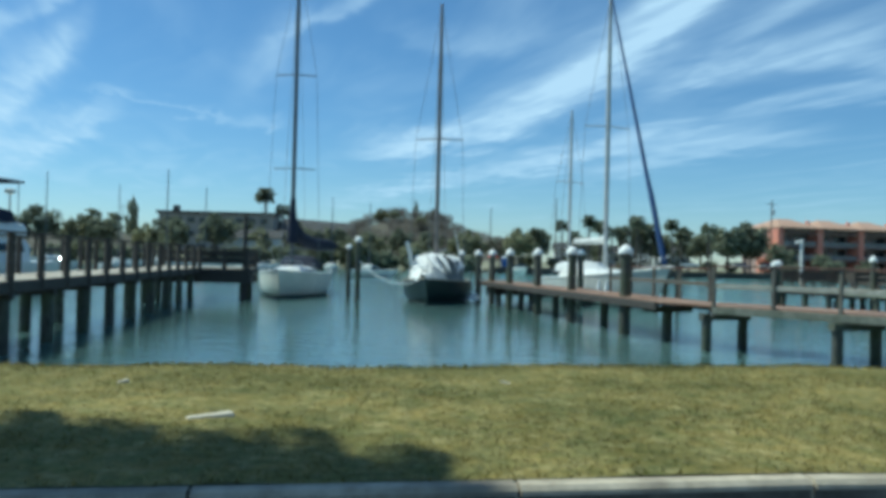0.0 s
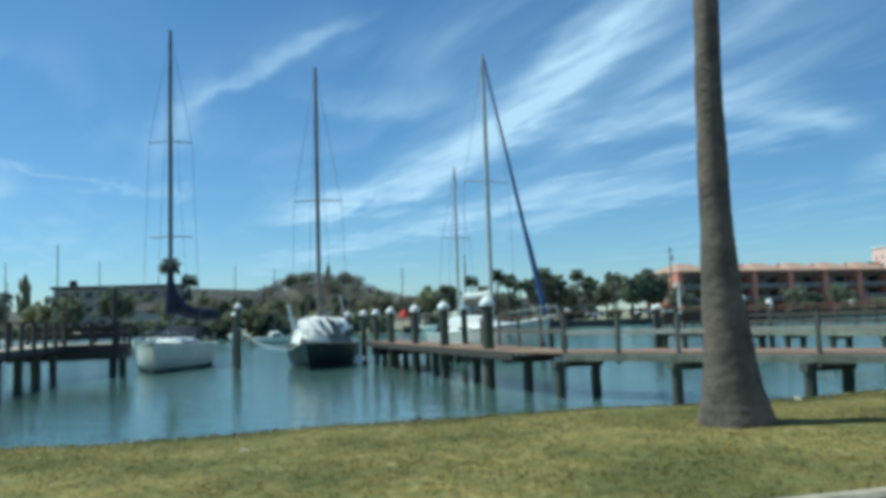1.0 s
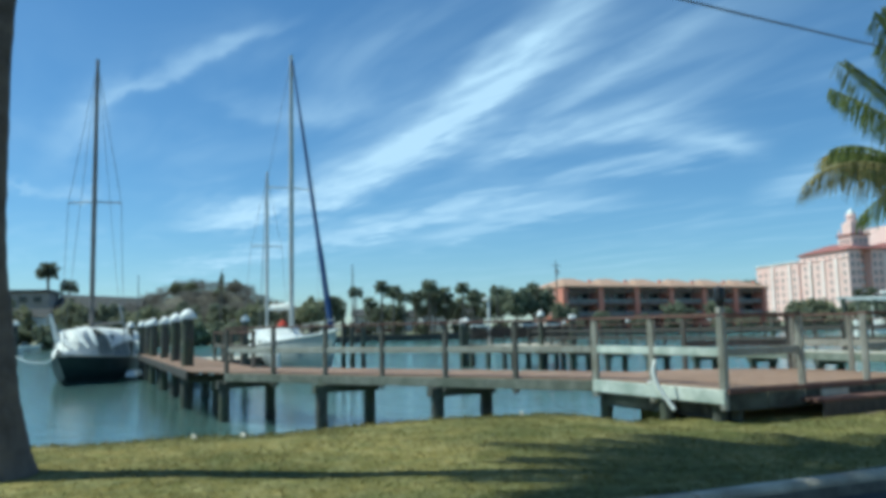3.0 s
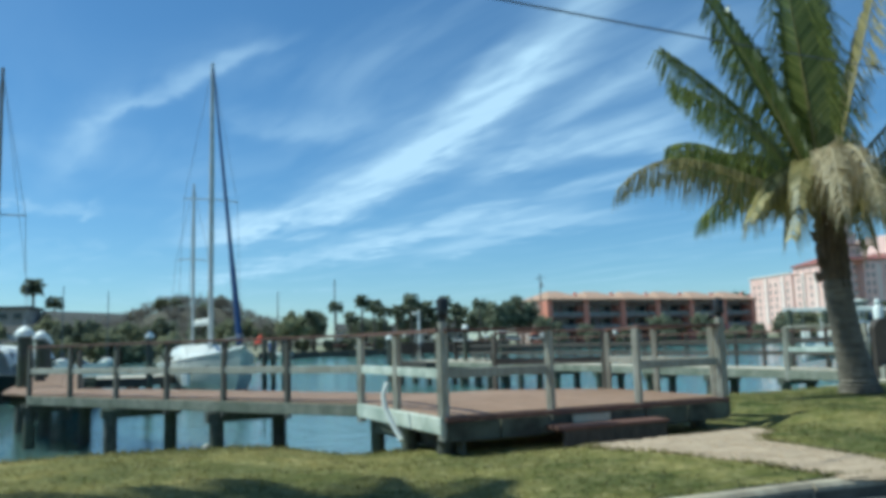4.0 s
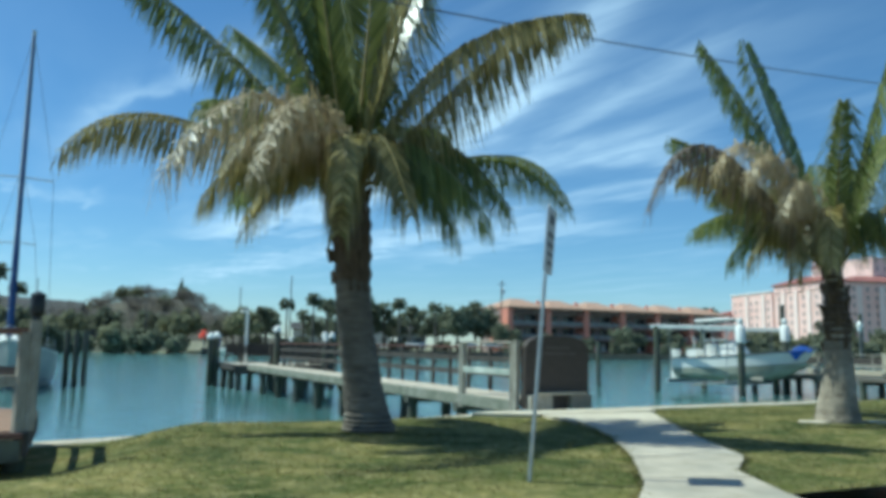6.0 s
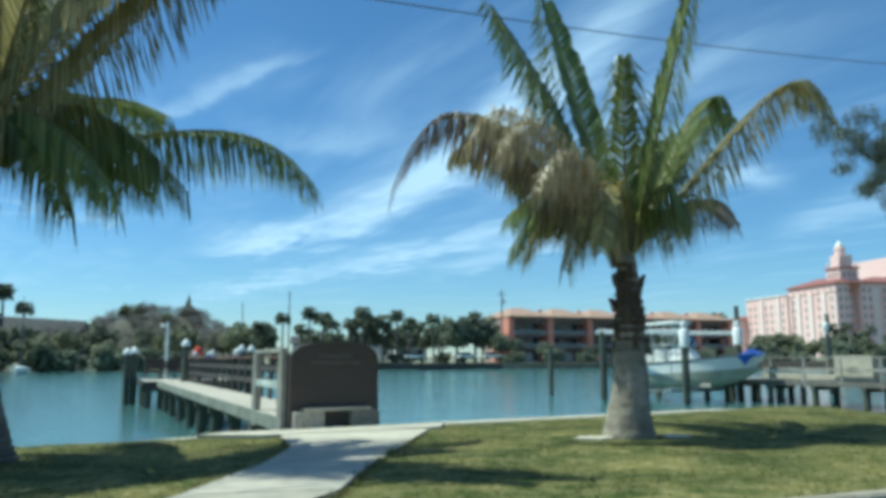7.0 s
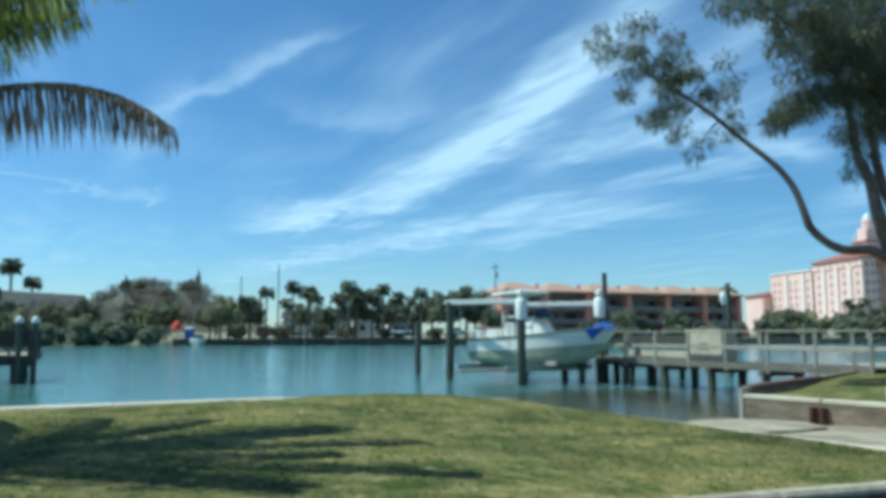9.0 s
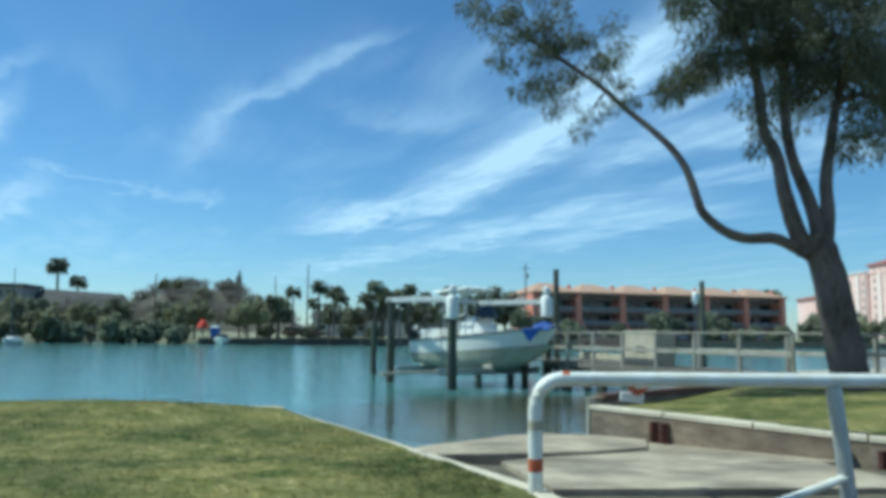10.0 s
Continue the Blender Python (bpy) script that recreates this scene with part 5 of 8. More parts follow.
mast_parts(boat, 4.0, 1.6, 20.6, 0.13, SPAR_DARK, (7.8, 13.6), 1.25, (0, 0.1, 1.65), (0, 10.1, 1.4), 1.7)
part("boom", Shape().tube([(0, 4.1, 2.95), (2.1, 8.4, 2.85)], 0.08, 8), SPAR_DARK, boat)
part("sail_cover", Shape().tube([(0, 4.05, 4.9), (0.1, 4.25, 4.2), (0.4, 4.8, 3.55), (0.9, 5.8, 3.3), (1.3, 6.7, 3.2), (1.75, 7.6, 3.22), (2.15, 8.5, 3.15)], [0.22, 0.36, 0.44, 0.40, 0.44, 0.36, 0.22], 10), CANVAS_NAVY, boat, "navy sail cover lashed along the boom", smooth=True)
part("mast_cover", Shape().tube([(0, 3.95, 3.2), (0, 4.0, 4.2), (0, 4.0, 6.0)], [0.36, 0.30, 0.15], 10), CANVAS_NAVY, boat, smooth=True)
pulpit(boat, rg)
lifelines(boat, rg)
part("hatch", Shape().box(0, 2.0, 1.42, 0.6, 0.6, 0.12, 0.03), SPAR_DARK, boat)
part("anchor_roller", Shape().beam((0, -0.7, 1.62), (0, 0.5, 1.60), 0.18, 0.07), METAL, boat)

# boat B: dark hull under white covers
bowB, axB = (-2.3, 40.4), (0.07, 0.997)
boat = thing("sailboat", "dark green sailboat under bunched white canvas covers", "sailboat", (*bowB, WATER_Z), heading(bowB, axB), group="moored sailboats")
hs, rg = hull_shape(9.4, 4.05, 1.45, 1.10, 0.6, 0.6, 1.3, full=4.0)
part("hull", hs, HULL_DARK, boat, smooth=True)
part("bottom", bottom_shape(9.4, 3.4), ANTIFOUL, boat, smooth=True)
part("deck", deck_shape(rg), GEL_WHITE, boat)
part("rub_rail", rub_rail(rg), GREY_WOOD, boat)
part("cabin", cabin_shape(2.6, 6.5, 0.8, 1.2, 1.1, 0.6), GEL_WHITE, boat, smooth=True)


def drape(y0, y1, half, z_eave, z_ridge, n=14, m=9):
    """A canvas cover hung over a ridge line, with folds."""
    verts, faces = [], []
    for i in range(n + 1):
        y = y0 + (y1 - y0) * i / n
        for j in range(m + 1):
            u = -1 + 2 * j / m
            sag = 0.09 * noise.noise((y * 1.7, u * 2.3, 5.0)) + 0.05 * math.sin(5 * y + 3 * u)
            zz = z_ridge - (z_ridge - z_eave) * abs(u) ** 1.25 + sag + 0.10 * math.sin(math.pi * i / n)
            verts.append((u * half * (1 + 0.05 * math.sin(4 * y)), y + 0.08 * u * u, zz))
    for i in range(n):
        for j in range(m):
            a = i * (m + 1) + j
            faces.append((a, a + 1, a + m + 2, a + m + 1))
    k = len(verts)
    verts += [(x, y, z - 0.03) for x, y, z in verts]
    faces += [tuple(q + k for q in f[::-1]) for f in faces]
    return Shape().add(verts, faces)


def tarp(rows, m=14):
    """A bunched cover draped over the boat: rows of (y, half width, top, edge)."""
    verts, faces = [], []
    for y, half, top, edge in rows:
        for j in range(m + 1):
            u = -1 + 2 * j / m
            sag = 0.17 * noise.noise((y * 2.2, u * 3.6, 5.0)) + 0.05 * math.sin(6 * y + 4 * u)
            verts.append((u * half + 0.04 * math.sin(7 * y), y + 0.10 * noise.noise((u * 3, y, 1)), top - (top - edge) * abs(u) ** 4.5 + sag * (1 - 0.4 * abs(u))))
    n = len(rows)
    for i in range(n - 1):
        for j in range(m):
            a = i * (m + 1) + j
            faces.append((a, a + 1, a + m + 2, a + m + 1))
    k = len(verts)
    verts += [(x * 0.98, y, z - 0.04) for x, y, z in verts]
    faces += [tuple(q + k for q in f[::-1]) for f in faces]
    return Shape().add(verts, faces)


part("fore_cover", tarp([(0.3, 0.22, 1.60, 1.4), (0.9, 0.52, 1.66, 1.35), (1.5, 0.72, 1.82, 1.3), (2.0, 0.85, 2.22, 1.25), (2.35, 0.98, 2.60, 1.25), (3.2, 1.05, 2.68, 1.3)]), CANVAS_WHITE, boat, "bunched white canvas over the foredeck", smooth=True, at=pose(-0.34, 0, 0))
part("boom_cover", tarp([(2.7, 1.40, 2.66, 1.7), (3.6, 1.45, 2.72, 1.8), (4.6, 1.50, 2.70, 2.0), (5.8, 1.50, 2.70, 2.0), (7, 1.46, 2.66, 2.0), (8.4, 1.31, 2.6, 2.0)]), CANVAS_WHITE, boat, "white canvas awning over the boom", smooth=True)
# shaded side of the cover: grey colour, and an added grey end panel
part("side_curtain", tarp([(3.1, 1.40, 2.4, 1.25), (4.2, 1.42, 2.4, 1.2), (6, 1.40, 2.4, 1.2), (8.2, 1.2, 2.3, 1.2)]), CANVAS_GREY, boat, "grey side curtain with shade in its colour", smooth=True)
part("end_curtain", Shape().beam((0.2, 3.05, 1.8), (1.36, 3.12, 1.8), 0.04, 1.15, 0.015), CANVAS_GREY, boat, "added grey panel for the shaded end of the cover")
for k, (a, b, c) in enumerate((((-0.9, 2.2, 2.55), (-0.5, 1.5, 2.05), (0.1, 0.9, 1.75)), ((-0.3, 2.25, 2.62), (0.2, 1.6, 2.2), (0.75, 1.25, 1.75)), ((0.4, 2.3, 2.60), (0.75, 1.8, 2.3), (1.05, 1.6, 1.8)))):
    part("canvas_fold", Shape().tube([a, b, c], [0.10, 0.13, 0.06], 7), CANVAS_WHITE, boat, smooth=True)
mast_parts(boat, 3.8, 1.6, 17.1, 0.12, SPAR_BROWN, (9.3,), 1.35, (0, 0.0, 1.6), (0, 9.3, 1.3), 1.6)
part("boom", Shape().tube([(0, 3.9, 2.9), (0, 8.8, 3.05)], 0.08, 8), SPAR_BROWN, boat)
part("furled_jib", Shape().tube([(-1.1, 2.4, 1.9), (-1.45, 2.2, 3.4)], [0.14, 0.09], 8), CANVAS_WHITE, boat, smooth=True)
part("boat_hook", Shape().tube([(1.5, 5.5, 1.3), (0.95, 5.2, 4.0)], 0.05, 6), SPAR_PALE, boat)
pulpit(boat, rg)
lifelines(boat, rg)
part("tender", cabin_shape(-0.1, 0.9, 0.3, 0.35, 0.2, 0.3), GEL_WHITE, boat, smooth=True).matrix_basis = pose(2.25, 3.0, 0.0)
line = thing("mooring_line", "slack pale rope from a mooring pile to the dark sailboat", "rope", (-6.3, 43.6, 1.2), world_made=True)
part("rope", Shape().tube([(-6.35, 43.5, 1.2), (-5.4, 42.8, 0.45), (-4.4, 42.1, 0.05), (-3.4, 41.5, 0.0), (-2.7, 41.0, 0.3)], 0.035, 6), CANVAS_WHITE, line)

# boat C: white ketch, bow towards the land
bowC, axC = (10.15, 41.6), (-0.33, 0.944)
boat = thing("sailboat", "white ketch with two pale masts and a blue furled headsail", "sailboat", (*bowC, WATER_Z), heading(bowC, axC), group="moored sailboats")
hs, rg = hull_shape(13.2, 4.75, 2.3, 1.35, 0.7, 0.65, 1.6, full=5.0)
part("hull", hs, HULL_GREY, boat, smooth=True)
part("bottom", bottom_shape(13.2, 3.9), ANTIFOUL, boat, smooth=True, at=pose(0, 0, -0.32))
part("deck", deck_shape(rg), GEL_WHITE, boat)
part("rub_rail", rub_rail(rg, 0.05), CAP_WHITE, boat)
for y in (2.4, 3.3):
    part("fender", Shape().lathe(-1.95, y, [(0.03, 0.35), (0.14, 0.45), (0.15, 1.0), (0.12, 1.15), (0.03, 1.5)], 10), CAP_WHITE, boat, "white hanging fender", smooth=True)
part("cabin", cabin_shape(3.4, 9.6, 1.0, 1.5, 1.35, 0.72), GEL_WHITE, boat, smooth=True)
part("pilot_house", cabin_shape(7.4, 10.2, 1.25, 1.45, 1.9, 0.62, 0.35), GEL_WHITE, boat, smooth=True)
for s in (-1, 1):
    for k in range(4):
        part("port_light", Shape().beam((s * (1.08 + 0.06 * k), 4.4 + 1.1 * k, 1.7), (s * (1.13 + 0.06 * k), 5.0 + 1.1 * k, 1.7), 0.05, 0.2), GLASS, boat)
mast_parts(boat, 6.15, 2.3, 18.9, 0.14, SPAR_PALE, (10.75,), 1.5, None, None, 1.8)
mast_parts(boat, 11.1, 2.0, 12.66, 0.10, SPAR_PALE, (7.8,), 1.0, None, (0, 13.1, 1.9), 1.5)
part("boom", Shape().tube([(0, 6.2, 3.7), (0, 10.4, 3.75)], 0.10, 8), SPAR_PALE, boat)
part("furled_sail", sail_bundle(6.3, 10.3, 3.93, 3.93, 0.13, 0.10), CANVAS_WHITE, boat, smooth=True)
part("furled_headsail", Shape().tube([(0, -0.2, 2.5), (0, 1.1, 6.0), (0, 1.6, 7.2), (0, 5.95, 18.5)], [0.16, 0.15, 0.11, 0.05], 8), ROPE_BLUE, boat, "blue furled headsail", smooth=True)
part("bowsprit", Shape().tube([(0, -1.1, 2.35), (0, 1.2, 2.25)], [0.06, 0.09], 8), SPAR_PALE, boat)
for k in range(3):
    part("registration_bar", Shape().beam((-1.02 - 0.12 * k, 1.9 + 0.5 * k, 1.35), (-1.12 - 0.12 * k, 2.25 + 0.5 * k, 1.35), 0.03, 0.22), SIGN_INK, boat)
pulpit(boat, rg)
lifelines(boat, rg)
for x, y in ((11.1, 47.0), (11.6, 46.8), (12.2, 46.2)):
    mooring_pile(x, y, 1.75, 0.15, False, "bare dark wooden mooring pile beside the ketch")

# distant sailboats in the marina across the water
far_boat = thing("sailboat", "distant white sailboat with a bare mast", "sailboat", (-60, 128, WATER_Z), 20, group="distant sailboats")
hs, rg = hull_shape(9, 3, 1.3, 1.0, 0.5)
part("hull", hs, GEL_WHITE, far_boat, smooth=True)
part("deck", deck_shape(rg), GEL_WHITE, far_boat)
part("cabin", cabin_shape(2.4, 6.2, 0.7, 1.05, 1.0, 0.5), GEL_WHITE, far_boat, smooth=True)
part("mast", Shape().tube([(0, 3.8, 1.2), (0, 3.8, 14.0)], [0.11, 0.07], 6), SPAR_DARK, far_boat)
part("boom", Shape().tube([(0, 3.9, 2.3), (0, 7.6, 2.3)], 0.16, 6), CANVAS_NAVY, far_boat)
for x, y, rz, sc in ((-46, 126, 100, 1.15), (-40.5, 124, 70, 0.95), (-23.5, 128, 10, 0.9), (-17.2, 130, 12, 0.85), (-70, 120, 0, 1.1), (-31, 122, 120, 0.72), (-52, 118, 150, 0.7)):
    c = copy_thing(far_boat, pose(x, y, WATER_Z, 0, 0, rz))
    c.scale = (sc, sc, sc)

# small white motor boats by the far bank
runabout = thing("motorboat", "small white motorboat moored by the far bank", "motorboat", (10.2, 150, WATER_Z), 14, group="distant motorboats")
hs, rg = hull_shape(5.6, 2.1, 1.0, 0.8, 0.3, 0.9, 0.9)
part("hull", hs, GEL_WHITE, runabout, smooth=True)
part("deck", deck_shape(rg), GEL_WHITE, runabout)
part("windscreen", cabin_shape(1.9, 3.0, 0.75, 0.9, 0.8, 0.55, 0.6), GLASS, runabout)
part("outboard", Shape().beam((0, 5.75, 0.1), (0, 5.75, 1.2), 0.4, 0.5, 0.1), BLACK, runabout)
for x, y, rz in ((-37, 148, 80), (-44, 146, 60), (-48, 140, 90), (-10, 100, 90), (-58, 112, 80)):
    copy_thing(runabout, pose(x, y, WATER_Z, 0, 0, rz))
runabout.scale = (1.3, 1.3, 1.45)

# motor yacht beyond the dark pier
yacht = thing("motor_yacht", "white motor yacht with a flybridge and a dark canvas top", "motor yacht", (-28.6, 34.0, WATER_Z), -12)
hs, rg = hull_shape(12, 4.2, 2.1, 1.7, 0.6, 0.9, 1.5)
part("hull", hs, GEL_WHITE, yacht, smooth=True)
part("deck", deck_shape(rg), GEL_WHITE, yacht)
part("cabin", cabin_shape(3.0, 9.5, 1.35, 1.65, 1.7, 1.5, 0.3), GEL_WHITE, yacht, smooth=True)
part("window_band", cabin_shape(3.1, 9.0, 1.40, 1.68, 2.3, 0.6, 0.2), GLASS, yacht)
part("flybridge", cabin_shape(5.2, 9.4, 1.3, 1.45, 3.2, 0.8, 0.3), GEL_WHITE, yacht, smooth=True)
part("canvas_top", cabin_shape(5.2, 9.2, 1.35, 1.4, 6.15, 0.2, 0.2), CANVAS_NAVY, yacht, smooth=True)
for sx in (-1.25, 1.25):
    for y in (5.7, 8.9):
        part("stanchion", Shape().tube([(sx, y, 3.8), (sx, y, 6.2)], 0.03, 6), METAL, yacht)
part("bridge_cover", cabin_shape(5.3, 8.6, 1.25, 1.35, 3.95, 0.75, 0.4), CANVAS_NAVY, yacht, "dark blue canvas round the flybridge", smooth=True)
part("radar", Shape().lathe(0, 9.6, [(0.05, 3.9), (0.06, 5.6), (0.3, 5.65), (0.3, 5.85), (0.1, 5.9)], 10), CAP_WHITE, yacht)

# ---- boat lift and its boat ----
LX, LY = Vector((0.872, 0.49)), Vector((-0.49, 0.872))
F2 = Vector((45.7, 41.6))
F3, F1 = F2 + LX * 4.75, F2 + LY * 5.2
F4 = F1 + LX * 4.75
lift = thing("boat_lift", "timber pile boat lift with pale overhead beams and white motor housings", "boat lift", (45.7, 41.6, WATER_Z), world_made=True)
for p, top in ((F1, 2.62), (F2, 2.2), (F3, 2.3), (F4, 2.6)):
    part("piling_post", pile_shape(p.x, p.y, top, 0.19), PILE, lift, smooth=True)
for p, top in ((F2, 2.05), (F3, 2.2)):
    part("motor_housing", Shape().lathe(p.x, p.y, [(0.20, top - 0.35), (0.25, top - 0.30), (0.26, top + 0.45), (0.20, top + 0.55), (0.10, top + 0.6), (0.16, top + 0.68), (0.18, top + 0.8), (0.12, top + 0.93), (0.0, top + 0.98)], 14), CAP_WHITE, lift, "white plastic motor housing", smooth=True)
for a, b in ((F1, F2), (F4, F3)):
    part("lift_beam", Shape().beam((*(a - LY * -0.4), 2.62), (*(b - LY * 0.0), 2.5), 0.16, 0.22), SPAR_PALE, lift, "pale metal overhead beam")
part("lift_beam", Shape().beam((*F1, 2.66), (*F4, 2.66), 0.14, 0.18), SPAR_PALE, lift)
for k, t in enumerate((0.16, 0.84)):
    a, b = F2.lerp(F1, t), F3.lerp(F4, t)
    part("cradle_beam", Shape().beam((*(a - LX * 0.2), -0.42), (*(b + LX * 0.2), -0.42), 0.16, 0.26), METAL, lift)
    for c in (a, b):
        part("cable", Shape().tube([(c.x, c.y, -0.5), (c.x, c.y, 2.5)], 0.02, 5), ROPE, lift)
for s in (-0.55, 0.55):
    c0, c1 = (F2 + F3) / 2 + LX * s - LY * 0.2, (F1 + F4) / 2 + LX * s + LY * 0.3
    part("bunk", Shape().beam((*c0, -0.20), (*c1, -0.20), 0.16, 0.18), GREY_WOOD, lift)
part("walk_beam", Shape().beam((*(F2 - LX * 2.6 + LY * 1.0), -0.45), (*(F2 + LX * 0.6 + LY * 1.0), -0.40), 0.35, 0.1), GREY_WOOD, lift)
mooring_pile(42.05, 52.4, 1.75, 0.16, False, "bare dark wooden mooring pile")
mooring_pile(50.46, 45.04, 4.0, 0.13, False, "tall thin dark wooden pile beside the boat lift")

cb = thing("lifted_boat", "white open motorboat on a lift under a blue bow cover", "motorboat",
           (49.55, 41.5, 0.42), 0)
cb.matrix_basis = pose(49.55, 41.5, 0.42, 0, 0, heading(None, (-0.66, 0.75))) @ pose(0, 0, 0, -3.5, 0, 0)
hs, rg = hull_shape(7.1, 2.45, 1.02, 0.76, 0.58, 0.92, 1.0, full=6.5)
part("hull", hs, GEL_WHITE, cb, smooth=True)
# lower hull in grey-green: the white hull's underside shade as colour
part("lower_hull", hull_shape(7.0, 2.48, 0.30, 0.20, 0.61, 0.92, 0.7, full=6.5)[0], HULL_GREEN, cb, "grey-green lower hull with underside shade in its colour", smooth=True)
part("rub_rail", rub_rail(rg, 0.045), SPAR_DARK, cb, "dark rubbing strake")
part("deck", deck_shape(rg, 0.12, 0.02), GEL_WHITE, cb)
part("bow_cover", drape(-0.35, 0.72, 0.46, 0.84, 1.06, 10, 8), CANVAS_BLUE, cb, "blue canvas bow cover with a hanging flap", smooth=True)
part("cover_flap", Shape().add([(-0.40, -0.05, 1.00), (-0.78, 0.72, 0.96), (-0.66, 0.45, 0.44), (-0.44, -0.05, 0.97), (-0.82, 0.72, 0.93), (-0.70, 0.45, 0.42)], [(2, 1, 0), (3, 4, 5), (1, 4, 3, 0), (2, 5, 4, 1), (0, 3, 5, 2)]), CANVAS_BLUE, cb)
part("console", cabin_shape(3.0, 4.4, 0.55, 0.6, 0.75, 0.85, 0.35), GEL_WHITE, cb, smooth=True)
part("console_screen", cabin_shape(3.1, 3.5, 0.52, 0.55, 1.58, 0.5, 0.7), GLASS, cb)
for sx in (-0.75, 0.75):
    for y in (3.9, 5.2):
        part("top_post", Shape().tube([(sx, y, 0.45), (sx * 0.95, y + 0.05, 2.88)], 0.03, 6), METAL, cb)
part("hard_top", cabin_shape(3.5, 5.6, 0.95, 1.0, 2.85, 0.12, 0.2), GEL_WHITE, cb, "white hard top", smooth=True)
part("top_rack", Shape().beam((-0.8, 4.9, 3.03), (0.8, 4.9, 3.03), 0.12, 0.12), SPAR_DARK, cb)
part("leaning_seat", Shape().box(0, 5.0, 0.8, 1.0, 0.5, 0.75, 0.08), GEL_WHITE, cb)
part("seat_cover", Shape().box(0.1, 6.1, 0.85, 1.3, 0.6, 0.45, 0.12), CAP_WHITE, cb)
for sx in (-0.73, 0.73):
    part("top_rail", Shape().tube([(sx, 3.6, 2.78), (sx, 5.5, 2.82)], 0.035, 6), METAL, cb)
    part("side_brace", Shape().tube([(sx, 3.9, 1.75), (sx, 5.2, 1.75)], 0.028, 6), METAL, cb)
    part("front_brace", Shape().tube([(sx, 3.9, 1.9), (sx, 3.6, 2.8)], 0.028, 6), METAL, cb)
for sx in (0.0,):
    part("outboard", Shape().beam((sx, 7.35, -0.35), (sx, 7.2, 1.35), 0.42, 0.5, 0.14), GEL_WHITE, cb, "white outboard motor")
part("antenna", Shape().tube([(0.9, 6.4, 0.5), (0.9, 6.45, 2.1)], 0.035, 6), CAP_WHITE, cb)

# ---- boardwalk to the lift ----
dk = thing("boardwalk", "grey weathered boardwalk with railings leading to the boat lift", "boardwalk", (53.5, 31.5, 0), world_made=True)
K0, K1 = Vector((53.9, 30.6)), Vector((49.7, 43.6))
KD = (K1 - K0).normalized()
KN = Vector((KD.y, -KD.x))
planks(dk, K0, K1, -1.7, 0.08, BROWN_GREY, step=0.15)
for s in (-0.03, 1.73):
    part("edge_beam", Shape().beam((*(K0 + KN * s), -0.04), (*(K1 + KN * s), -0.04), 0.06, 0.2), BROWN_GREY, dk)
for i in range(5):
    bent(dk, K0 + KD * (1.5 + 2.6 * i) + KN * 0.85, KN, 0.75, -0.24, 0.16)
railing(dk, [K0, K1], 0.08, 1.1, GREY_WOOD, GREY_WOOD, GREY_WOOD, step=1.9, w=0.11)
railing(dk, [K0 + KN * 1.7, K1 + KN * 1.7], 0.08, 1.1, GREY_WOOD, GREY_WOOD, GREY_WOOD, step=1.9, w=0.11)
# two added boards stand in for the tan and dark bands beyond the rail
part("toe_board", Shape().beam((*(K0 + KD * 8.6 + KN * 1.66), 0.25), (*(K1 + KN * 1.66), 0.25), 0.04, 0.26, 0.01), TAN_BOX, dk, "added tan board in place of the pale deck behind")
part("side_board", Shape().beam((*(K0 + KD * 8.6 + KN * 1.66), 0.86), (*(K1 + KN * 1.66), 0.86), 0.04, 0.34, 0.01), DARK_WOOD, dk, "added dark board in place of the dark strip behind")
mooring_pile(58.32, 48.56, 3.8, 0.13, False, "tall dark wooden pile beside a white lantern")
j0 = K1 - KN * 1.2 - KD * 0.1
planks(dk, j0, j0 + KD * 1.8, -6.4, 0.08, GREY_WOOD, step=0.16)
for k in range(4):
    bent(dk, j0 + KD * 0.9 + KN * (0.3 + 1.9 * k), KD, 0.7, -0.2, 0.16)
# boardwalk carries on along the land
railing(dk, [K0 + KN * 1.7, Vector((62, 36.0)), Vector((72, 40.0))], 0.08, 1.1, GREY_WOOD, GREY_WOOD, GREY_WOOD, step=2.0, w=0.11)
planks(dk, Vector((56.0, 32.6)), Vector((72, 40.0)), 1.7, 0.08, GREY_WOOD, singles=False)
bx = thing("dock_box", "tan storage box with a dark vent on the boardwalk", "storage box", (*(K0 + KD * 7.6 + KN * 0.95), 0.08), math.degrees(math.atan2(KD.y, KD.x)))
part("body", Shape().box(0, 0, 0, 1.9, 0.75, 1.12, 0.04), TAN_BOX, bx)
part("lid", Shape().box(0, 0, 1.12, 1.98, 0.82, 0.07, 0.02), TAN_BOX, bx)
part("vent", Shape().beam((-0.25, 0.38, 0.55), (0.25, 0.38, 0.55), 0.03, 0.22), DARK_WOOD, bx)
lp = thing("lamp_post", "thin dark lamp post with a white lantern behind the boardwalk", "lamp post", (57.76, 47.94, -1.0))
part("pole", Shape().tube([(0, 0, 0), (0, 0, 3.6)], [0.06, 0.045], 8), SPAR_DARK, lp)
part("lantern", Shape().lathe(0, 0, [(0.07, 3.6), (0.15, 3.82), (0.18, 4.02), (0.15, 4.2), (0.0, 4.32)], 10), CAP_WHITE, lp, smooth=True)

# ---- palms ----


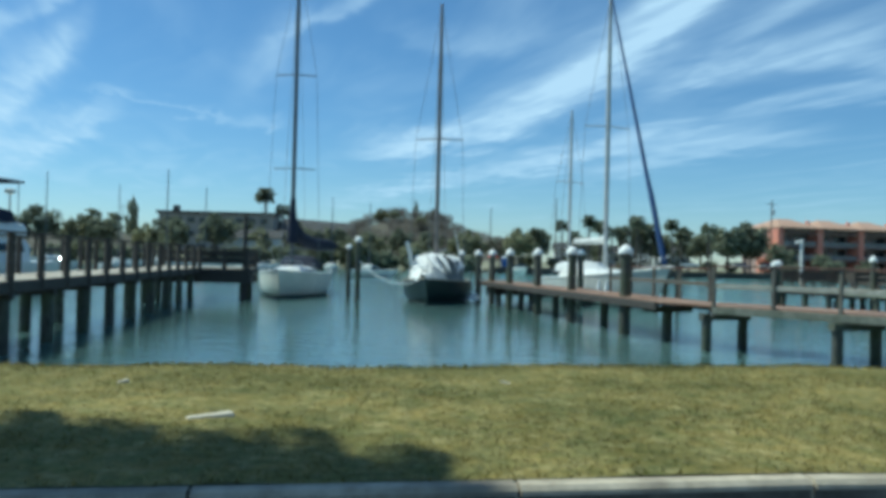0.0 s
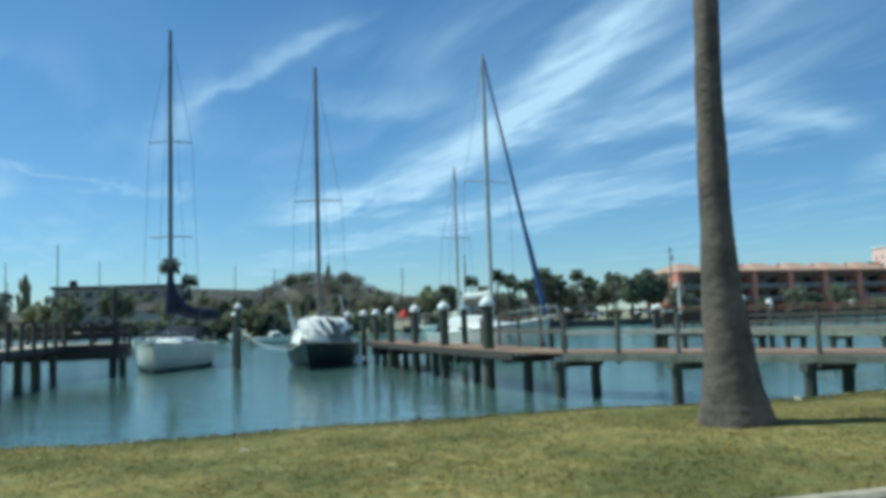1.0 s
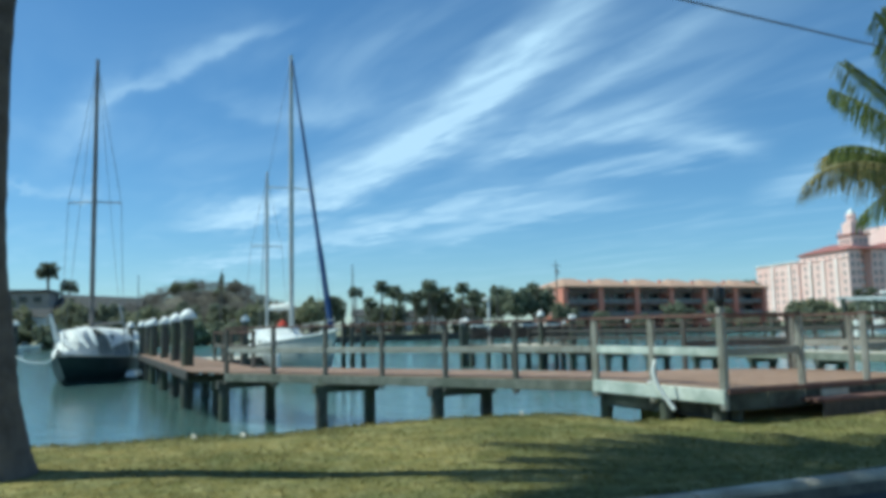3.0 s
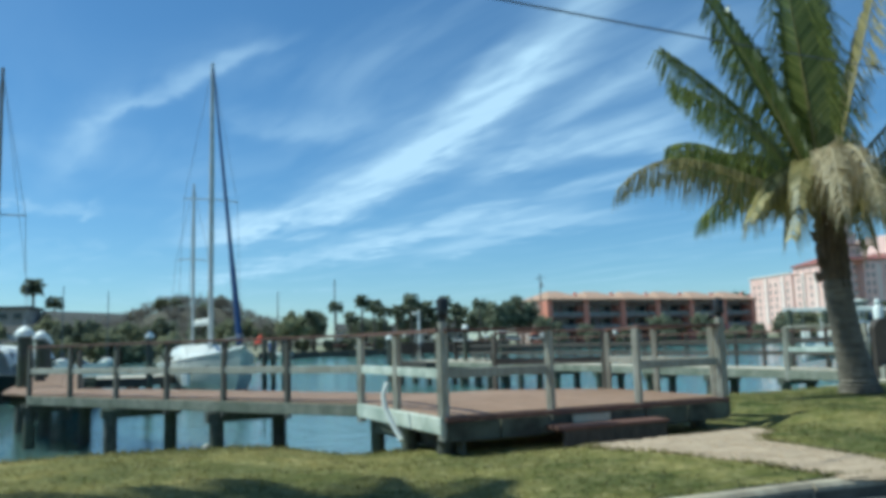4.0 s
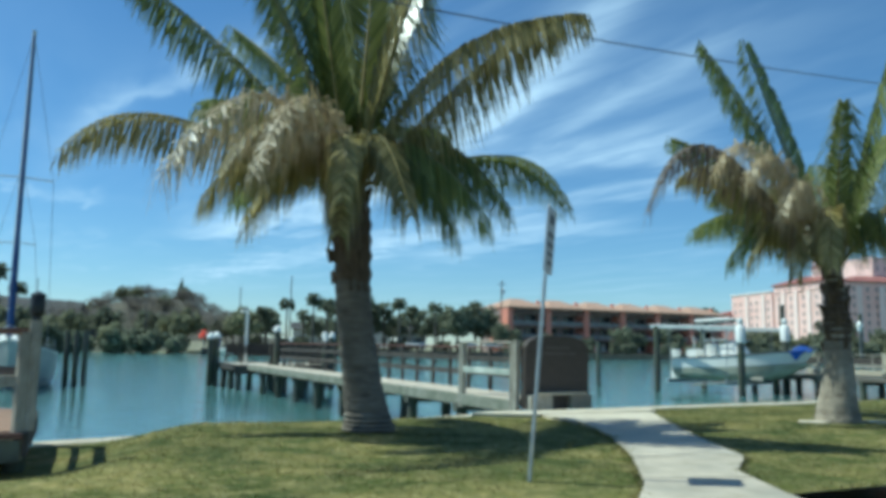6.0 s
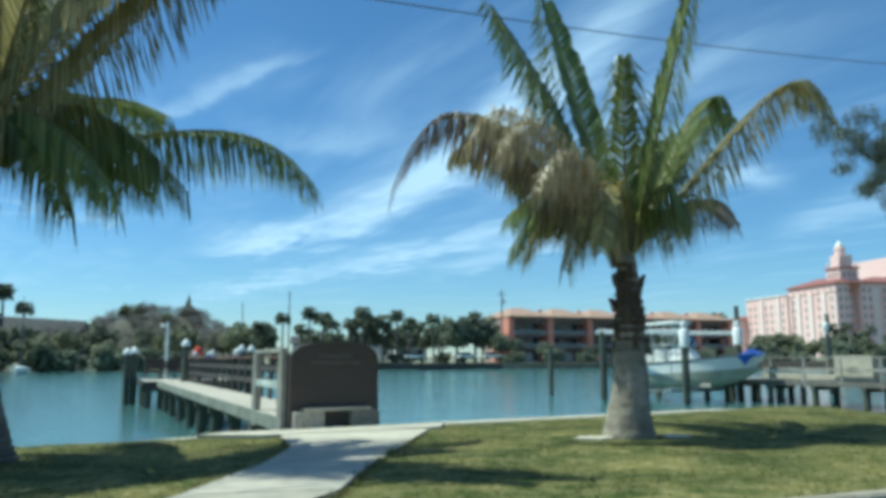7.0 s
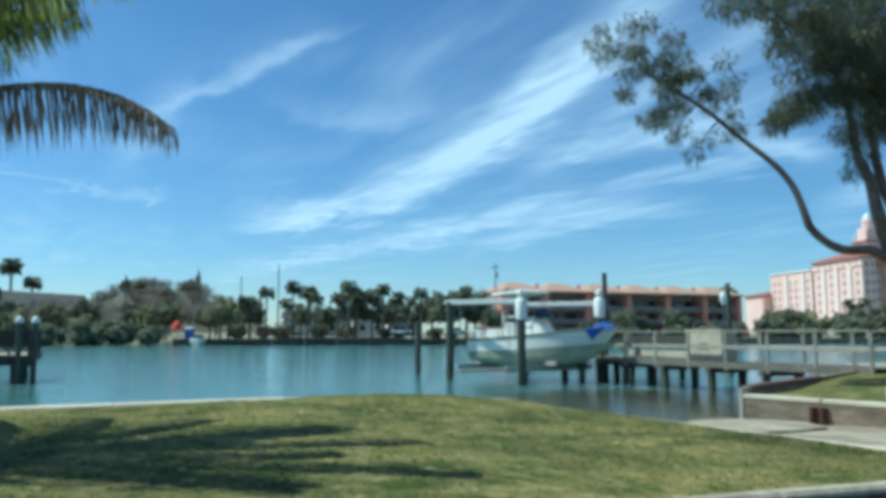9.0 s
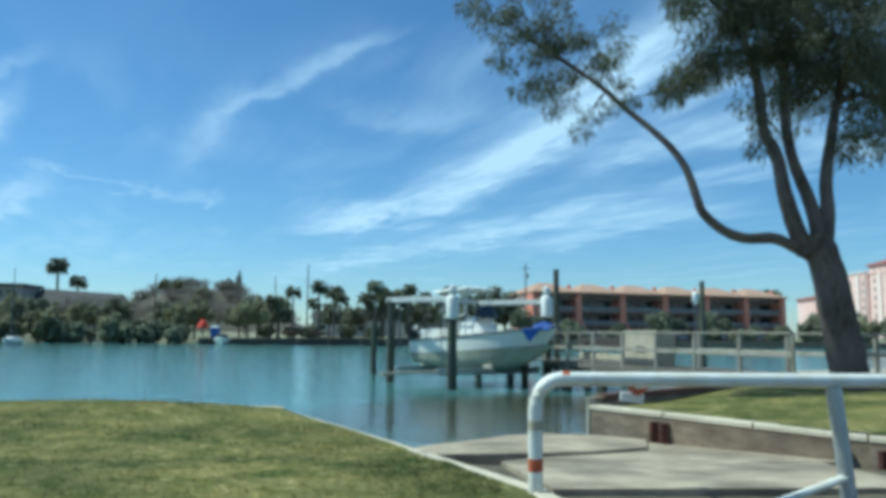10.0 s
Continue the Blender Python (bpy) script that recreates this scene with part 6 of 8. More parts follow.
def trunk_shape(pts, radii, seg=14, rings_per=5, ridge=0.03):
    """A ringed palm trunk through the given points."""
    pts = [Vector(p) for p in pts]
    s = Shape()
    out = []
    n = len(pts)
    for i in range(n - 1):
        for k in range(rings_per):
            t = k / rings_per
            p0, p1, p2, p3 = pts[max(i - 1, 0)], pts[i], pts[i + 1], pts[min(i + 2, n - 1)]
            c = 0.5 * ((2 * p1) + (p2 - p0) * t + (2 * p0 - 5 * p1 + 4 * p2 - p3) * t * t + (3 * p1 - p0 - 3 * p2 + p3) * t ** 3)
            r = radii[i] + (radii[i + 1] - radii[i]) * t
            out.append((c, r * (1 + (ridge if (len(out) % 2) else -ridge))))
    out.append((pts[-1], radii[-1]))
    rings = []
    for c, r in out:
        rings.append([(c.x + r * (1 + 0.10 * noise.noise((math.cos(a) * 1.3, math.sin(a) * 1.3, c.z * 1.4 + c.x)) + 0.05 * noise.noise((math.cos(a) * 3, math.sin(a) * 3, c.z * 5))) * math.cos(a),
                       c.y + r * (1 + 0.10 * noise.noise((math.cos(a) * 1.3, math.sin(a) * 1.3, c.z * 1.4 + c.x + 9)) + 0.05 * noise.noise((math.cos(a) * 3, math.sin(a) * 3, c.z * 5 + 4))) * math.sin(a), c.z)
                      for a in [2 * math.pi * j / seg for j in range(seg)]])
    return s.sweep(rings)


def frond_parts(palm, base, tip, arch, material, leaflets=46, leaf_len=0.62, hang=0.75, rng=None):
    """One feather frond from base to base + tip, bowed upwards by arch: a stem and its leaflets, under the palm."""
    base, tip = Vector(base), Vector(tip)

    def at(s):
        if isinstance(arch, tuple):
            # a straight rise that breaks over near the tip
            rise, k = arch
            return base + Vector((tip.x * s, tip.y * s, rise * s - (rise - tip.z) * s ** k))
        return base + tip * s + Vector((0, 0, 4 * arch * s * (1 - s) * (1.25 - 0.5 * s)))

    d = Vector((tip.x, tip.y, 0)).normalized()
    side = Vector((-d.y, d.x, 0))
    stem = Shape().tube([at(s) for s in np.linspace(0, 1, 12)], [0.045, 0.04, 0.036, 0.032, 0.028, 0.024, 0.02, 0.017, 0.014, 0.011, 0.008, 0.005], 5)
    stout = 1.35 if tip.z > 3.2 else 1.0
    stem_ob = part("frond", stem, PALM_STEM if material is not FROND_DEAD else FROND_DEAD, palm)
    leaf = Shape()
    for i in range(leaflets):
        s = 0.12 + 0.88 * (i + rng.random() * 0.7) / leaflets
        p = at(s)
        tang = (at(min(1, s + 0.02)) - at(s - 0.02)).normalized()
        up = side.cross(tang).normalized()
        if up.z < 0:
            up = -up
        fine = 0.55 if material is FROND_DEAD else 1.0
        ll = leaf_len * (1.28 if tip.z > 3.2 else 1.0) * (0.50 + 1.0 * math.sin(math.pi * min(1, 0.16 + 0.72 * s)) - 0.30 * s) * rng.uniform(0.75, 1.15)
        for sg_ in (-1, 1):
            v0 = (side * sg_ * 0.62 + tang * 0.60 + up * (0.12 if tip.z > 3.2 else -0.10)).normalized()
            if material is FROND_DEAD:
                v0 = (v0 + Vector((rng.gauss(0, 0.3), rng.gauss(0, 0.3), rng.gauss(-0.2, 0.3)))).normalized()
            q = p + v0 * ll * (0.42 if tip.z > 3.2 else 0.30)
            h = hang * rng.uniform(0.6, 1.25)
            v1 = (side * sg_ * 0.26 + tang * 0.32 + Vector((0, 0, -h * (1.0 if tip.z > 3.2 else 1.35)))).normalized()
            if material is FROND_DEAD:
                v1 = (v1 + Vector((rng.gauss(0, 0.22), rng.gauss(0, 0.22), -0.4))).normalized()
            r = q + v1 * ll * (0.66 if tip.z > 3.2 else 0.80)
            w = up.cross(v0).normalized() * 0.020 * stout * fine
            w1 = tang * 0.015 * stout * fine
            leaf.add([p - w * 0.5, p + w * 0.5, q + w, q - w, q + (r - q) * 0.55 + w1, q + (r - q) * 0.55 - w1, r],
                     [(0, 1, 2, 3), (3, 2, 4, 5), (5, 4, 6)])
    part("foliage", leaf, material, stem_ob, kind="stuff")


def palm_crown(palm, top, fronds, leaf_len=0.62, seed=1):
    rng = random.Random(seed)
    for f in fronds:
        tip, arch, material = Vector(f[:3]), f[3], f[4]
        n = int((22 + (tip.length + (arch if not isinstance(arch, tuple) else arch[0] * 0.4)) * 11) * (1.35 if tip.z > 3.2 else 1.6 if material is FROND_DEAD else 1.25))
        out = Vector((tip.x, tip.y, 0))
        off = out.normalized() * 0.1 if out.length > 0.1 else Vector((0, 0, 0))
        frond_parts(palm, Vector(top) + off + Vector((0, 0, rng.uniform(-0.08, 0.12))), tip, arch, material, n, leaf_len, (f[5] if len(f) > 5 else 0.8) * 1.2, rng)


def boots(palm, top, z0, r, n=16, seed=3):
    """Old leaf bases and hanging fibre round the top of the trunk."""
    rng = random.Random(seed)
    for k in range(n):
        a = k * 2.4
        z = z0 + (top[2] - z0) * k / n
        d = Vector((math.cos(a), math.sin(a), 0))
        p = Vector((top[0], top[1], z)) + d * r * 0.7
        part("leaf_base", Shape().tube([p, p + d * 0.05 + Vector((0, 0, 0.15)), p + d * rng.uniform(0.06, 0.13) + Vector((0, 0, rng.uniform(0.16, 0.32)))], [0.075, 0.06, 0.02], 5), BOOT_BARK, palm)


G, Y_, T_, B_ROWN = FROND, FROND_YELLOW, FROND_DEAD, FROND_BROWN
# tall palm by the bank, its crown above the view
p1 = thing("palm_tree", "tall palm with a rough grey-brown trunk flaring at its foot", "palm tree", (6.09, 9.12, 0), group="shore palms")
part("trunk", trunk_shape([(0.02, 0, -0.15), (0.0, 0, 0.05), (-0.03, 0, 0.5), (-0.08, 0, 1.2), (-0.10, 0, 2.2), (-0.09, 0.02, 3.6), (-0.03, 0.03, 5.2), (0.06, 0, 7.6), (0.1, 0, 10.2)],
                          [0.50, 0.43, 0.335, 0.262, 0.192, 0.166, 0.146, 0.136, 0.13], 16, 9, 0.012), PALM_BARK, p1, smooth=True)
palm_crown(p1, (0.1, 0, 10.2), [(l * math.cos(radians(a)), l * math.sin(radians(a)), z, b, G) for a, l, z, b in (
    (10, 2.6, 0.4, 0.9), (50, 2.2, 1.4, 0.6), (95, 2.5, 0.3, 0.9), (135, 2.2, 1.2, 0.6), (170, 2.5, 0.0, 0.9), (215, 2.3, 1.0, 0.7), (255, 2.6, 0.2, 0.9), (300, 2.4, 1.2, 0.6), (335, 2.6, -0.1, 0.9),
    (30, 2.4, -0.8, 0.9), (75, 2.3, -0.6, 0.9), (120, 2.4, -0.9, 0.8), (200, 2.3, -0.8, 0.9), (240, 2.4, -0.5, 0.9), (285, 2.4, -1.0, 0.8), (320, 2.4, -0.7, 0.9), (355, 2.4, -1.1, 0.8), (0, 1.6, 2.2, 0.3), (180, 1.5, 2.2, 0.3), (270, 1.5, 2.0, 0.3), (22, 2.3, 0.1, 0.7), (62, 2.4, 0.4, 0.7), (108, 2.3, 0.2, 0.7), (150, 2.4, 0.3, 0.7), (188, 2.3, 0.4, 0.7), (228, 2.4, 0.1, 0.7), (270, 2.4, 0.3, 0.7), (312, 2.3, 0.2, 0.7), (345, 2.4, 0.4, 0.7), (90, 1.5, 1.6, 0.4))], 0.75, 5)
# unseen palm known by its shade, plus three copies added to deepen it
for x, y, rz in ((-8.5, 5.2, 70), (-9.3, 5.1, 15), (-9.9, 5.5, 200), (-9.0, 4.8, 120)):
    copy_thing(p1, pose(x, y, 0, 0, 0, rz))

# coconut palm by the landing
p2 = thing("palm_tree", "coconut palm with yellowing fronds and one dry hanging frond", "palm tree", (24.1, 15.65, 0), group="shore palms")
part("trunk", trunk_shape([(0.03, 0, -0.15), (0.0, 0, 0.05), (-0.04, 0, 0.3), (-0.14, 0, 0.8), (-0.24, 0, 1.4), (-0.31, 0, 2.1), (-0.36, 0, 2.9), (-0.40, 0, 3.6)],
                          [0.44, 0.40, 0.34, 0.29, 0.27, 0.26, 0.25, 0.20], 16, 7, 0.03), SHADY_BARK, p2, smooth=True)
part("fibre_sheath", trunk_shape([(-0.30, 0, 2.0), (-0.34, 0, 2.6), (-0.38, 0, 3.2), (-0.40, 0, 3.7)], [0.24, 0.30, 0.29, 0.22], 14, 5, 0.06), BOOT_BARK, p2, "dark fibrous leaf bases", smooth=True)
boots(p2, (-0.40, 0, 3.9), 2.1, 0.32, 18, 4)
palm_crown(p2, (-0.40, 0, 3.70), [
    (-4.15, 0.3, 0.35, (1.65, 5), Y_, 1.1), (-1.6, 3.0, 1.7, (2.7, 4), Y_, 1.0), (-2.4, 1.5, 1.6, (2.4, 4), G, 1.0), (-3.3, -0.2, 3.05, 0.30, G), (-1.9, 0.3, 4.3, 0.25, G), (-0.8, -0.5, 4.7, 0.15, G), (0.3, 0.4, 4.9, 0.1, G), (1.2, -0.4, 4.6, 0.2, Y_, 0.8),
    (2.6, -1.5, 2.3, 0.70, Y_, 1.0), (3.2, -1.2, 2.5, (3.3, 5), Y_, 1.0), (4.2, 2.3, 0.3, (1.9, 4.5), G, 1.5), (-2.0, -0.6, -0.5, 0.8, Y_, 1.3), (1.9, -0.8, -0.6, 0.75, G, 1.2),
    (-2.1, -3.2, -0.6, (2.7, 2.6), T_, 1.8), (-1.2, -2.9, -0.7, (2.7, 2.4), T_, 1.8), (-1.7, -1.6, -0.4, (2.6, 2.2), Y_, 1.5), (-0.2, -1.9, -0.6, (2.4, 2.2), Y_, 1.6), (0.7, -1.5, -0.8, 0.85, Y_, 1.5), (-0.2, -1.3, -0.9, 0.8, Y_, 1.5), (-1.4, -0.9, -0.8, 0.8, Y_, 1.4), (1.4, -0.9, -0.9, 0.75, G, 1.3),
    (0.5, 2.6, 1.8, 0.5, G), (-1.5, 2.4, 1.3, 0.6, G), (1.8, 2.2, 1.4, 0.6, G), (-1.8, 1.6, 0.0, 0.8, G, 1.2), (1.8, 1.7, 0.1, 0.8, G, 1.2), (-0.9, 1.4, 4.0, 0.4, G), (1.1, 1.6, 4.0, 0.4, G), (-2.0, 1.9, 3.1, 0.4, G), (2.5, 0.3, -0.2, 0.9, G, 1.3)], 0.80, 11)

# coconut palm further along
p3 = thing("palm_tree", "coconut palm with a pale bulging trunk and brown hanging fronds", "palm tree", (32.9, 17.08, 0), group="shore palms")
part("trunk", trunk_shape([(0.0, 0, -0.15), (0.0, 0, 0.05), (0.0, 0, 0.25), (0.02, 0, 0.6), (0.05, 0, 1.2), (0.06, 0, 1.8), (0.06, 0, 2.3), (0.03, 0, 2.9)],
                          [0.46, 0.415, 0.365, 0.312, 0.25, 0.215, 0.185, 0.15], 16, 9, 0.007), COCO_BARK, p3, smooth=True)
part("fibre_sheath", trunk_shape([(0.05, 0, 1.15), (0.06, 0, 1.6), (0.07, 0, 1.95), (0.05, 0, 2.3), (0.03, 0, 2.75)], [0.22, 0.232, 0.235, 0.20, 0.15], 14, 6, 0.085), BOOT_BARK, p3, "dark fibrous leaf bases", smooth=True)
boots(p3, (0.04, 0, 2.75), 1.2, 0.25, 18, 6)
part("edging_slab", Shape().prism([(-0.98, -0.22), (-0.62, -0.40), (-0.38, -0.28), (-0.42, 0.02), (-0.78, 0.06)], -0.05, 0.035), SEAWALL, p3, "pale flat slab at the foot")
part("edging_slab", Shape().prism([(0.50, -0.16), (0.82, -0.20), (1.0, -0.06), (0.84, 0.10), (0.5, 0.06)], -0.05, 0.03), SEAWALL, p3)
palm_crown(p3, (0.03, 0, 2.75), [
    (-3.7, -0.1, 1.0, (4.0, 5), B_ROWN, 0.9), (-2.6, 0.8, 1.9, (3.4, 4), Y_, 1.0), (-1.8, 1.2, 4.7, 0.3, G), (-0.75, 1.3, 5.0, 0.2, G), (-0.2, -0.7, 3.0, 0.25, G, 0.6),
    (0.9, -0.7, 4.4, 0.2, G), (3.65, -0.3, 2.0, (4.3, 7), Y_, 1.0), (3.33, 2.6, 1.1, (2.9, 3), B_ROWN, 1.5), (2.1, 0.6, 2.9, (4.2, 5), G, 1.1), (2.0, 2.2, 2.8, 0.5, G), (0.8, 3.2, 2.4, 0.5, G),
    (-2.2, -0.9, 1.5, (4.2, 3.2), T_, 1.4), (-1.7, -1.1, 0.9, (4.0, 2.6), T_, 1.5), (-2.6, -0.5, 1.6, (3.9, 4.2), T_, 0.9), (-1.5, 0.3, 0.1, 1.2, Y_, 1.3), (-1.1, -0.5, -0.2, 1.1, Y_, 1.3), (-1.6, 0.8, 0.2, 1.0, G, 1.2), (-0.7, -0.9, 0.0, 1.1, Y_, 1.4),
    (-1.2, 2.0, 1.8, 0.8, G), (1.5, 1.2, 2.3, 0.5, G, 1.2), (0.8, -0.4, 0.7, 0.7, G, 1.3),
    (0.2, 3.3, 1.2, 0.9, G), (-1.1, 3.1, 1.2, 0.8, G), (1.9, 3.0, 2.9, 0.6, G), (2.9, 1.7, 2.9, (4.4, 4), G), (-1.9, 2.4, 3.1, 0.5, G)], 0.74, 12)

# ---- the old tree beyond the ramp ----
ca = thing("casuarina_tree", "old feathery-leaved tree with forked dark limbs beyond the ramp", "tree", (54.0, 28.2, -0.1), world_made=True)


def limb(pts, r0, r1, name="limb", seg=10):
    pts = [Vector(p) for p in pts]
    out, n = [], len(pts)
    for i in range(n - 1):
        for k in range(4):
            t = k / 4
            a, b, c, d = pts[max(i - 1, 0)], pts[i], pts[i + 1], pts[min(i + 2, n - 1)]
            out.append(0.5 * ((2 * b) + (c - a) * t + (2 * a - 5 * b + 4 * c - d) * t * t + (3 * b - a - 3 * c + d) * t ** 3))
    out.append(pts[-1])
    m = len(out)
    part(name, Shape().tube(out, [(r0 + (r1 - r0) * (i / (m - 1)) ** 0.8) * (1 + 0.08 * noise.noise((i * 0.9, r0 * 9, 2))) for i in range(m)], seg), BARK, ca, smooth=True)
    return out


def needle_clump(shape, c, r, n, rng, blade=0.34, flat=0.8):
    """Hanging feathery twigs round a point."""
    for _ in range(n):
        d = Vector((rng.gauss(0, 1), rng.gauss(0, 1), rng.gauss(0, flat)))
        d = d.normalized() * r * rng.random() ** 0.45
        p = c + d
        v = (d.normalized() * 0.55 + Vector((rng.uniform(-0.5, 0.5), rng.uniform(-0.5, 0.5), rng.uniform(-1.1, 0.25)))).normalized() * blade * rng.uniform(0.6, 1.3)
        w = v.cross(Vector((rng.uniform(-1, 1), rng.uniform(-1, 1), rng.uniform(-1, 1)))).normalized() * blade * 0.075
        m = p + v * 0.55
        shape.add([p - w * 0.6, p + w * 0.6, m + w, p + v + Vector((0, 0, -0.06)), m - w], [(0, 1, 2, 3, 4)])


rng = random.Random(21)
limb([(54.1, 28.2, -0.5), (53.97, 28.2, 0.5), (53.79, 28.2, 1.55), (53.65, 28.25, 2.55), (53.38, 28.3, 3.45)], 0.46, 0.34, "trunk", 14)
low = limb([(53.35, 28.3, 2.9), (52.95, 28.3, 3.12), (52.44, 28.3, 3.34), (51.78, 28.3, 3.33), (51.26, 28.3, 3.51), (50.81, 28.3, 3.9), (50.67, 28.3, 4.26), (50.48, 28.4, 4.94), (50.2, 28.5, 5.43), (49.9, 28.6, 5.79), (49.6, 28.8, 6.15), (49.2, 29.0, 6.58), (48.7, 29.3, 7.2), (47.9, 29.6, 7.9), (47.1, 30.0, 8.6)], 0.15, 0.05)
left = limb([(53.2, 28.3, 3.0), (52.95, 28.3, 3.6), (52.72, 28.3, 4.43), (52.64, 28.4, 5.25), (52.39, 28.5, 5.94), (52.32, 28.6, 7.07), (52.16, 28.8, 8.13), (51.87, 29.0, 9.35), (51.6, 29.3, 10.97)], 0.23, 0.06)
mid = limb([(53.5, 28.3, 3.2), (53.45, 28.35, 3.8), (53.3, 28.4, 4.4), (53.04, 28.5, 5.28), (53.0, 28.7, 6.42), (53.2, 29.0, 7.94), (53.5, 29.3, 9.53), (53.8, 29.6, 11.8)], 0.20, 0.07)
right = limb([(53.6, 28.3, 3.0), (53.72, 28.3, 3.9), (53.77, 28.4, 4.73), (53.98, 28.5, 5.7), (54.3, 28.7, 6.73), (54.9, 29.0, 8.26), (55.5, 29.4, 10.2)], 0.20, 0.07)
far_r = limb([(54.3, 28.7, 6.7), (55.1, 29.0, 7.0), (56.4, 29.6, 6.9), (57.8, 30.2, 6.6)], 0.10, 0.04)
hang = limb([(52.2, 28.75, 7.9), (51.6, 28.7, 7.9), (50.9, 28.6, 7.65), (50.4, 28.6, 7.3)], 0.06, 0.02)
high = limb([(52.1, 28.85, 8.5), (51.2, 28.7, 9.3), (50.2, 28.5, 9.9), (49.2, 28.4, 10.6)], 0.07, 0.02)
leaves = Shape()
for k in range(46):
    p = high[min(len(high) - 1, int(rng.random() * len(high)))]
    c = p + Vector((rng.gauss(0, 0.55), rng.gauss(0, 0.6), rng.gauss(0.15, 0.5)))
    if c.z > 8.6 + 0.35 * (51.5 - c.x):
        needle_clump(leaves, c, rng.uniform(0.28, 0.45), 120, rng, 0.18)
for k in range(60):
    # the outlying crown at the end of the low limb
    d = Vector((rng.gauss(0, 1), rng.gauss(0, 1), rng.gauss(0, 1))).normalized() * rng.random() ** 0.4
    run, off = 3.1 * d.x, 1.35 * d.z * (1.1 - 0.35 * d.x)
    c = Vector((47.4 - 0.74 * run + 0.67 * off, 29.4 + 1.2 * d.y, 8.3 + 0.67 * run + 0.74 * off))
    needle_clump(leaves, c, rng.uniform(0.22, 0.38), 120, rng, 0.15)
    if k % 2 == 0:
        p = min(low[30:], key=lambda q: (q - c).length)
        part("twig", Shape().tube([p, p.lerp(c, 0.5) + Vector((0, 0, 0.12)), c], [0.022, 0.014, 0.006], 4), BARK, ca)
crown_pts = []
for line_, lo in ((left, 0.72), (mid, 0.66), (right, 0.68), (far_r, 0.5)):
    for t in np.linspace(lo, 1.0, 20):
        crown_pts.append(line_[min(len(line_) - 1, int(t * (len(line_) - 1)))])
for p in crown_pts:
    for k in range(4):
        o = Vector((rng.gauss(0.15, 0.65), rng.gauss(0, 0.8), rng.gauss(0.3, 0.6)))
        needle_clump(leaves, p + o, rng.uniform(0.3, 0.55), 110, rng, 0.19)
        if k == 0:
            part("twig", Shape().tube([p, p + o * 0.6, p + o], [0.03, 0.018, 0.006], 4), BARK, ca)
for p in hang[3:]:
    for k in range(2):
        needle_clump(leaves, p + Vector((rng.gauss(0, 0.22), rng.gauss(0, 0.3), rng.gauss(-0.1, 0.2))), 0.36, 120, rng, 0.17)
for c in ((50.1, 28.6, 6.8), (50.3, 28.6, 7.05), (51.2, 28.6, 7.2), (52.3, 28.5, 6.2), (52.45, 28.5, 5.8), (52.3, 28.5, 5.5), (54.4, 28.5, 5.7), (54.6, 28.5, 5.95), (54.3, 28.5, 5.4), (52.0, 28.6, 6.6), (53.1, 28.8, 6.9), (53.7, 28.8, 7.1), (55.0, 28.8, 6.7)):
    needle_clump(leaves, Vector(c), 0.36, 130, rng, 0.17)
for _ in range(34):
    needle_clump(leaves, Vector((rng.uniform(52.4, 60.5), rng.uniform(28.0, 32.5), rng.uniform(8.0, 13.0))), rng.uniform(0.4, 0.8), 150, rng, 0.2)
part("crown", leaves, NEEDLES, ca, "hanging grey-green needle foliage", kind="stuff")

# ---- far shore ----
FAR_EDGE = [(-300, 96), (-140, 112), (-70, 138), (-40, 152), (0, 158), (30, 160), (62, 162), (140, 172), (300, 190), (700, 240)]
far_land = Shape()
sheet(far_land, [-300 + 10 * i for i in range(101)], lambda x: along(FAR_EDGE, x), lambda x: along(FAR_EDGE, x) + 900, 14,
      lambda x, y, t: -1.4 if t == 0 else (0.1 + 1.2 * smooth_step(0, 0.05, t) + 0.3 * noise.noise((x * 0.05, y * 0.05, 0))))
setting("far_ground", far_land, FAR_GRASS, "low grassy bank across the water", "ground", True)
fw = thing("far_seawall", "dark weathered seawall along the far bank", "seawall", (60, 161, -1), world_made=True)
fw["kind"] = "structure"
for xa in range(4, 200, 6):
    part("wall_panel", Shape().beam((xa, along(FAR_EDGE, xa) - 0.3, -0.55), (xa + 5.9, along(FAR_EDGE, xa + 5.9) - 0.3, -0.55), 0.5, 1.5, 0.05), DARK_WOOD if xa < 60 else WALL_FACE, fw)


def leafy(shape, c, rx, ry, rz, clumps, per, size, rng, low=-0.6):
    """A crown of leaf clumps with an uneven outline and gaps."""
    for _ in range(clumps):
        d = Vector((rng.gauss(0, 1), rng.gauss(0, 1), rng.gauss(0, 1))).normalized() * rng.uniform(0.45, 1.0)
        if d.z < low:
            d.z = low * rng.random()
        cc = Vector(c) + Vector((d.x * rx, d.y * ry, d.z * rz))
        r = rng.uniform(0.16, 0.34) * (rx + rz) / 2
        for _ in range(per):
            e = Vector((rng.gauss(0, 1), rng.gauss(0, 1), rng.gauss(0, 0.85))).normalized() * r * rng.uniform(0.55, 1.05)
            p = cc + e
            nrm = (e.normalized() + Vector((rng.uniform(-0.8, 0.8), rng.uniform(-0.8, 0.8), rng.uniform(-0.3, 0.9)))).normalized()
            a = nrm.cross(Vector((0.3, 0.8, 0.4))).normalized()
            b = nrm.cross(a)
            s = size * rng.uniform(0.6, 1.3)
            shape.add([p - a * s, p - b * s * 0.6, p + a * s, p + b * s * 0.6], [(0, 1, 2, 3)])


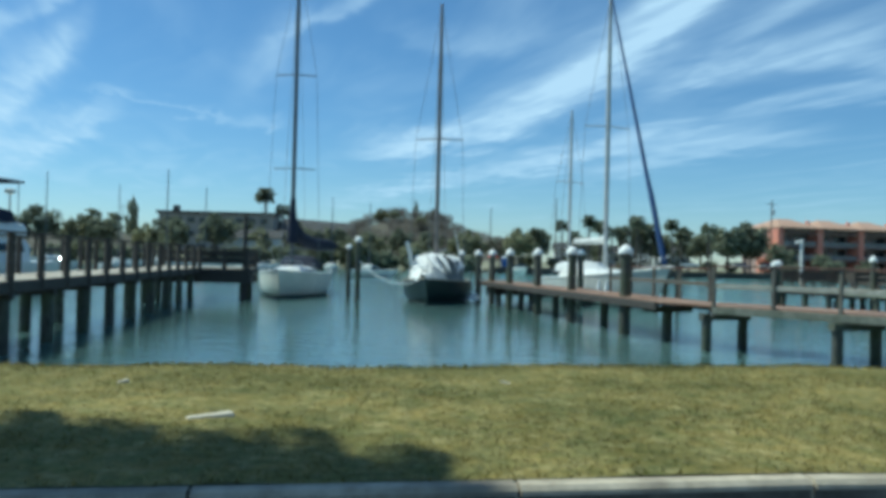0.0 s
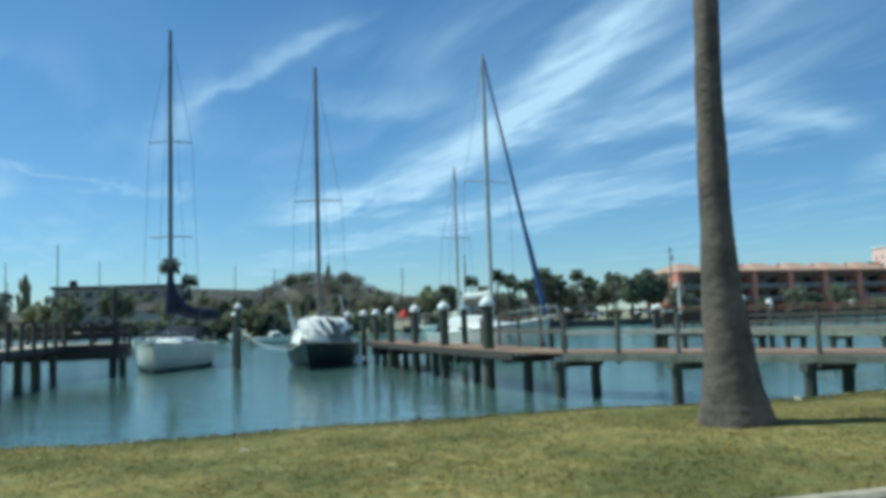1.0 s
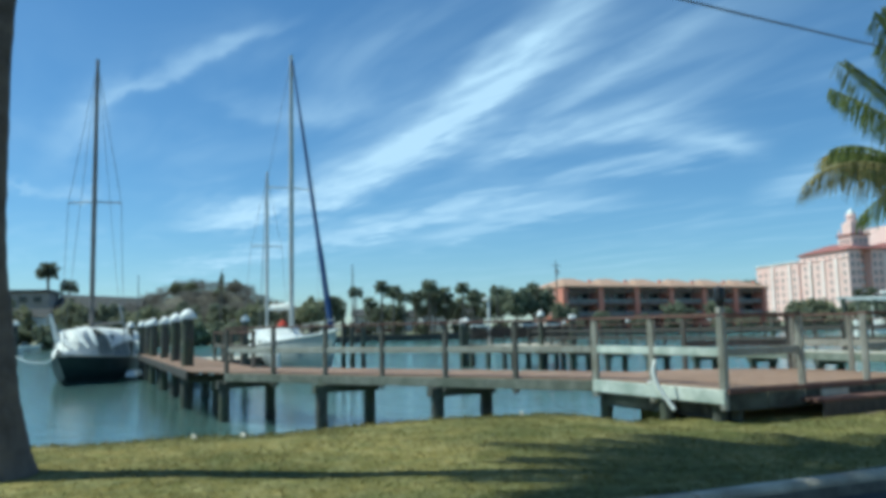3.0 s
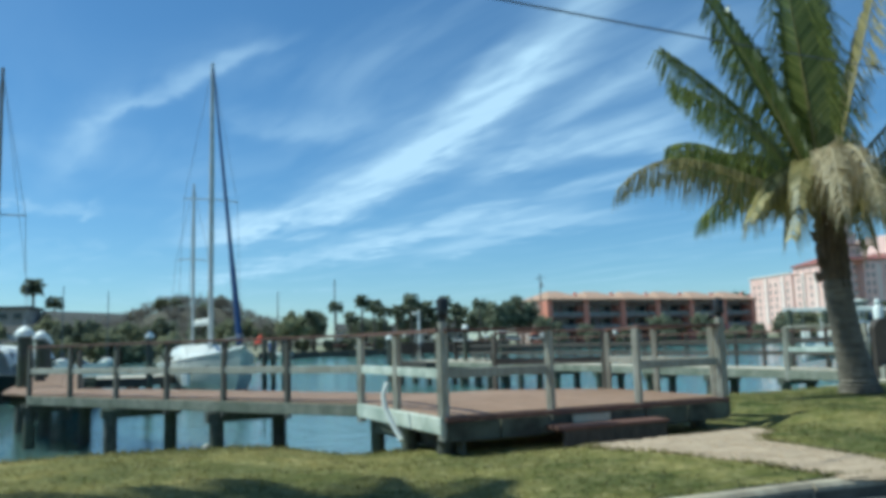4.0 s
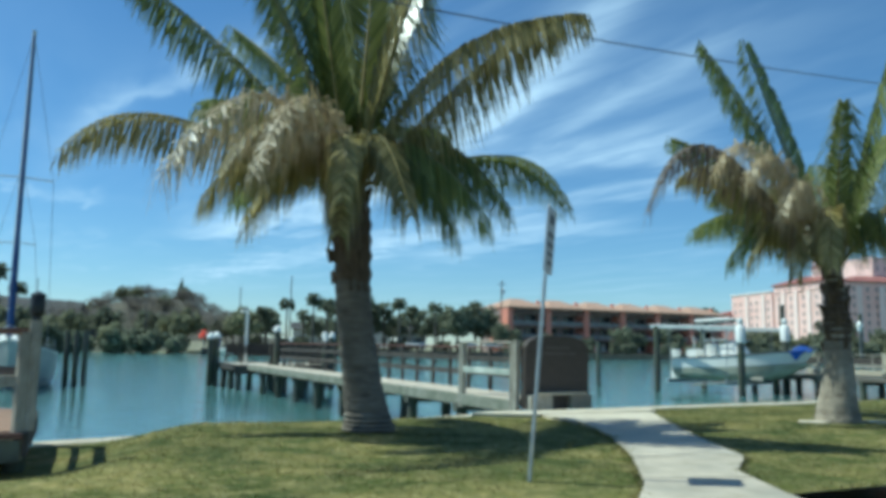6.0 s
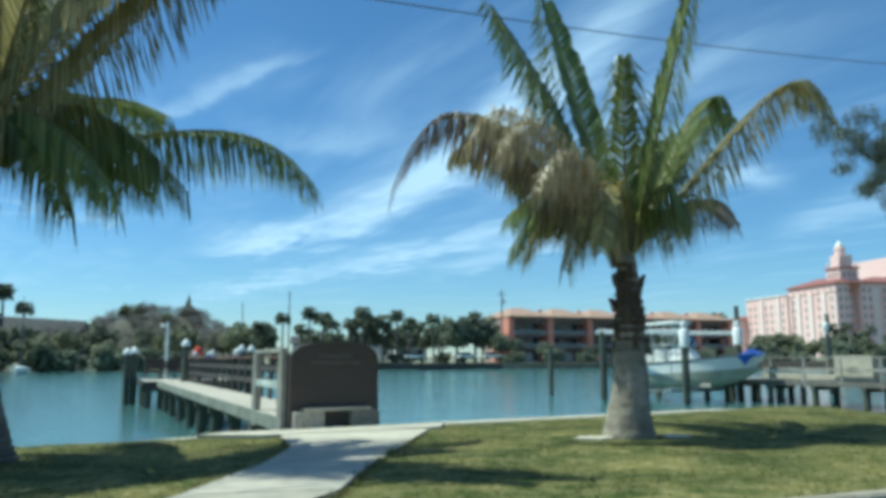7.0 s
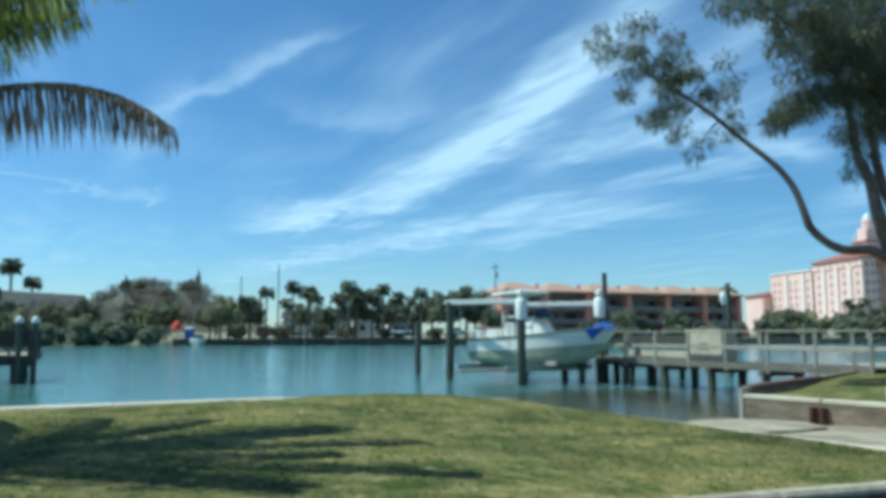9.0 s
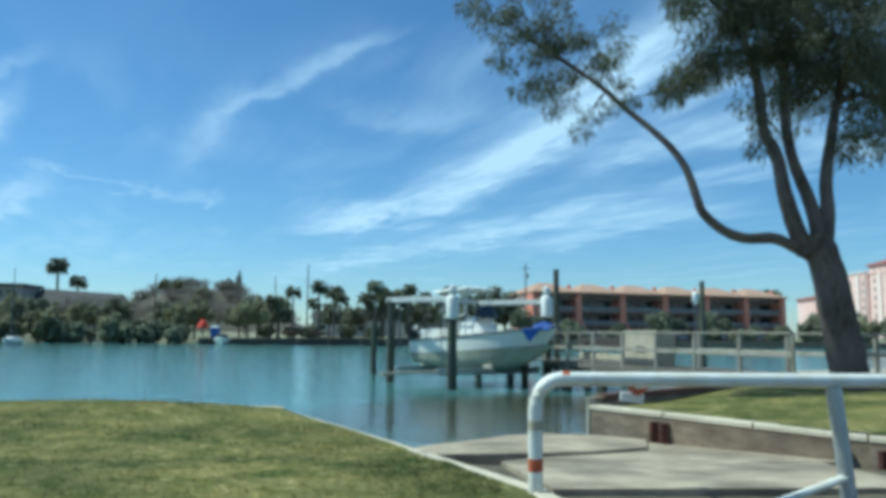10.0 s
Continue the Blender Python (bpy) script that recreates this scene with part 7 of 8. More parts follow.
def far_tree(label, h, r, leaf, seed, bare=False):
    """A broadleaf tree for the far bank."""
    g = random.Random(seed)
    t = thing("tree", label, "tree", (0, 1500, 0), group="far bank trees")
    part("trunk", Shape().tube([(0, 0, -0.6), (0.1, 0, h * 0.3), (0.2, 0.1, h * 0.6)], [h * 0.035, h * 0.028, h * 0.016], 7), FAR_BARK, t)
    for k in range(5):
        a = k * 1.26 + g.random()
        part("limb", Shape().tube([(0.1, 0, h * 0.32), (r * 0.3 * math.cos(a), r * 0.3 * math.sin(a), h * 0.5), (r * 0.7 * math.cos(a), r * 0.7 * math.sin(a), h * 0.74)], [h * 0.02, h * 0.013, h * 0.005], 5), FAR_BARK, t)
    s = Shape()
    leafy(s, (0, 0, h * 0.62), r, r * 0.8, h * 0.38, 46, 34 if not bare else 40, 0.46 if not bare else 0.15, g)
    part("crown", s, leaf, t, kind="stuff")
    return t


def far_bush(label, h, r, leaf, seed):
    g = random.Random(seed)
    t = thing("bush", label, "bush", (0, 1500, 0), group="far bank bushes")
    s = Shape()
    leafy(s, (0, 0, h * 0.42), r, r * 0.7, h * 0.55, 52, 30, 0.44, g, -0.8)
    part("crown", s, leaf, t, kind="stuff")
    for k in range(3):
        part("stem", Shape().tube([(k * 0.4 - 0.4, 0, -0.6), (k * 0.9 - 0.9, 0.2, h * 0.5)], [0.12, 0.05], 5), FAR_BARK, t)
    return t


def far_palm(h, seed, r=2.3):
    g = random.Random(seed)
    t = thing("palm_tree", "distant cabbage palm with a round ragged crown", "palm tree", (0, 1500, 0), group="far bank palms")
    part("trunk", Shape().tube([(0, 0, -0.6), (0.15, 0, h * 0.5), (0.1, 0, h)], [0.24, 0.2, 0.18], 7), FAR_BARK, t)
    s = Shape()
    for k in range(34):
        az, el = g.uniform(0, 2 * math.pi), math.asin(g.uniform(-0.75, 0.95))
        d = Vector((math.cos(az) * math.cos(el), math.sin(az) * math.cos(el), math.sin(el)))
        side = d.cross(Vector((0, 0, 1))).normalized()
        p = Vector((0.1, 0, h + 0.3))
        for j in range(5):
            u = (j - 2) * 0.24
            v = (d + side * u).normalized()
            a, b = p + v * r * 0.35, p + v * r * g.uniform(0.8, 1.0) + Vector((0, 0, -0.55))
            m = p + v * r * 0.72 + Vector((0, 0, -0.08))
            s.add([p, a + side * 0.10, m + side * 0.13, b, m - side * 0.13, a - side * 0.10], [(0, 1, 2, 3, 4, 5)])
    part("crown", s, LEAF_FAR, t, kind="stuff")
    return t


def plant(proto, x, y, z=0.3, sc=1.0, rz=None, grow=1.0):
    c = copy_thing(proto, pose(x, y, z, 0, 0, random.uniform(0, 360) if rz is None else rz))
    c.scale = (sc, sc, sc * grow)
    return c


random.seed(5)
TREES = [far_tree("dark green broadleaf tree on the far bank", 9.5, 4.3, LEAF_FAR, 31), far_tree("rounded green tree on the far bank", 8.5, 4.8, LEAF_FAR, 32),
         far_tree("olive green tree on the far bank", 8.5, 4.4, LEAF_OLIVE, 33)]
BARE = [far_tree("leafless brown twiggy tree on the far bank", 9.0, 5.0, LEAF_BARE, 35, True)]
BUSH = [far_bush("dense mangrove bush at the far water's edge", 4.6, 4.2, LEAF_OLIVE, 36), far_bush("dark green bush on the far bank", 3.8, 3.6, LEAF_FAR, 37)]
PALMS = [far_palm(7.6, 41), far_palm(9.0, 42, 2.1)]
# mangroves and trees on the left of the far bank
for x in range(-150, 2, 4):
    plant(BUSH[(x // 5) % 3 != 0], x + random.uniform(-2, 2), along(FAR_EDGE, x) + random.uniform(1.5, 5), -0.6, random.uniform(0.8, 1.25))
for x in range(-150, 20, 5):
    plant(random.choice(TREES), x + random.uniform(-3, 3), along(FAR_EDGE, x) + random.uniform(10, 26), 0.4, random.uniform(0.72, 1.0))
for x, y in ((-26, 178), (-19, 182), (-12, 186), (-5, 182), (2, 180), (-33, 184), (-15, 196), (-23, 200), (8, 178), (-44, 186), (-8, 205)):
    plant(BARE[0], x, y, 1.0, random.uniform(0.7, 1.0))
# behind the small beach: palms and trees
for x, y, k, sc in ((19.5, 170, 1, 0.95), (25, 168, 1, 1.05), (27.6, 171, 0, 1.1), (29.5, 166, 0, 0.9), (36, 172, 1, 1.1), (37.6, 176, 0, 1.05), (43, 170, 1, 1.02), (46, 174, 0, 1.0), (51, 170, 1, 0.95),
                    (23, 176, 0, 0.85), (33.5, 178, 0, 1.0), (41, 180, 0, 1.1), (14, 176, 1, 0.8), (54, 178, 0, 0.9)):
    plant(PALMS[k], x, y, 0.8, sc)
for x, y, k, sc in ((37, 180, 0, 1.08), (43.5, 184, 1, 0.95), (50, 182, 0, 0.9), (57, 176, 1, 1.12), (61.5, 178, 0, 1.10), (64, 182, 1, 1.05), (66, 172, 0, 0.62), (10, 172, 2, 0.9), (15, 178, 0, 0.85), (30, 190, 1, 0.8),
                    (25, 186, 0, 0.75), (55, 190, 0, 0.9), (70, 176, 1, 0.55)):
    plant(TREES[k], x, y, 0.6, sc)
for x in range(12, 62, 6):
    plant(BUSH[1], x + random.uniform(-2, 2), along(FAR_EDGE, x) + random.uniform(16, 24), 0.4, random.uniform(0.45, 0.75))
# in front of and beside the coral row
for x in range(70, 142, 7):
    plant(BUSH[1], x + random.uniform(-2, 2), along(FAR_EDGE, x) + random.uniform(2, 6), 0.0, random.uniform(0.55, 0.85))
for x, y, sc in ((77, 174, 0.5), (88, 176, 0.42), (97, 178, 0.72), (101, 178, 0.55), (109, 181, 0.66), (113, 181, 0.5), (121, 184, 0.4), (128, 186, 0.42)):
    plant(random.choice(TREES[:2]), x, y, 0.3, sc)
for x, y, sc in ((140, 192, 0.75), (147, 196, 0.7), (154, 200, 0.78), (161, 196, 0.7), (168, 200, 0.85), (176, 205, 0.9), (184, 200, 0.8), (192, 205, 0.9), (200, 205, 0.85), (150, 186, 0.55), (165, 188, 0.6), (180, 190, 0.65),
                 (210, 210, 1.0), (222, 212, 0.9), (236, 216, 1.0), (250, 220, 1.0), (266, 225, 1.05)):
    plant(random.choice(TREES), x, y, 0.5, sc)
for x, y, sc in ((133.5, 207, 1.32), (137.0, 209, 1.36), (167, 202, 1.0), (172, 204, 1.05), (178, 202, 0.95)):
    plant(PALMS[0], x, y, 1, sc)
# hedge and small trees before the hotel
for x in range(136, 262, 5):
    plant(BUSH[(x // 5) % 2], x + random.uniform(-2, 2), along(FAR_EDGE, x) + random.uniform(8, 22), 0.2, random.uniform(0.95, 1.35))
# two tall palms and a dark conical tree on the rise to the left
plant(PALMS[1], -73.7, 270, 3.5, 2.1, grow=1.0)
plant(PALMS[1], -67.5, 272, 2.5, 1.65, grow=1.0)
plant(PALMS[0], -108, 215, 1, 1.35)
plant(PALMS[0], -103, 217, 1, 1.25)
plant(TREES[0], -23.2, 311, 0.9, 0.8).scale = (0.42, 0.42, 2.45)
plant(TREES[0], -92, 205, 1, 0.8, grow=1.7).scale = (0.5, 0.5, 1.55)
# rising ground with bare woods on the far left


def rise_z(x, y):
    """A wooded dome and a lower ridge to its west."""
    t = min(1, max(0, (y - 222) / 50))
    body = 14.2 * math.exp(-((x + 21) / 25) ** 2) + 7.5 * smooth_step(-190, -150, x) * (1 - smooth_step(-75, -45, x))
    return 0.6 + body * math.sin(math.pi * t) ** 0.8 + 0.5 * noise.noise((x * 0.12, y * 0.12, 0))


for i in range(84):
    x, y = -21 + random.gauss(0, 22), random.uniform(228, 256)
    plant(BARE[0] if i % 9 else TREES[2], x, y, rise_z(x, y) - 0.8, random.uniform(0.45, 0.62))
for i, x in enumerate(range(-300, -150, 12)):
    plant(random.choice(TREES), x, along(FAR_EDGE, x) + random.uniform(8, 30), 0.4, random.uniform(0.9, 1.3))
hill = Shape()
sheet(hill, [-200 + 6 * i for i in range(44)], lambda x: 222, lambda x: 272, 14, lambda x, y, t: rise_z(x, y))
setting("far_rise", hill, BARE_WOOD, "low rise under distant woods", "ground", True)

# ---- far buildings ----


def window_part(parent, mesh, m):
    return part("window", mesh, None, parent, at=m)


# coral townhouse row
CL, CR = Vector((70.3, 181.4)), Vector((134.9, 198.2))
ang = math.degrees(math.atan2((CR - CL).y, (CR - CL).x))
LEN = (CR - CL).length
row = thing("townhouse_row", "coral stucco townhouses with terracotta roofs and deep balconies", "building", (CL.x, CL.y, 0.3), ang)
UN = 6
W = LEN / UN
part("wall", Shape().beam((0.0, 9.0, 4.9), (LEN, 9.0, 4.9), 10.5, 10.2, 0.05), CORAL_DARK, row, "brown recessed rear wall with recess shade in its colour")
part("end_wall", Shape().beam((0.3, 7.2, 5.1), (0.9, 7.2, 5.1), 14.0, 10.4, 0.05), CORAL, row)
part("end_wall", Shape().beam((LEN - 0.9, 7.2, 5.1), (LEN - 0.3, 7.2, 5.1), 14.0, 10.4, 0.05), CORAL, row)
part("annex", Shape().beam((-1.8, 3.2, 1.7), (2.2, 3.2, 1.7), 5, 3.4, 0.05), CORAL, row)
pil = Shape().sweep([[(-0.95, -2.4, 0), (0.95, -2.4, 0), (0.95, 3.9, 0), (-0.95, 3.9, 0)], [(-0.85, -1.6, 2.6), (0.85, -1.6, 2.6), (0.85, 3.9, 2.6), (-0.85, 3.9, 2.6)],
                     [(-0.72, 0.0, 4.0), (0.72, 0.0, 4.0), (0.72, 3.9, 4.0), (-0.72, 3.9, 4.0)], [(-0.72, 0.0, 10.4), (0.72, 0.0, 10.4), (0.72, 3.9, 10.4), (-0.72, 3.9, 10.4)]])
pil_me = pil.mesh("pillar", CORAL)
for i in range(UN + 1):
    part("pillar", pil_me, None, row, at=pose(min(LEN - 0.6, max(0.6, i * W)), 0, 0))
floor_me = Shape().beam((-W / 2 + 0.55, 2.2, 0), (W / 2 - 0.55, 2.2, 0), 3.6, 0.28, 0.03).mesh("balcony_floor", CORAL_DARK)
rail_me = Shape().beam((-W / 2 + 0.55, 0.55, 0.62), (W / 2 - 0.55, 0.55, 0.62), 0.08, 0.75, 0.02).mesh("balcony_rail", GREY_STUCCO)
win_me = Shape().beam((-1.5, 3.72, 1.25), (1.5, 3.72, 1.25), 0.12, 2.1, 0.03).mesh("window", GLASS)
garage_me = Shape().beam((-2.6, 3.70, 1.1), (2.6, 3.70, 1.1), 0.12, 2.2, 0.03).mesh("garage_door", WHITE_WALL)
roof_me = Shape().add([(-W / 2 - 0.25, -0.9, 0), (W / 2 + 0.25, -0.9, 0), (W / 2 + 0.25, 14.6, 0), (-W / 2 - 0.25, 14.6, 0), (-1.6, 6.5, 2.3), (1.6, 6.5, 2.3),
                       (-W / 2 - 0.25, -0.9, -0.3), (W / 2 + 0.25, -0.9, -0.3), (W / 2 + 0.25, 14.6, -0.3), (-W / 2 - 0.25, 14.6, -0.3)],
                      [(0, 1, 5, 4), (1, 2, 5), (2, 3, 4, 5), (3, 0, 4), (0, 6, 7, 1), (1, 7, 8, 2), (2, 8, 9, 3), (3, 9, 6, 0), (9, 8, 7, 6)]).mesh("roof", TERRACOTTA)
chim_me = Shape().box(0, 0, 0, 0.7, 0.7, 1.7, 0.08).mesh("chimney", CORAL)
for i in range(UN):
    c = (i + 0.5) * W
    r = part("roof", roof_me, None, row, at=pose(c, 0, 10.55))
    part("chimney", chim_me, None, r, at=pose(W / 2 - 0.6, 4.0, 0.2))
    for k in range(3):
        part("balcony_floor", floor_me, None, row, at=pose(c, 0, 3.1 + 3.1 * k))
        if k < 2:
            b = part("balcony_rail", rail_me, None, row, at=pose(c, 0, 3.2 + 3.1 * k))
        for s in (-2.5, 2.5):
            window_part(row, win_me, pose(c + s, 0, 3.4 + 3.1 * k) if k < 2 else pose(c + s, 0, 0.3))
    part("garage_door", garage_me, None, row, at=pose(c, -0.05, 0.1))
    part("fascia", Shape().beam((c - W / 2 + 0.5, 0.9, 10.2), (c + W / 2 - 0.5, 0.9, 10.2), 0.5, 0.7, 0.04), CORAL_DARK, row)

# pink hotel
hot = thing("hotel", "large pink stucco hotel with red tile roofs and a domed tower", "building", (222, 277, 0), world_made=True)


def block(name, x0, y0, x1, y1, z0, z1, material, ch=0.1):
    return part(name, Shape().beam(((x0 + x1) / 2, y0, (z0 + z1) / 2), ((x0 + x1) / 2, y1, (z0 + z1) / 2), x1 - x0, z1 - z0, ch), material, hot)


def hip(x0, y0, x1, y1, z, h, over=0.8):
    x0, y0, x1, y1 = x0 - over, y0 - over, x1 + over, y1 + over
    m = min(x1 - x0, y1 - y0) / 2
    return Shape().add([(x0, y0, z), (x1, y0, z), (x1, y1, z), (x0, y1, z), ((x0 + x1) / 2 if x1 - x0 <= y1 - y0 else x0 + m, y0 + m, z + h), ((x0 + x1) / 2 if x1 - x0 <= y1 - y0 else x1 - m, y1 - m, z + h),
                        (x0, y0, z - 0.5), (x1, y0, z - 0.5), (x1, y1, z - 0.5), (x0, y1, z - 0.5)],
                       [(0, 1, 5, 4) if x1 - x0 > y1 - y0 else (0, 1, 4), (1, 2, 5) if x1 - x0 > y1 - y0 else (1, 2, 5, 4), (2, 3, 4, 5) if x1 - x0 > y1 - y0 else (2, 3, 5), (3, 0, 4) if x1 - x0 > y1 - y0 else (3, 0, 4, 5),
                        (0, 6, 7, 1), (1, 7, 8, 2), (2, 8, 9, 3), (3, 9, 6, 0), (9, 8, 7, 6)])


block("wing", 222, 281, 238, 308, 0, 29.2, PINK)
block("wing", 222, 277, 227.5, 281.2, 0, 29.2, PINK)
block("wing", 232.5, 277, 238, 281.2, 0, 29.2, PINK)
part("roof", hip(222, 277, 238, 308, 29.7, 3.2), PINK_ROOF, hot)
block("wing", 221, 308, 240, 340, 0, 26.9, PINK)
part("parapet", Shape().beam((220.9, 308.4, 27.1), (220.9, 340.3, 27.1), 0.7, 0.7, 0.05), WHITE_WALL, hot)
block("wing", 217, 340, 240, 356, 0, 18, PINK)
part("roof", hip(217, 340, 240, 356, 18.4, 2), PINK_ROOF, hot)
block("wing", 238, 280, 300, 300, 0, 29.6, PINK)
part("roof", hip(238, 280, 300, 300, 30.1, 3.2), PINK_ROOF, hot)
block("wing", 256, 290, 300, 312, 0, 41.5, PINK)
block("tower", 226.0, 279.5, 234.0, 287.5, 29, 35.6, PINK)
part("roof", hip(226, 279.5, 234, 287.5, 35.9, 1.0, 0.6), PINK_ROOF, hot)
block("tower", 227.2, 280.8, 232.8, 286.4, 36.2, 40.8, PINK)
part("tower_lantern", Shape().lathe(230, 284, [(2.7, 40.8), (2.8, 41.2), (1.9, 41.4), (1.9, 43.2), (2.2, 43.5), (1.7, 44.6)], 12), PINK, hot)
part("tower_dome", Shape().lathe(230, 284, [(1.5, 44.5), (1.5, 45.0), (1.1, 45.9), (0.3, 46.6), (0.05, 47.4)], 12), CAP_WHITE, hot, smooth=True)
for dx, dy in ((-1, -1), (1, -1), (-1, 1), (1, 1)):
    part("pinnacle", Shape().lathe(230 + 3.6 * dx, 283.5 + 3.6 * dy, [(0.4, 35.9), (0.4, 37.4), (0.1, 38.4)], 8), PINK, hot)
wl_me = Shape().beam((0, -0.62, 0), (0, 0.62, 0), 0.26, 1.9, 0.04).mesh("window", GLASS_PALE)
wf_me = Shape().beam((-0.55, 0, 0), (0.55, 0, 0), 0.26, 1.9, 0.04).mesh("window", GLASS_PALE)
for k in range(7):
    z = 6.6 + 3.35 * k
    for j in range(7):
        window_part(hot, wl_me, pose(221.93, 279.5 + 4.15 * j, z))
    for x, y in ((223.8, 276.93), (226.2, 276.93), (228.8, 280.93), (231.2, 280.93), (233.8, 276.93), (236.4, 276.93)):
        window_part(hot, wf_me, pose(x, y, z))
    for j in range(14):
        window_part(hot, wf_me, pose(241 + 4.1 * j, 279.93, z))
for k in range(6):
    for j in range(7):
        window_part(hot, wl_me, pose(220.93, 311 + 4.3 * j, 6.6 + 3.2 * k))
for j in range(3):
    window_part(hot, wf_me, pose(227.8 + 2.2 * j, 279.43, 33.0))
    window_part(hot, wl_me, pose(225.93, 281.3 + 2.2 * j, 33.0))
for j in range(10):
    window_part(hot, wf_me, pose(258 + 4.1 * j, 289.93, 36.5))
# pale bays that climb the sunlit wing, and the balcony stacks of the shaded front
for y in (284.0, 292.3, 300.6, 313.8, 326.7):
    part("bay", Shape().beam((221.75 - (y > 308), y - 1.0, 15.6), (221.75 - (y > 308), y + 1.0, 15.6), 0.9, 21.0, 0.1), PALE_PINK, hot, "pale projecting bay")
for x in (240.5, 251, 262, 274, 286):
    part("facade_bay", Shape().beam((x - 1.3, 279.6, 16.5), (x + 1.3, 279.6, 16.5), 1.2, 23.0, 0.1), PALE_PINK, hot, "pale projecting bay")
# cornice bands on the sunlit wing
for z in (5.0, 26.4):
    part("cornice", Shape().beam((221.85, 276.9, z), (221.85, 308, z), 0.5, 0.5, 0.05), PINK, hot)
bal_me = Shape().box(0, 0, 0, 2.6, 1.2, 1.0, 0.05).mesh("balcony", WHITE_WALL)
for k in range(6):
    part("balcony", bal_me, None, hot, at=pose(230, 280.4, 5.6 + 3.35 * k))

# grey apartment blocks on the far left
ap = thing("apartment_building", "grey stucco apartment block with a flat roof and dark windows", "building", (-86, 208, 0), 4)
part("wall", Shape().beam((0, 6, 6.2), (31, 6, 6.2), 12, 12.4, 0.1), GREY_STUCCO, ap)
part("roof", Shape().beam((-0.6, 6, 12.7), (31.6, 6, 12.7), 13.2, 0.7, 0.1), GREY_ROOF, ap)
part("stair_head", Shape().box(3.0, 6, 13.0, 1.6, 1.6, 1.9, 0.1), GREY_ROOF, ap)
aw_me = Shape().beam((-0.9, 0, 0), (0.9, 0, 0), 0.3, 1.4, 0.04).mesh("window", GLASS)
for k in range(3):
    for j in range(9):
        window_part(ap, aw_me, pose(2.2 + 3.3 * j, -0.05, 3.2 + 3.7 * k))
hall = thing("apartment_building", "long low grey building with a dark shingle roof", "building", (-54, 214, 0), 3)
part("wall", Shape().beam((0, 8, 3.8), (19, 8, 3.8), 15, 7.6, 0.1), DIM_WALL, hall)
part("roof", Shape().sweep([[(-1, -0.5, 7.5), (-1, 16.5, 7.5), (-1, 8, 12.4)], [(20, -0.5, 7.3), (20, 16.5, 7.3), (20, 8, 11.2)]]), GREY_ROOF, hall)
for j in range(5):
    window_part(hall, aw_me, pose(2.5 + 3.5 * j, 0.45, 4.8))
for x, y, w, h, z, rz in ((25, 196, 9, 7, 3, 0), (33, 192, 6, 4.5, 2.4, 10), (41, 198, 7, 8, 3.2, -5), (-48, 168, 12, 6, 3.4, 8), (48, 190, 7, 6, 3.0, 4)):
    hh = thing("house", "white house with a grey roof among the trees", "house", (x, y, 0.5), rz, group="far bank houses")
    part("wall", Shape().box(0, 0, 0, w, h, z + 1.2, 0.05), WHITE_WALL, hh)
    part("roof", Shape().sweep([[(-w / 2 - 0.5, -h / 2 - 0.5, z + 1.2), (-w / 2 - 0.5, h / 2 + 0.5, z + 1.2), (-w / 2 - 0.5, 0, z + 3.0)], [(w / 2 + 0.5, -h / 2 - 0.5, z + 1.2), (w / 2 + 0.5, h / 2 + 0.5, z + 1.2), (w / 2 + 0.5, 0, z + 3.0)]]), GREY_ROOF, hh)
    for s in (-0.25, 0.25):
        part("window", Shape().beam((w * s - 0.6, -h / 2 - 0.03, 2.0), (w * s + 0.6, -h / 2 - 0.03, 2.0), 0.1, 1.3, 0.03), GLASS, hh)

# utility poles, and the near overhead cable
up = thing("utility_pole", "wooden utility pole with a transformer on the far bank", "utility pole", (68.56, 181.3, 0))
part("pole", Shape().tube([(0, 0, 0), (0, 0, 16.9)], [0.2, 0.13], 8), POLE_WOOD, up)
part("crossarm", Shape().beam((-1.1, 0, 15.9), (1.1, 0, 15.9), 0.14, 0.14), POLE_WOOD, up)
part("transformer", Shape().lathe(0.35, -0.2, [(0.3, 13.6), (0.32, 13.7), (0.32, 14.7), (0.2, 14.85)], 10), METAL, up)
for x, y, z in ((19.8, 188, 16.8), (-9, 172, 13.0), (5, 230, 17), (186, 250, 21)):
    u2 = thing("utility_pole", "plain wooden utility pole across the water", "utility pole", (x, y, 0), group="far utility poles")
    part("pole", Shape().tube([(0, 0, 0), (0, 0, z)], [0.2, 0.13], 8), POLE_WOOD, u2)

wire = thing("overhead_cable", "thin dark overhead service cable", "cable", (30, 17, 6.8), world_made=True)
part("cable", Shape().tube([(x, 17 + 0.5 * (x - 30), 6.8 + 0.157 * (x - 30) + 0.0018 * (x - 30) ** 2) for x in range(4, 62, 2)], 0.012, 5), SPAR_DARK, wire)

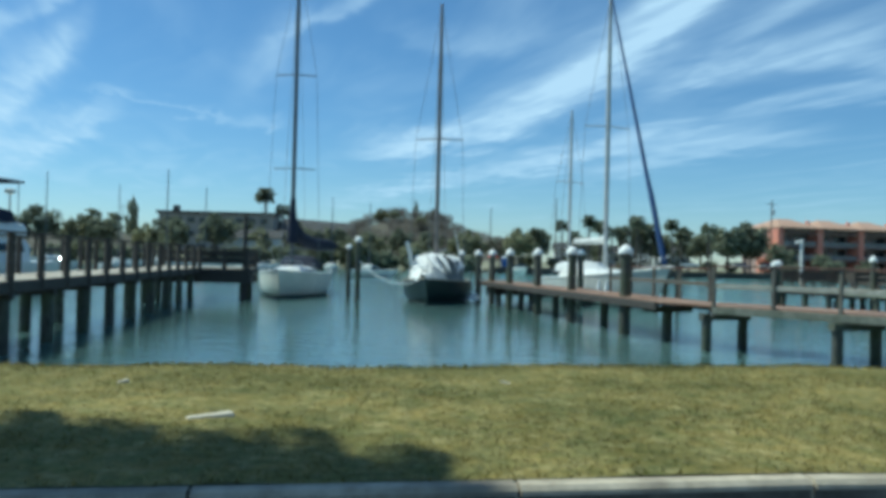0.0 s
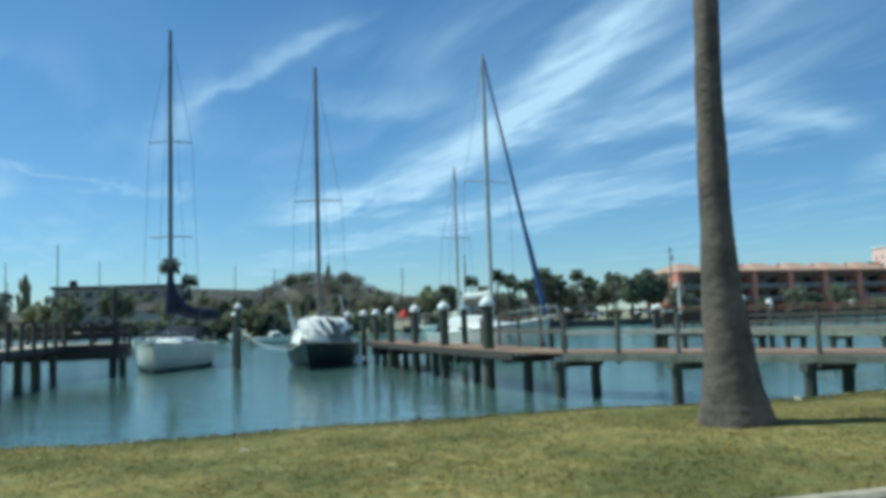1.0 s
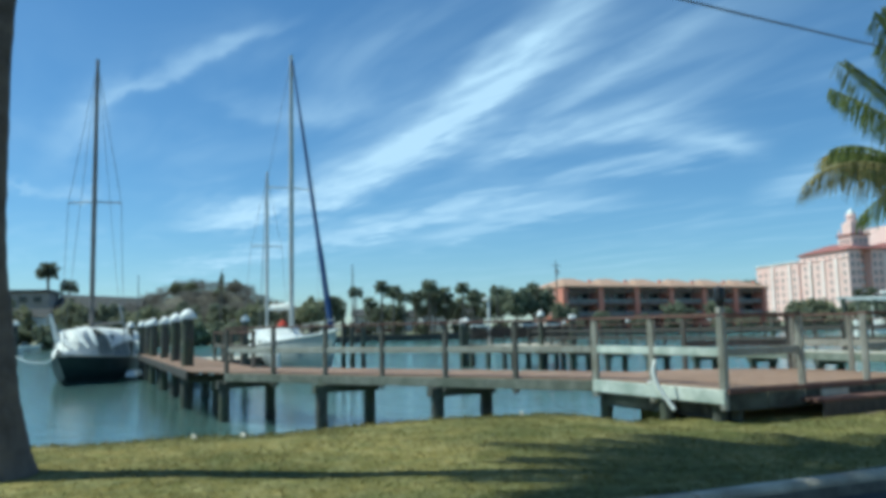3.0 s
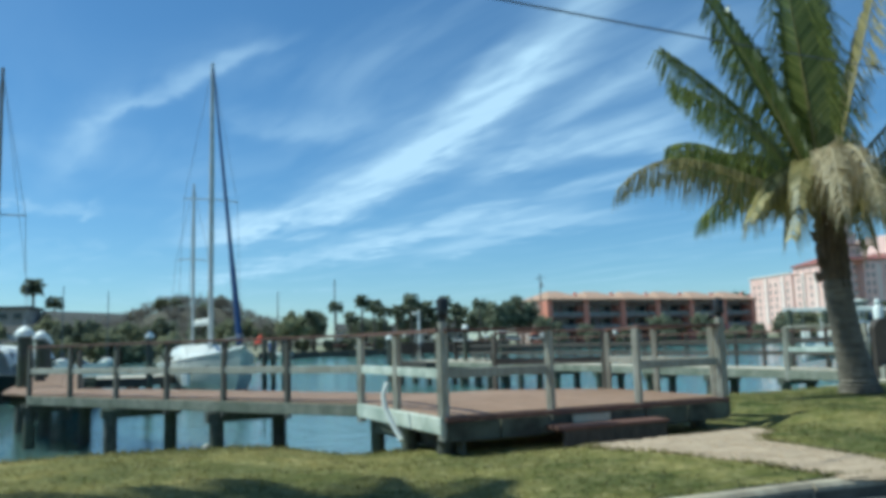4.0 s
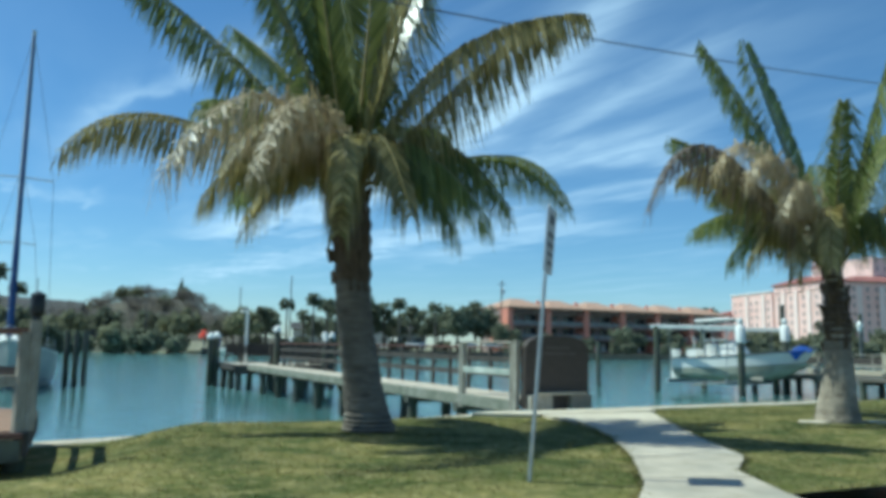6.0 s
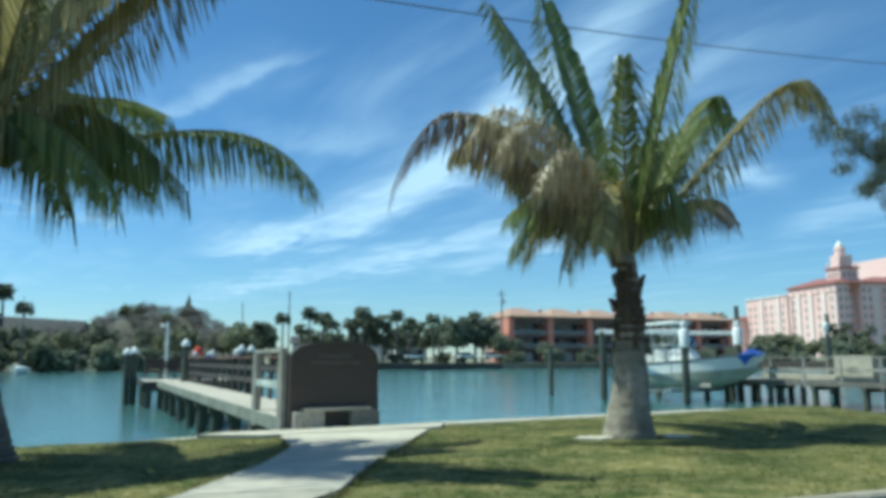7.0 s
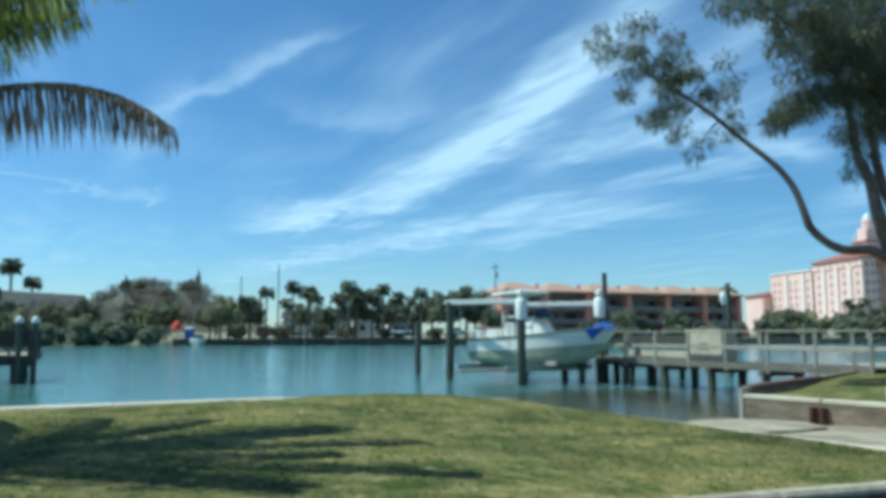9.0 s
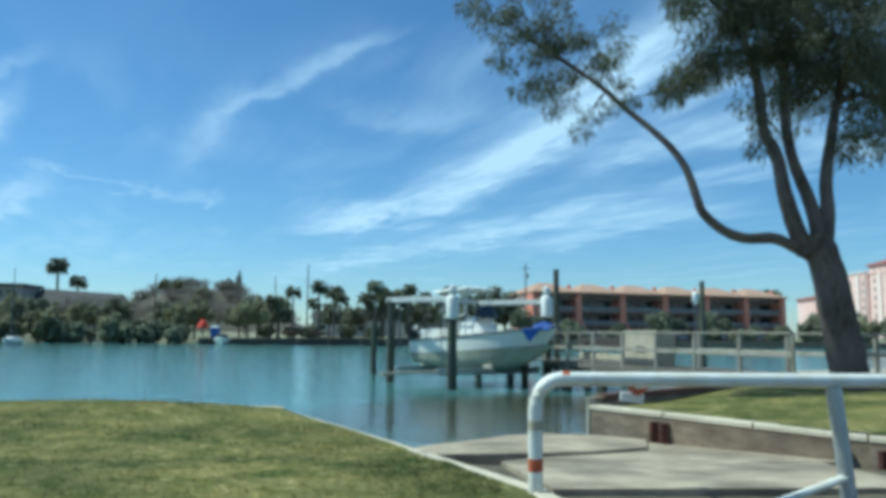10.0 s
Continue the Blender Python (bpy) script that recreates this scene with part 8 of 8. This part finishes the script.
# small things on the beach across the water
aw = thing("awning", "red awning on thin posts on the far beach", "awning", (4.2, 159.6, 0.25))
part("canopy", Shape().lathe(0, 0, [(1.05, 1.7), (1.05, 1.95), (0.7, 2.75), (0.1, 3.4)], 8), RED_PAINT, aw)
part("pole", Shape().tube([(0, 0, 0), (0, 0, 2.3)], 0.06, 6), METAL, aw)
aw2 = thing("portable_toilet", "blue plastic portable toilet with a white roof on the far bank", "portable toilet", (6.6, 159.4, 0.05))
part("cabin", Shape().box(0, 0, 0, 1.5, 1.3, 2.0, 0.06), PORTA_BLUE, aw2)
part("roof", Shape().sweep([[(-0.8, -0.7, 2.0), (0.8, -0.7, 2.0), (0.8, 0.7, 2.0), (-0.8, 0.7, 2.0)], [(-0.6, -0.5, 2.35), (0.6, -0.5, 2.35), (0.6, 0.5, 2.35), (-0.6, 0.5, 2.35)]]), CAP_WHITE, aw2, "white roof")
part("door", Shape().beam((-0.45, -0.67, 0.95), (0.45, -0.67, 0.95), 0.05, 1.7, 0.01), PORTA_BLUE, aw2)
kayak = thing("kayak", "faded rust-brown kayak lying on the far beach", "kayak", (20, 163.5, 0.9), 10, group="beached kayaks")
part("hull", Shape().tube([(-1.9, 0, 0.25), (-1.2, 0, 0.2), (0, 0, 0.2), (1.2, 0, 0.2), (1.9, 0, 0.25)], [0.05, 0.26, 0.36, 0.26, 0.05], 8), RUST_DARK, kayak, smooth=True)
part("cockpit", Shape().lathe(0, 0, [(0.26, 0.5), (0.28, 0.58), (0.2, 0.58)], 10), BLACK, kayak)
for x, rz in ((25.5, 20),):
    copy_thing(kayak, pose(x, 164 + random.uniform(-0.5, 0.5), 0.9, 0, 0, rz))
car = thing("parked_car", "white car parked on the far bank", "car", (58.5, 172, 0.9), 10, group="parked cars")
part("body", Shape().box(0, 0, 0.3, 4.3, 1.7, 0.6, 0.15), GEL_WHITE, car)
part("cabin", Shape().sweep([[(-1.7, -0.75, 0.9), (-1.7, 0.75, 0.9), (1.1, 0.75, 0.9), (1.1, -0.75, 0.9)], [(-1.2, -0.65, 1.45), (-1.2, 0.65, 1.45), (0.4, 0.65, 1.45), (0.4, -0.65, 1.45)]]), GLASS, car)
for sx in (-1.35, 1.35):
    for sy in (-0.8, 0.8):
        part("wheel", Shape().tube([(sx, sy - 0.1, 0.32), (sx, sy + 0.1, 0.32)], 0.32, 12), BLACK, car)
for x, y, rz in ((142, 190, 15), (150, 192, 10), (47, 171, -5), (64, 171, 5)):
    copy_thing(car, pose(x, y, 0.9, 0, 0, rz))

# ---- lawn details ----
stone = thing("concrete_lump", "pale broken slab of concrete lying in the grass", "rubble", (-2.05, 6.25, 0.0), 25)
part("slab", Shape().sweep([[(-0.2, -0.05, -0.02), (0.22, -0.04, -0.02), (0.2, 0.05, -0.02), (-0.22, 0.04, -0.02)], [(-0.17, -0.03, 0.015), (0.19, -0.03, 0.035), (0.16, 0.04, 0.045), (-0.18, 0.03, 0.015)]]), SEAWALL, stone)
for x, y in ((-3.5, 7.8), (0.5, 8.6), (8.2, 11.7), (12.2, 12.7), (7.6, 11.6)):
    c = copy_thing(stone, pose(x, y, land_z(x, y) - (0.06 if y > 11 else 0), 0, 0, random.uniform(0, 180)))
    c.scale = (0.30, 0.5, 0.8)
grass = Shape()
rg_ = random.Random(8)
for _ in range(135000):
    x = rg_.uniform(-7, 45)
    lo, hi = along(KERB, x) + 0.12, along(SHORE, min(x, 41.9)) - 0.1 if x < 41.9 else along(RAMP_LEFT, x) - 0.2
    y = lo + (hi - lo) * rg_.random()
    if 16.3 < x < 19.6 and y > along(KERB, x) and along(PATH_LEFT, y) - 0.05 < x < along(PATH_RIGHT, y) + 0.05:
        continue
    if 25.4 < x < 30.3 and along(P2L, y) - 0.04 < x < along(P2R, y) + 0.04:
        continue
    if 15.1 < x < 20.2 and (Vector((x, y)) - A).dot(V) > -0.35:
        continue
    if noise.noise((x * 0.8, y * 0.8, 4)) < rg_.uniform(-0.7, 0.25):
        continue
    z = bank_z(x, y, 0)
    h = rg_.uniform(0.016, 0.042)
    a = rg_.uniform(0, 6.28)
    lean = Vector((rg_.uniform(-1.5, 1.5) * h, rg_.uniform(-1.5, 1.5) * h, h))
    w = Vector((math.cos(a), math.sin(a), 0)) * 0.009
    p = Vector((x, y, z - 0.005))
    grass.add([p - w, p + w, p + lean], [(0, 1, 2)])
for _ in range(5000):
    # longer ragged grass along the bank
    x = rg_.uniform(-9, 15)
    y = along(SHORE, x) + rg_.uniform(-0.35, 0.12)
    z = bank_z(x, y, 0)
    h = rg_.uniform(0.02, 0.065)
    a = rg_.uniform(0, 6.28)
    w = Vector((math.cos(a), math.sin(a), 0)) * 0.015
    p = Vector((x, y, z - 0.01))
    grass.add([p - w, p + w, p + Vector((rg_.uniform(-0.5, 0.5) * h, rg_.uniform(-0.5, 0.5) * h, h))], [(0, 1, 2)])
for _ in range(7000):
    # tufts creeping over the path edges and the kerb
    k = rg_.randrange(5)
    if k < 4:
        line_, y = ((P2L, rg_.uniform(9.8, 17.6)), (P2R, rg_.uniform(10.3, 17.6)), (PATH_LEFT, rg_.uniform(8.0, 11.4)), (PATH_RIGHT, rg_.uniform(8.0, 11.4)))[k]
        x = along(line_, y) + rg_.gauss(0, 0.05)
        z = land_z(x, y) + (0.02 if k < 2 else 0.0)
    else:
        x = rg_.uniform(-5, 45)
        y = along(KERB, x) + 0.09 + abs(rg_.gauss(0, 0.03))
        z = land_z(x, y)
    if noise.noise((x * 1.7, y * 1.7, 9)) < rg_.uniform(-0.5, 0.3):
        continue
    h = rg_.uniform(0.02, 0.055)
    a = rg_.uniform(0, 6.28)
    w = Vector((math.cos(a), math.sin(a), 0)) * 0.014
    p = Vector((x, y, z - 0.005))
    grass.add([p - w, p + w, p + Vector((rg_.uniform(-1.2, 1.2) * h, rg_.uniform(-1.2, 1.2) * h, h))], [(0, 1, 2)])
tagged(new("grass", grass.mesh("grass", BLADES)), "short dry grass blades on the lawn", "grass", kind="stuff")
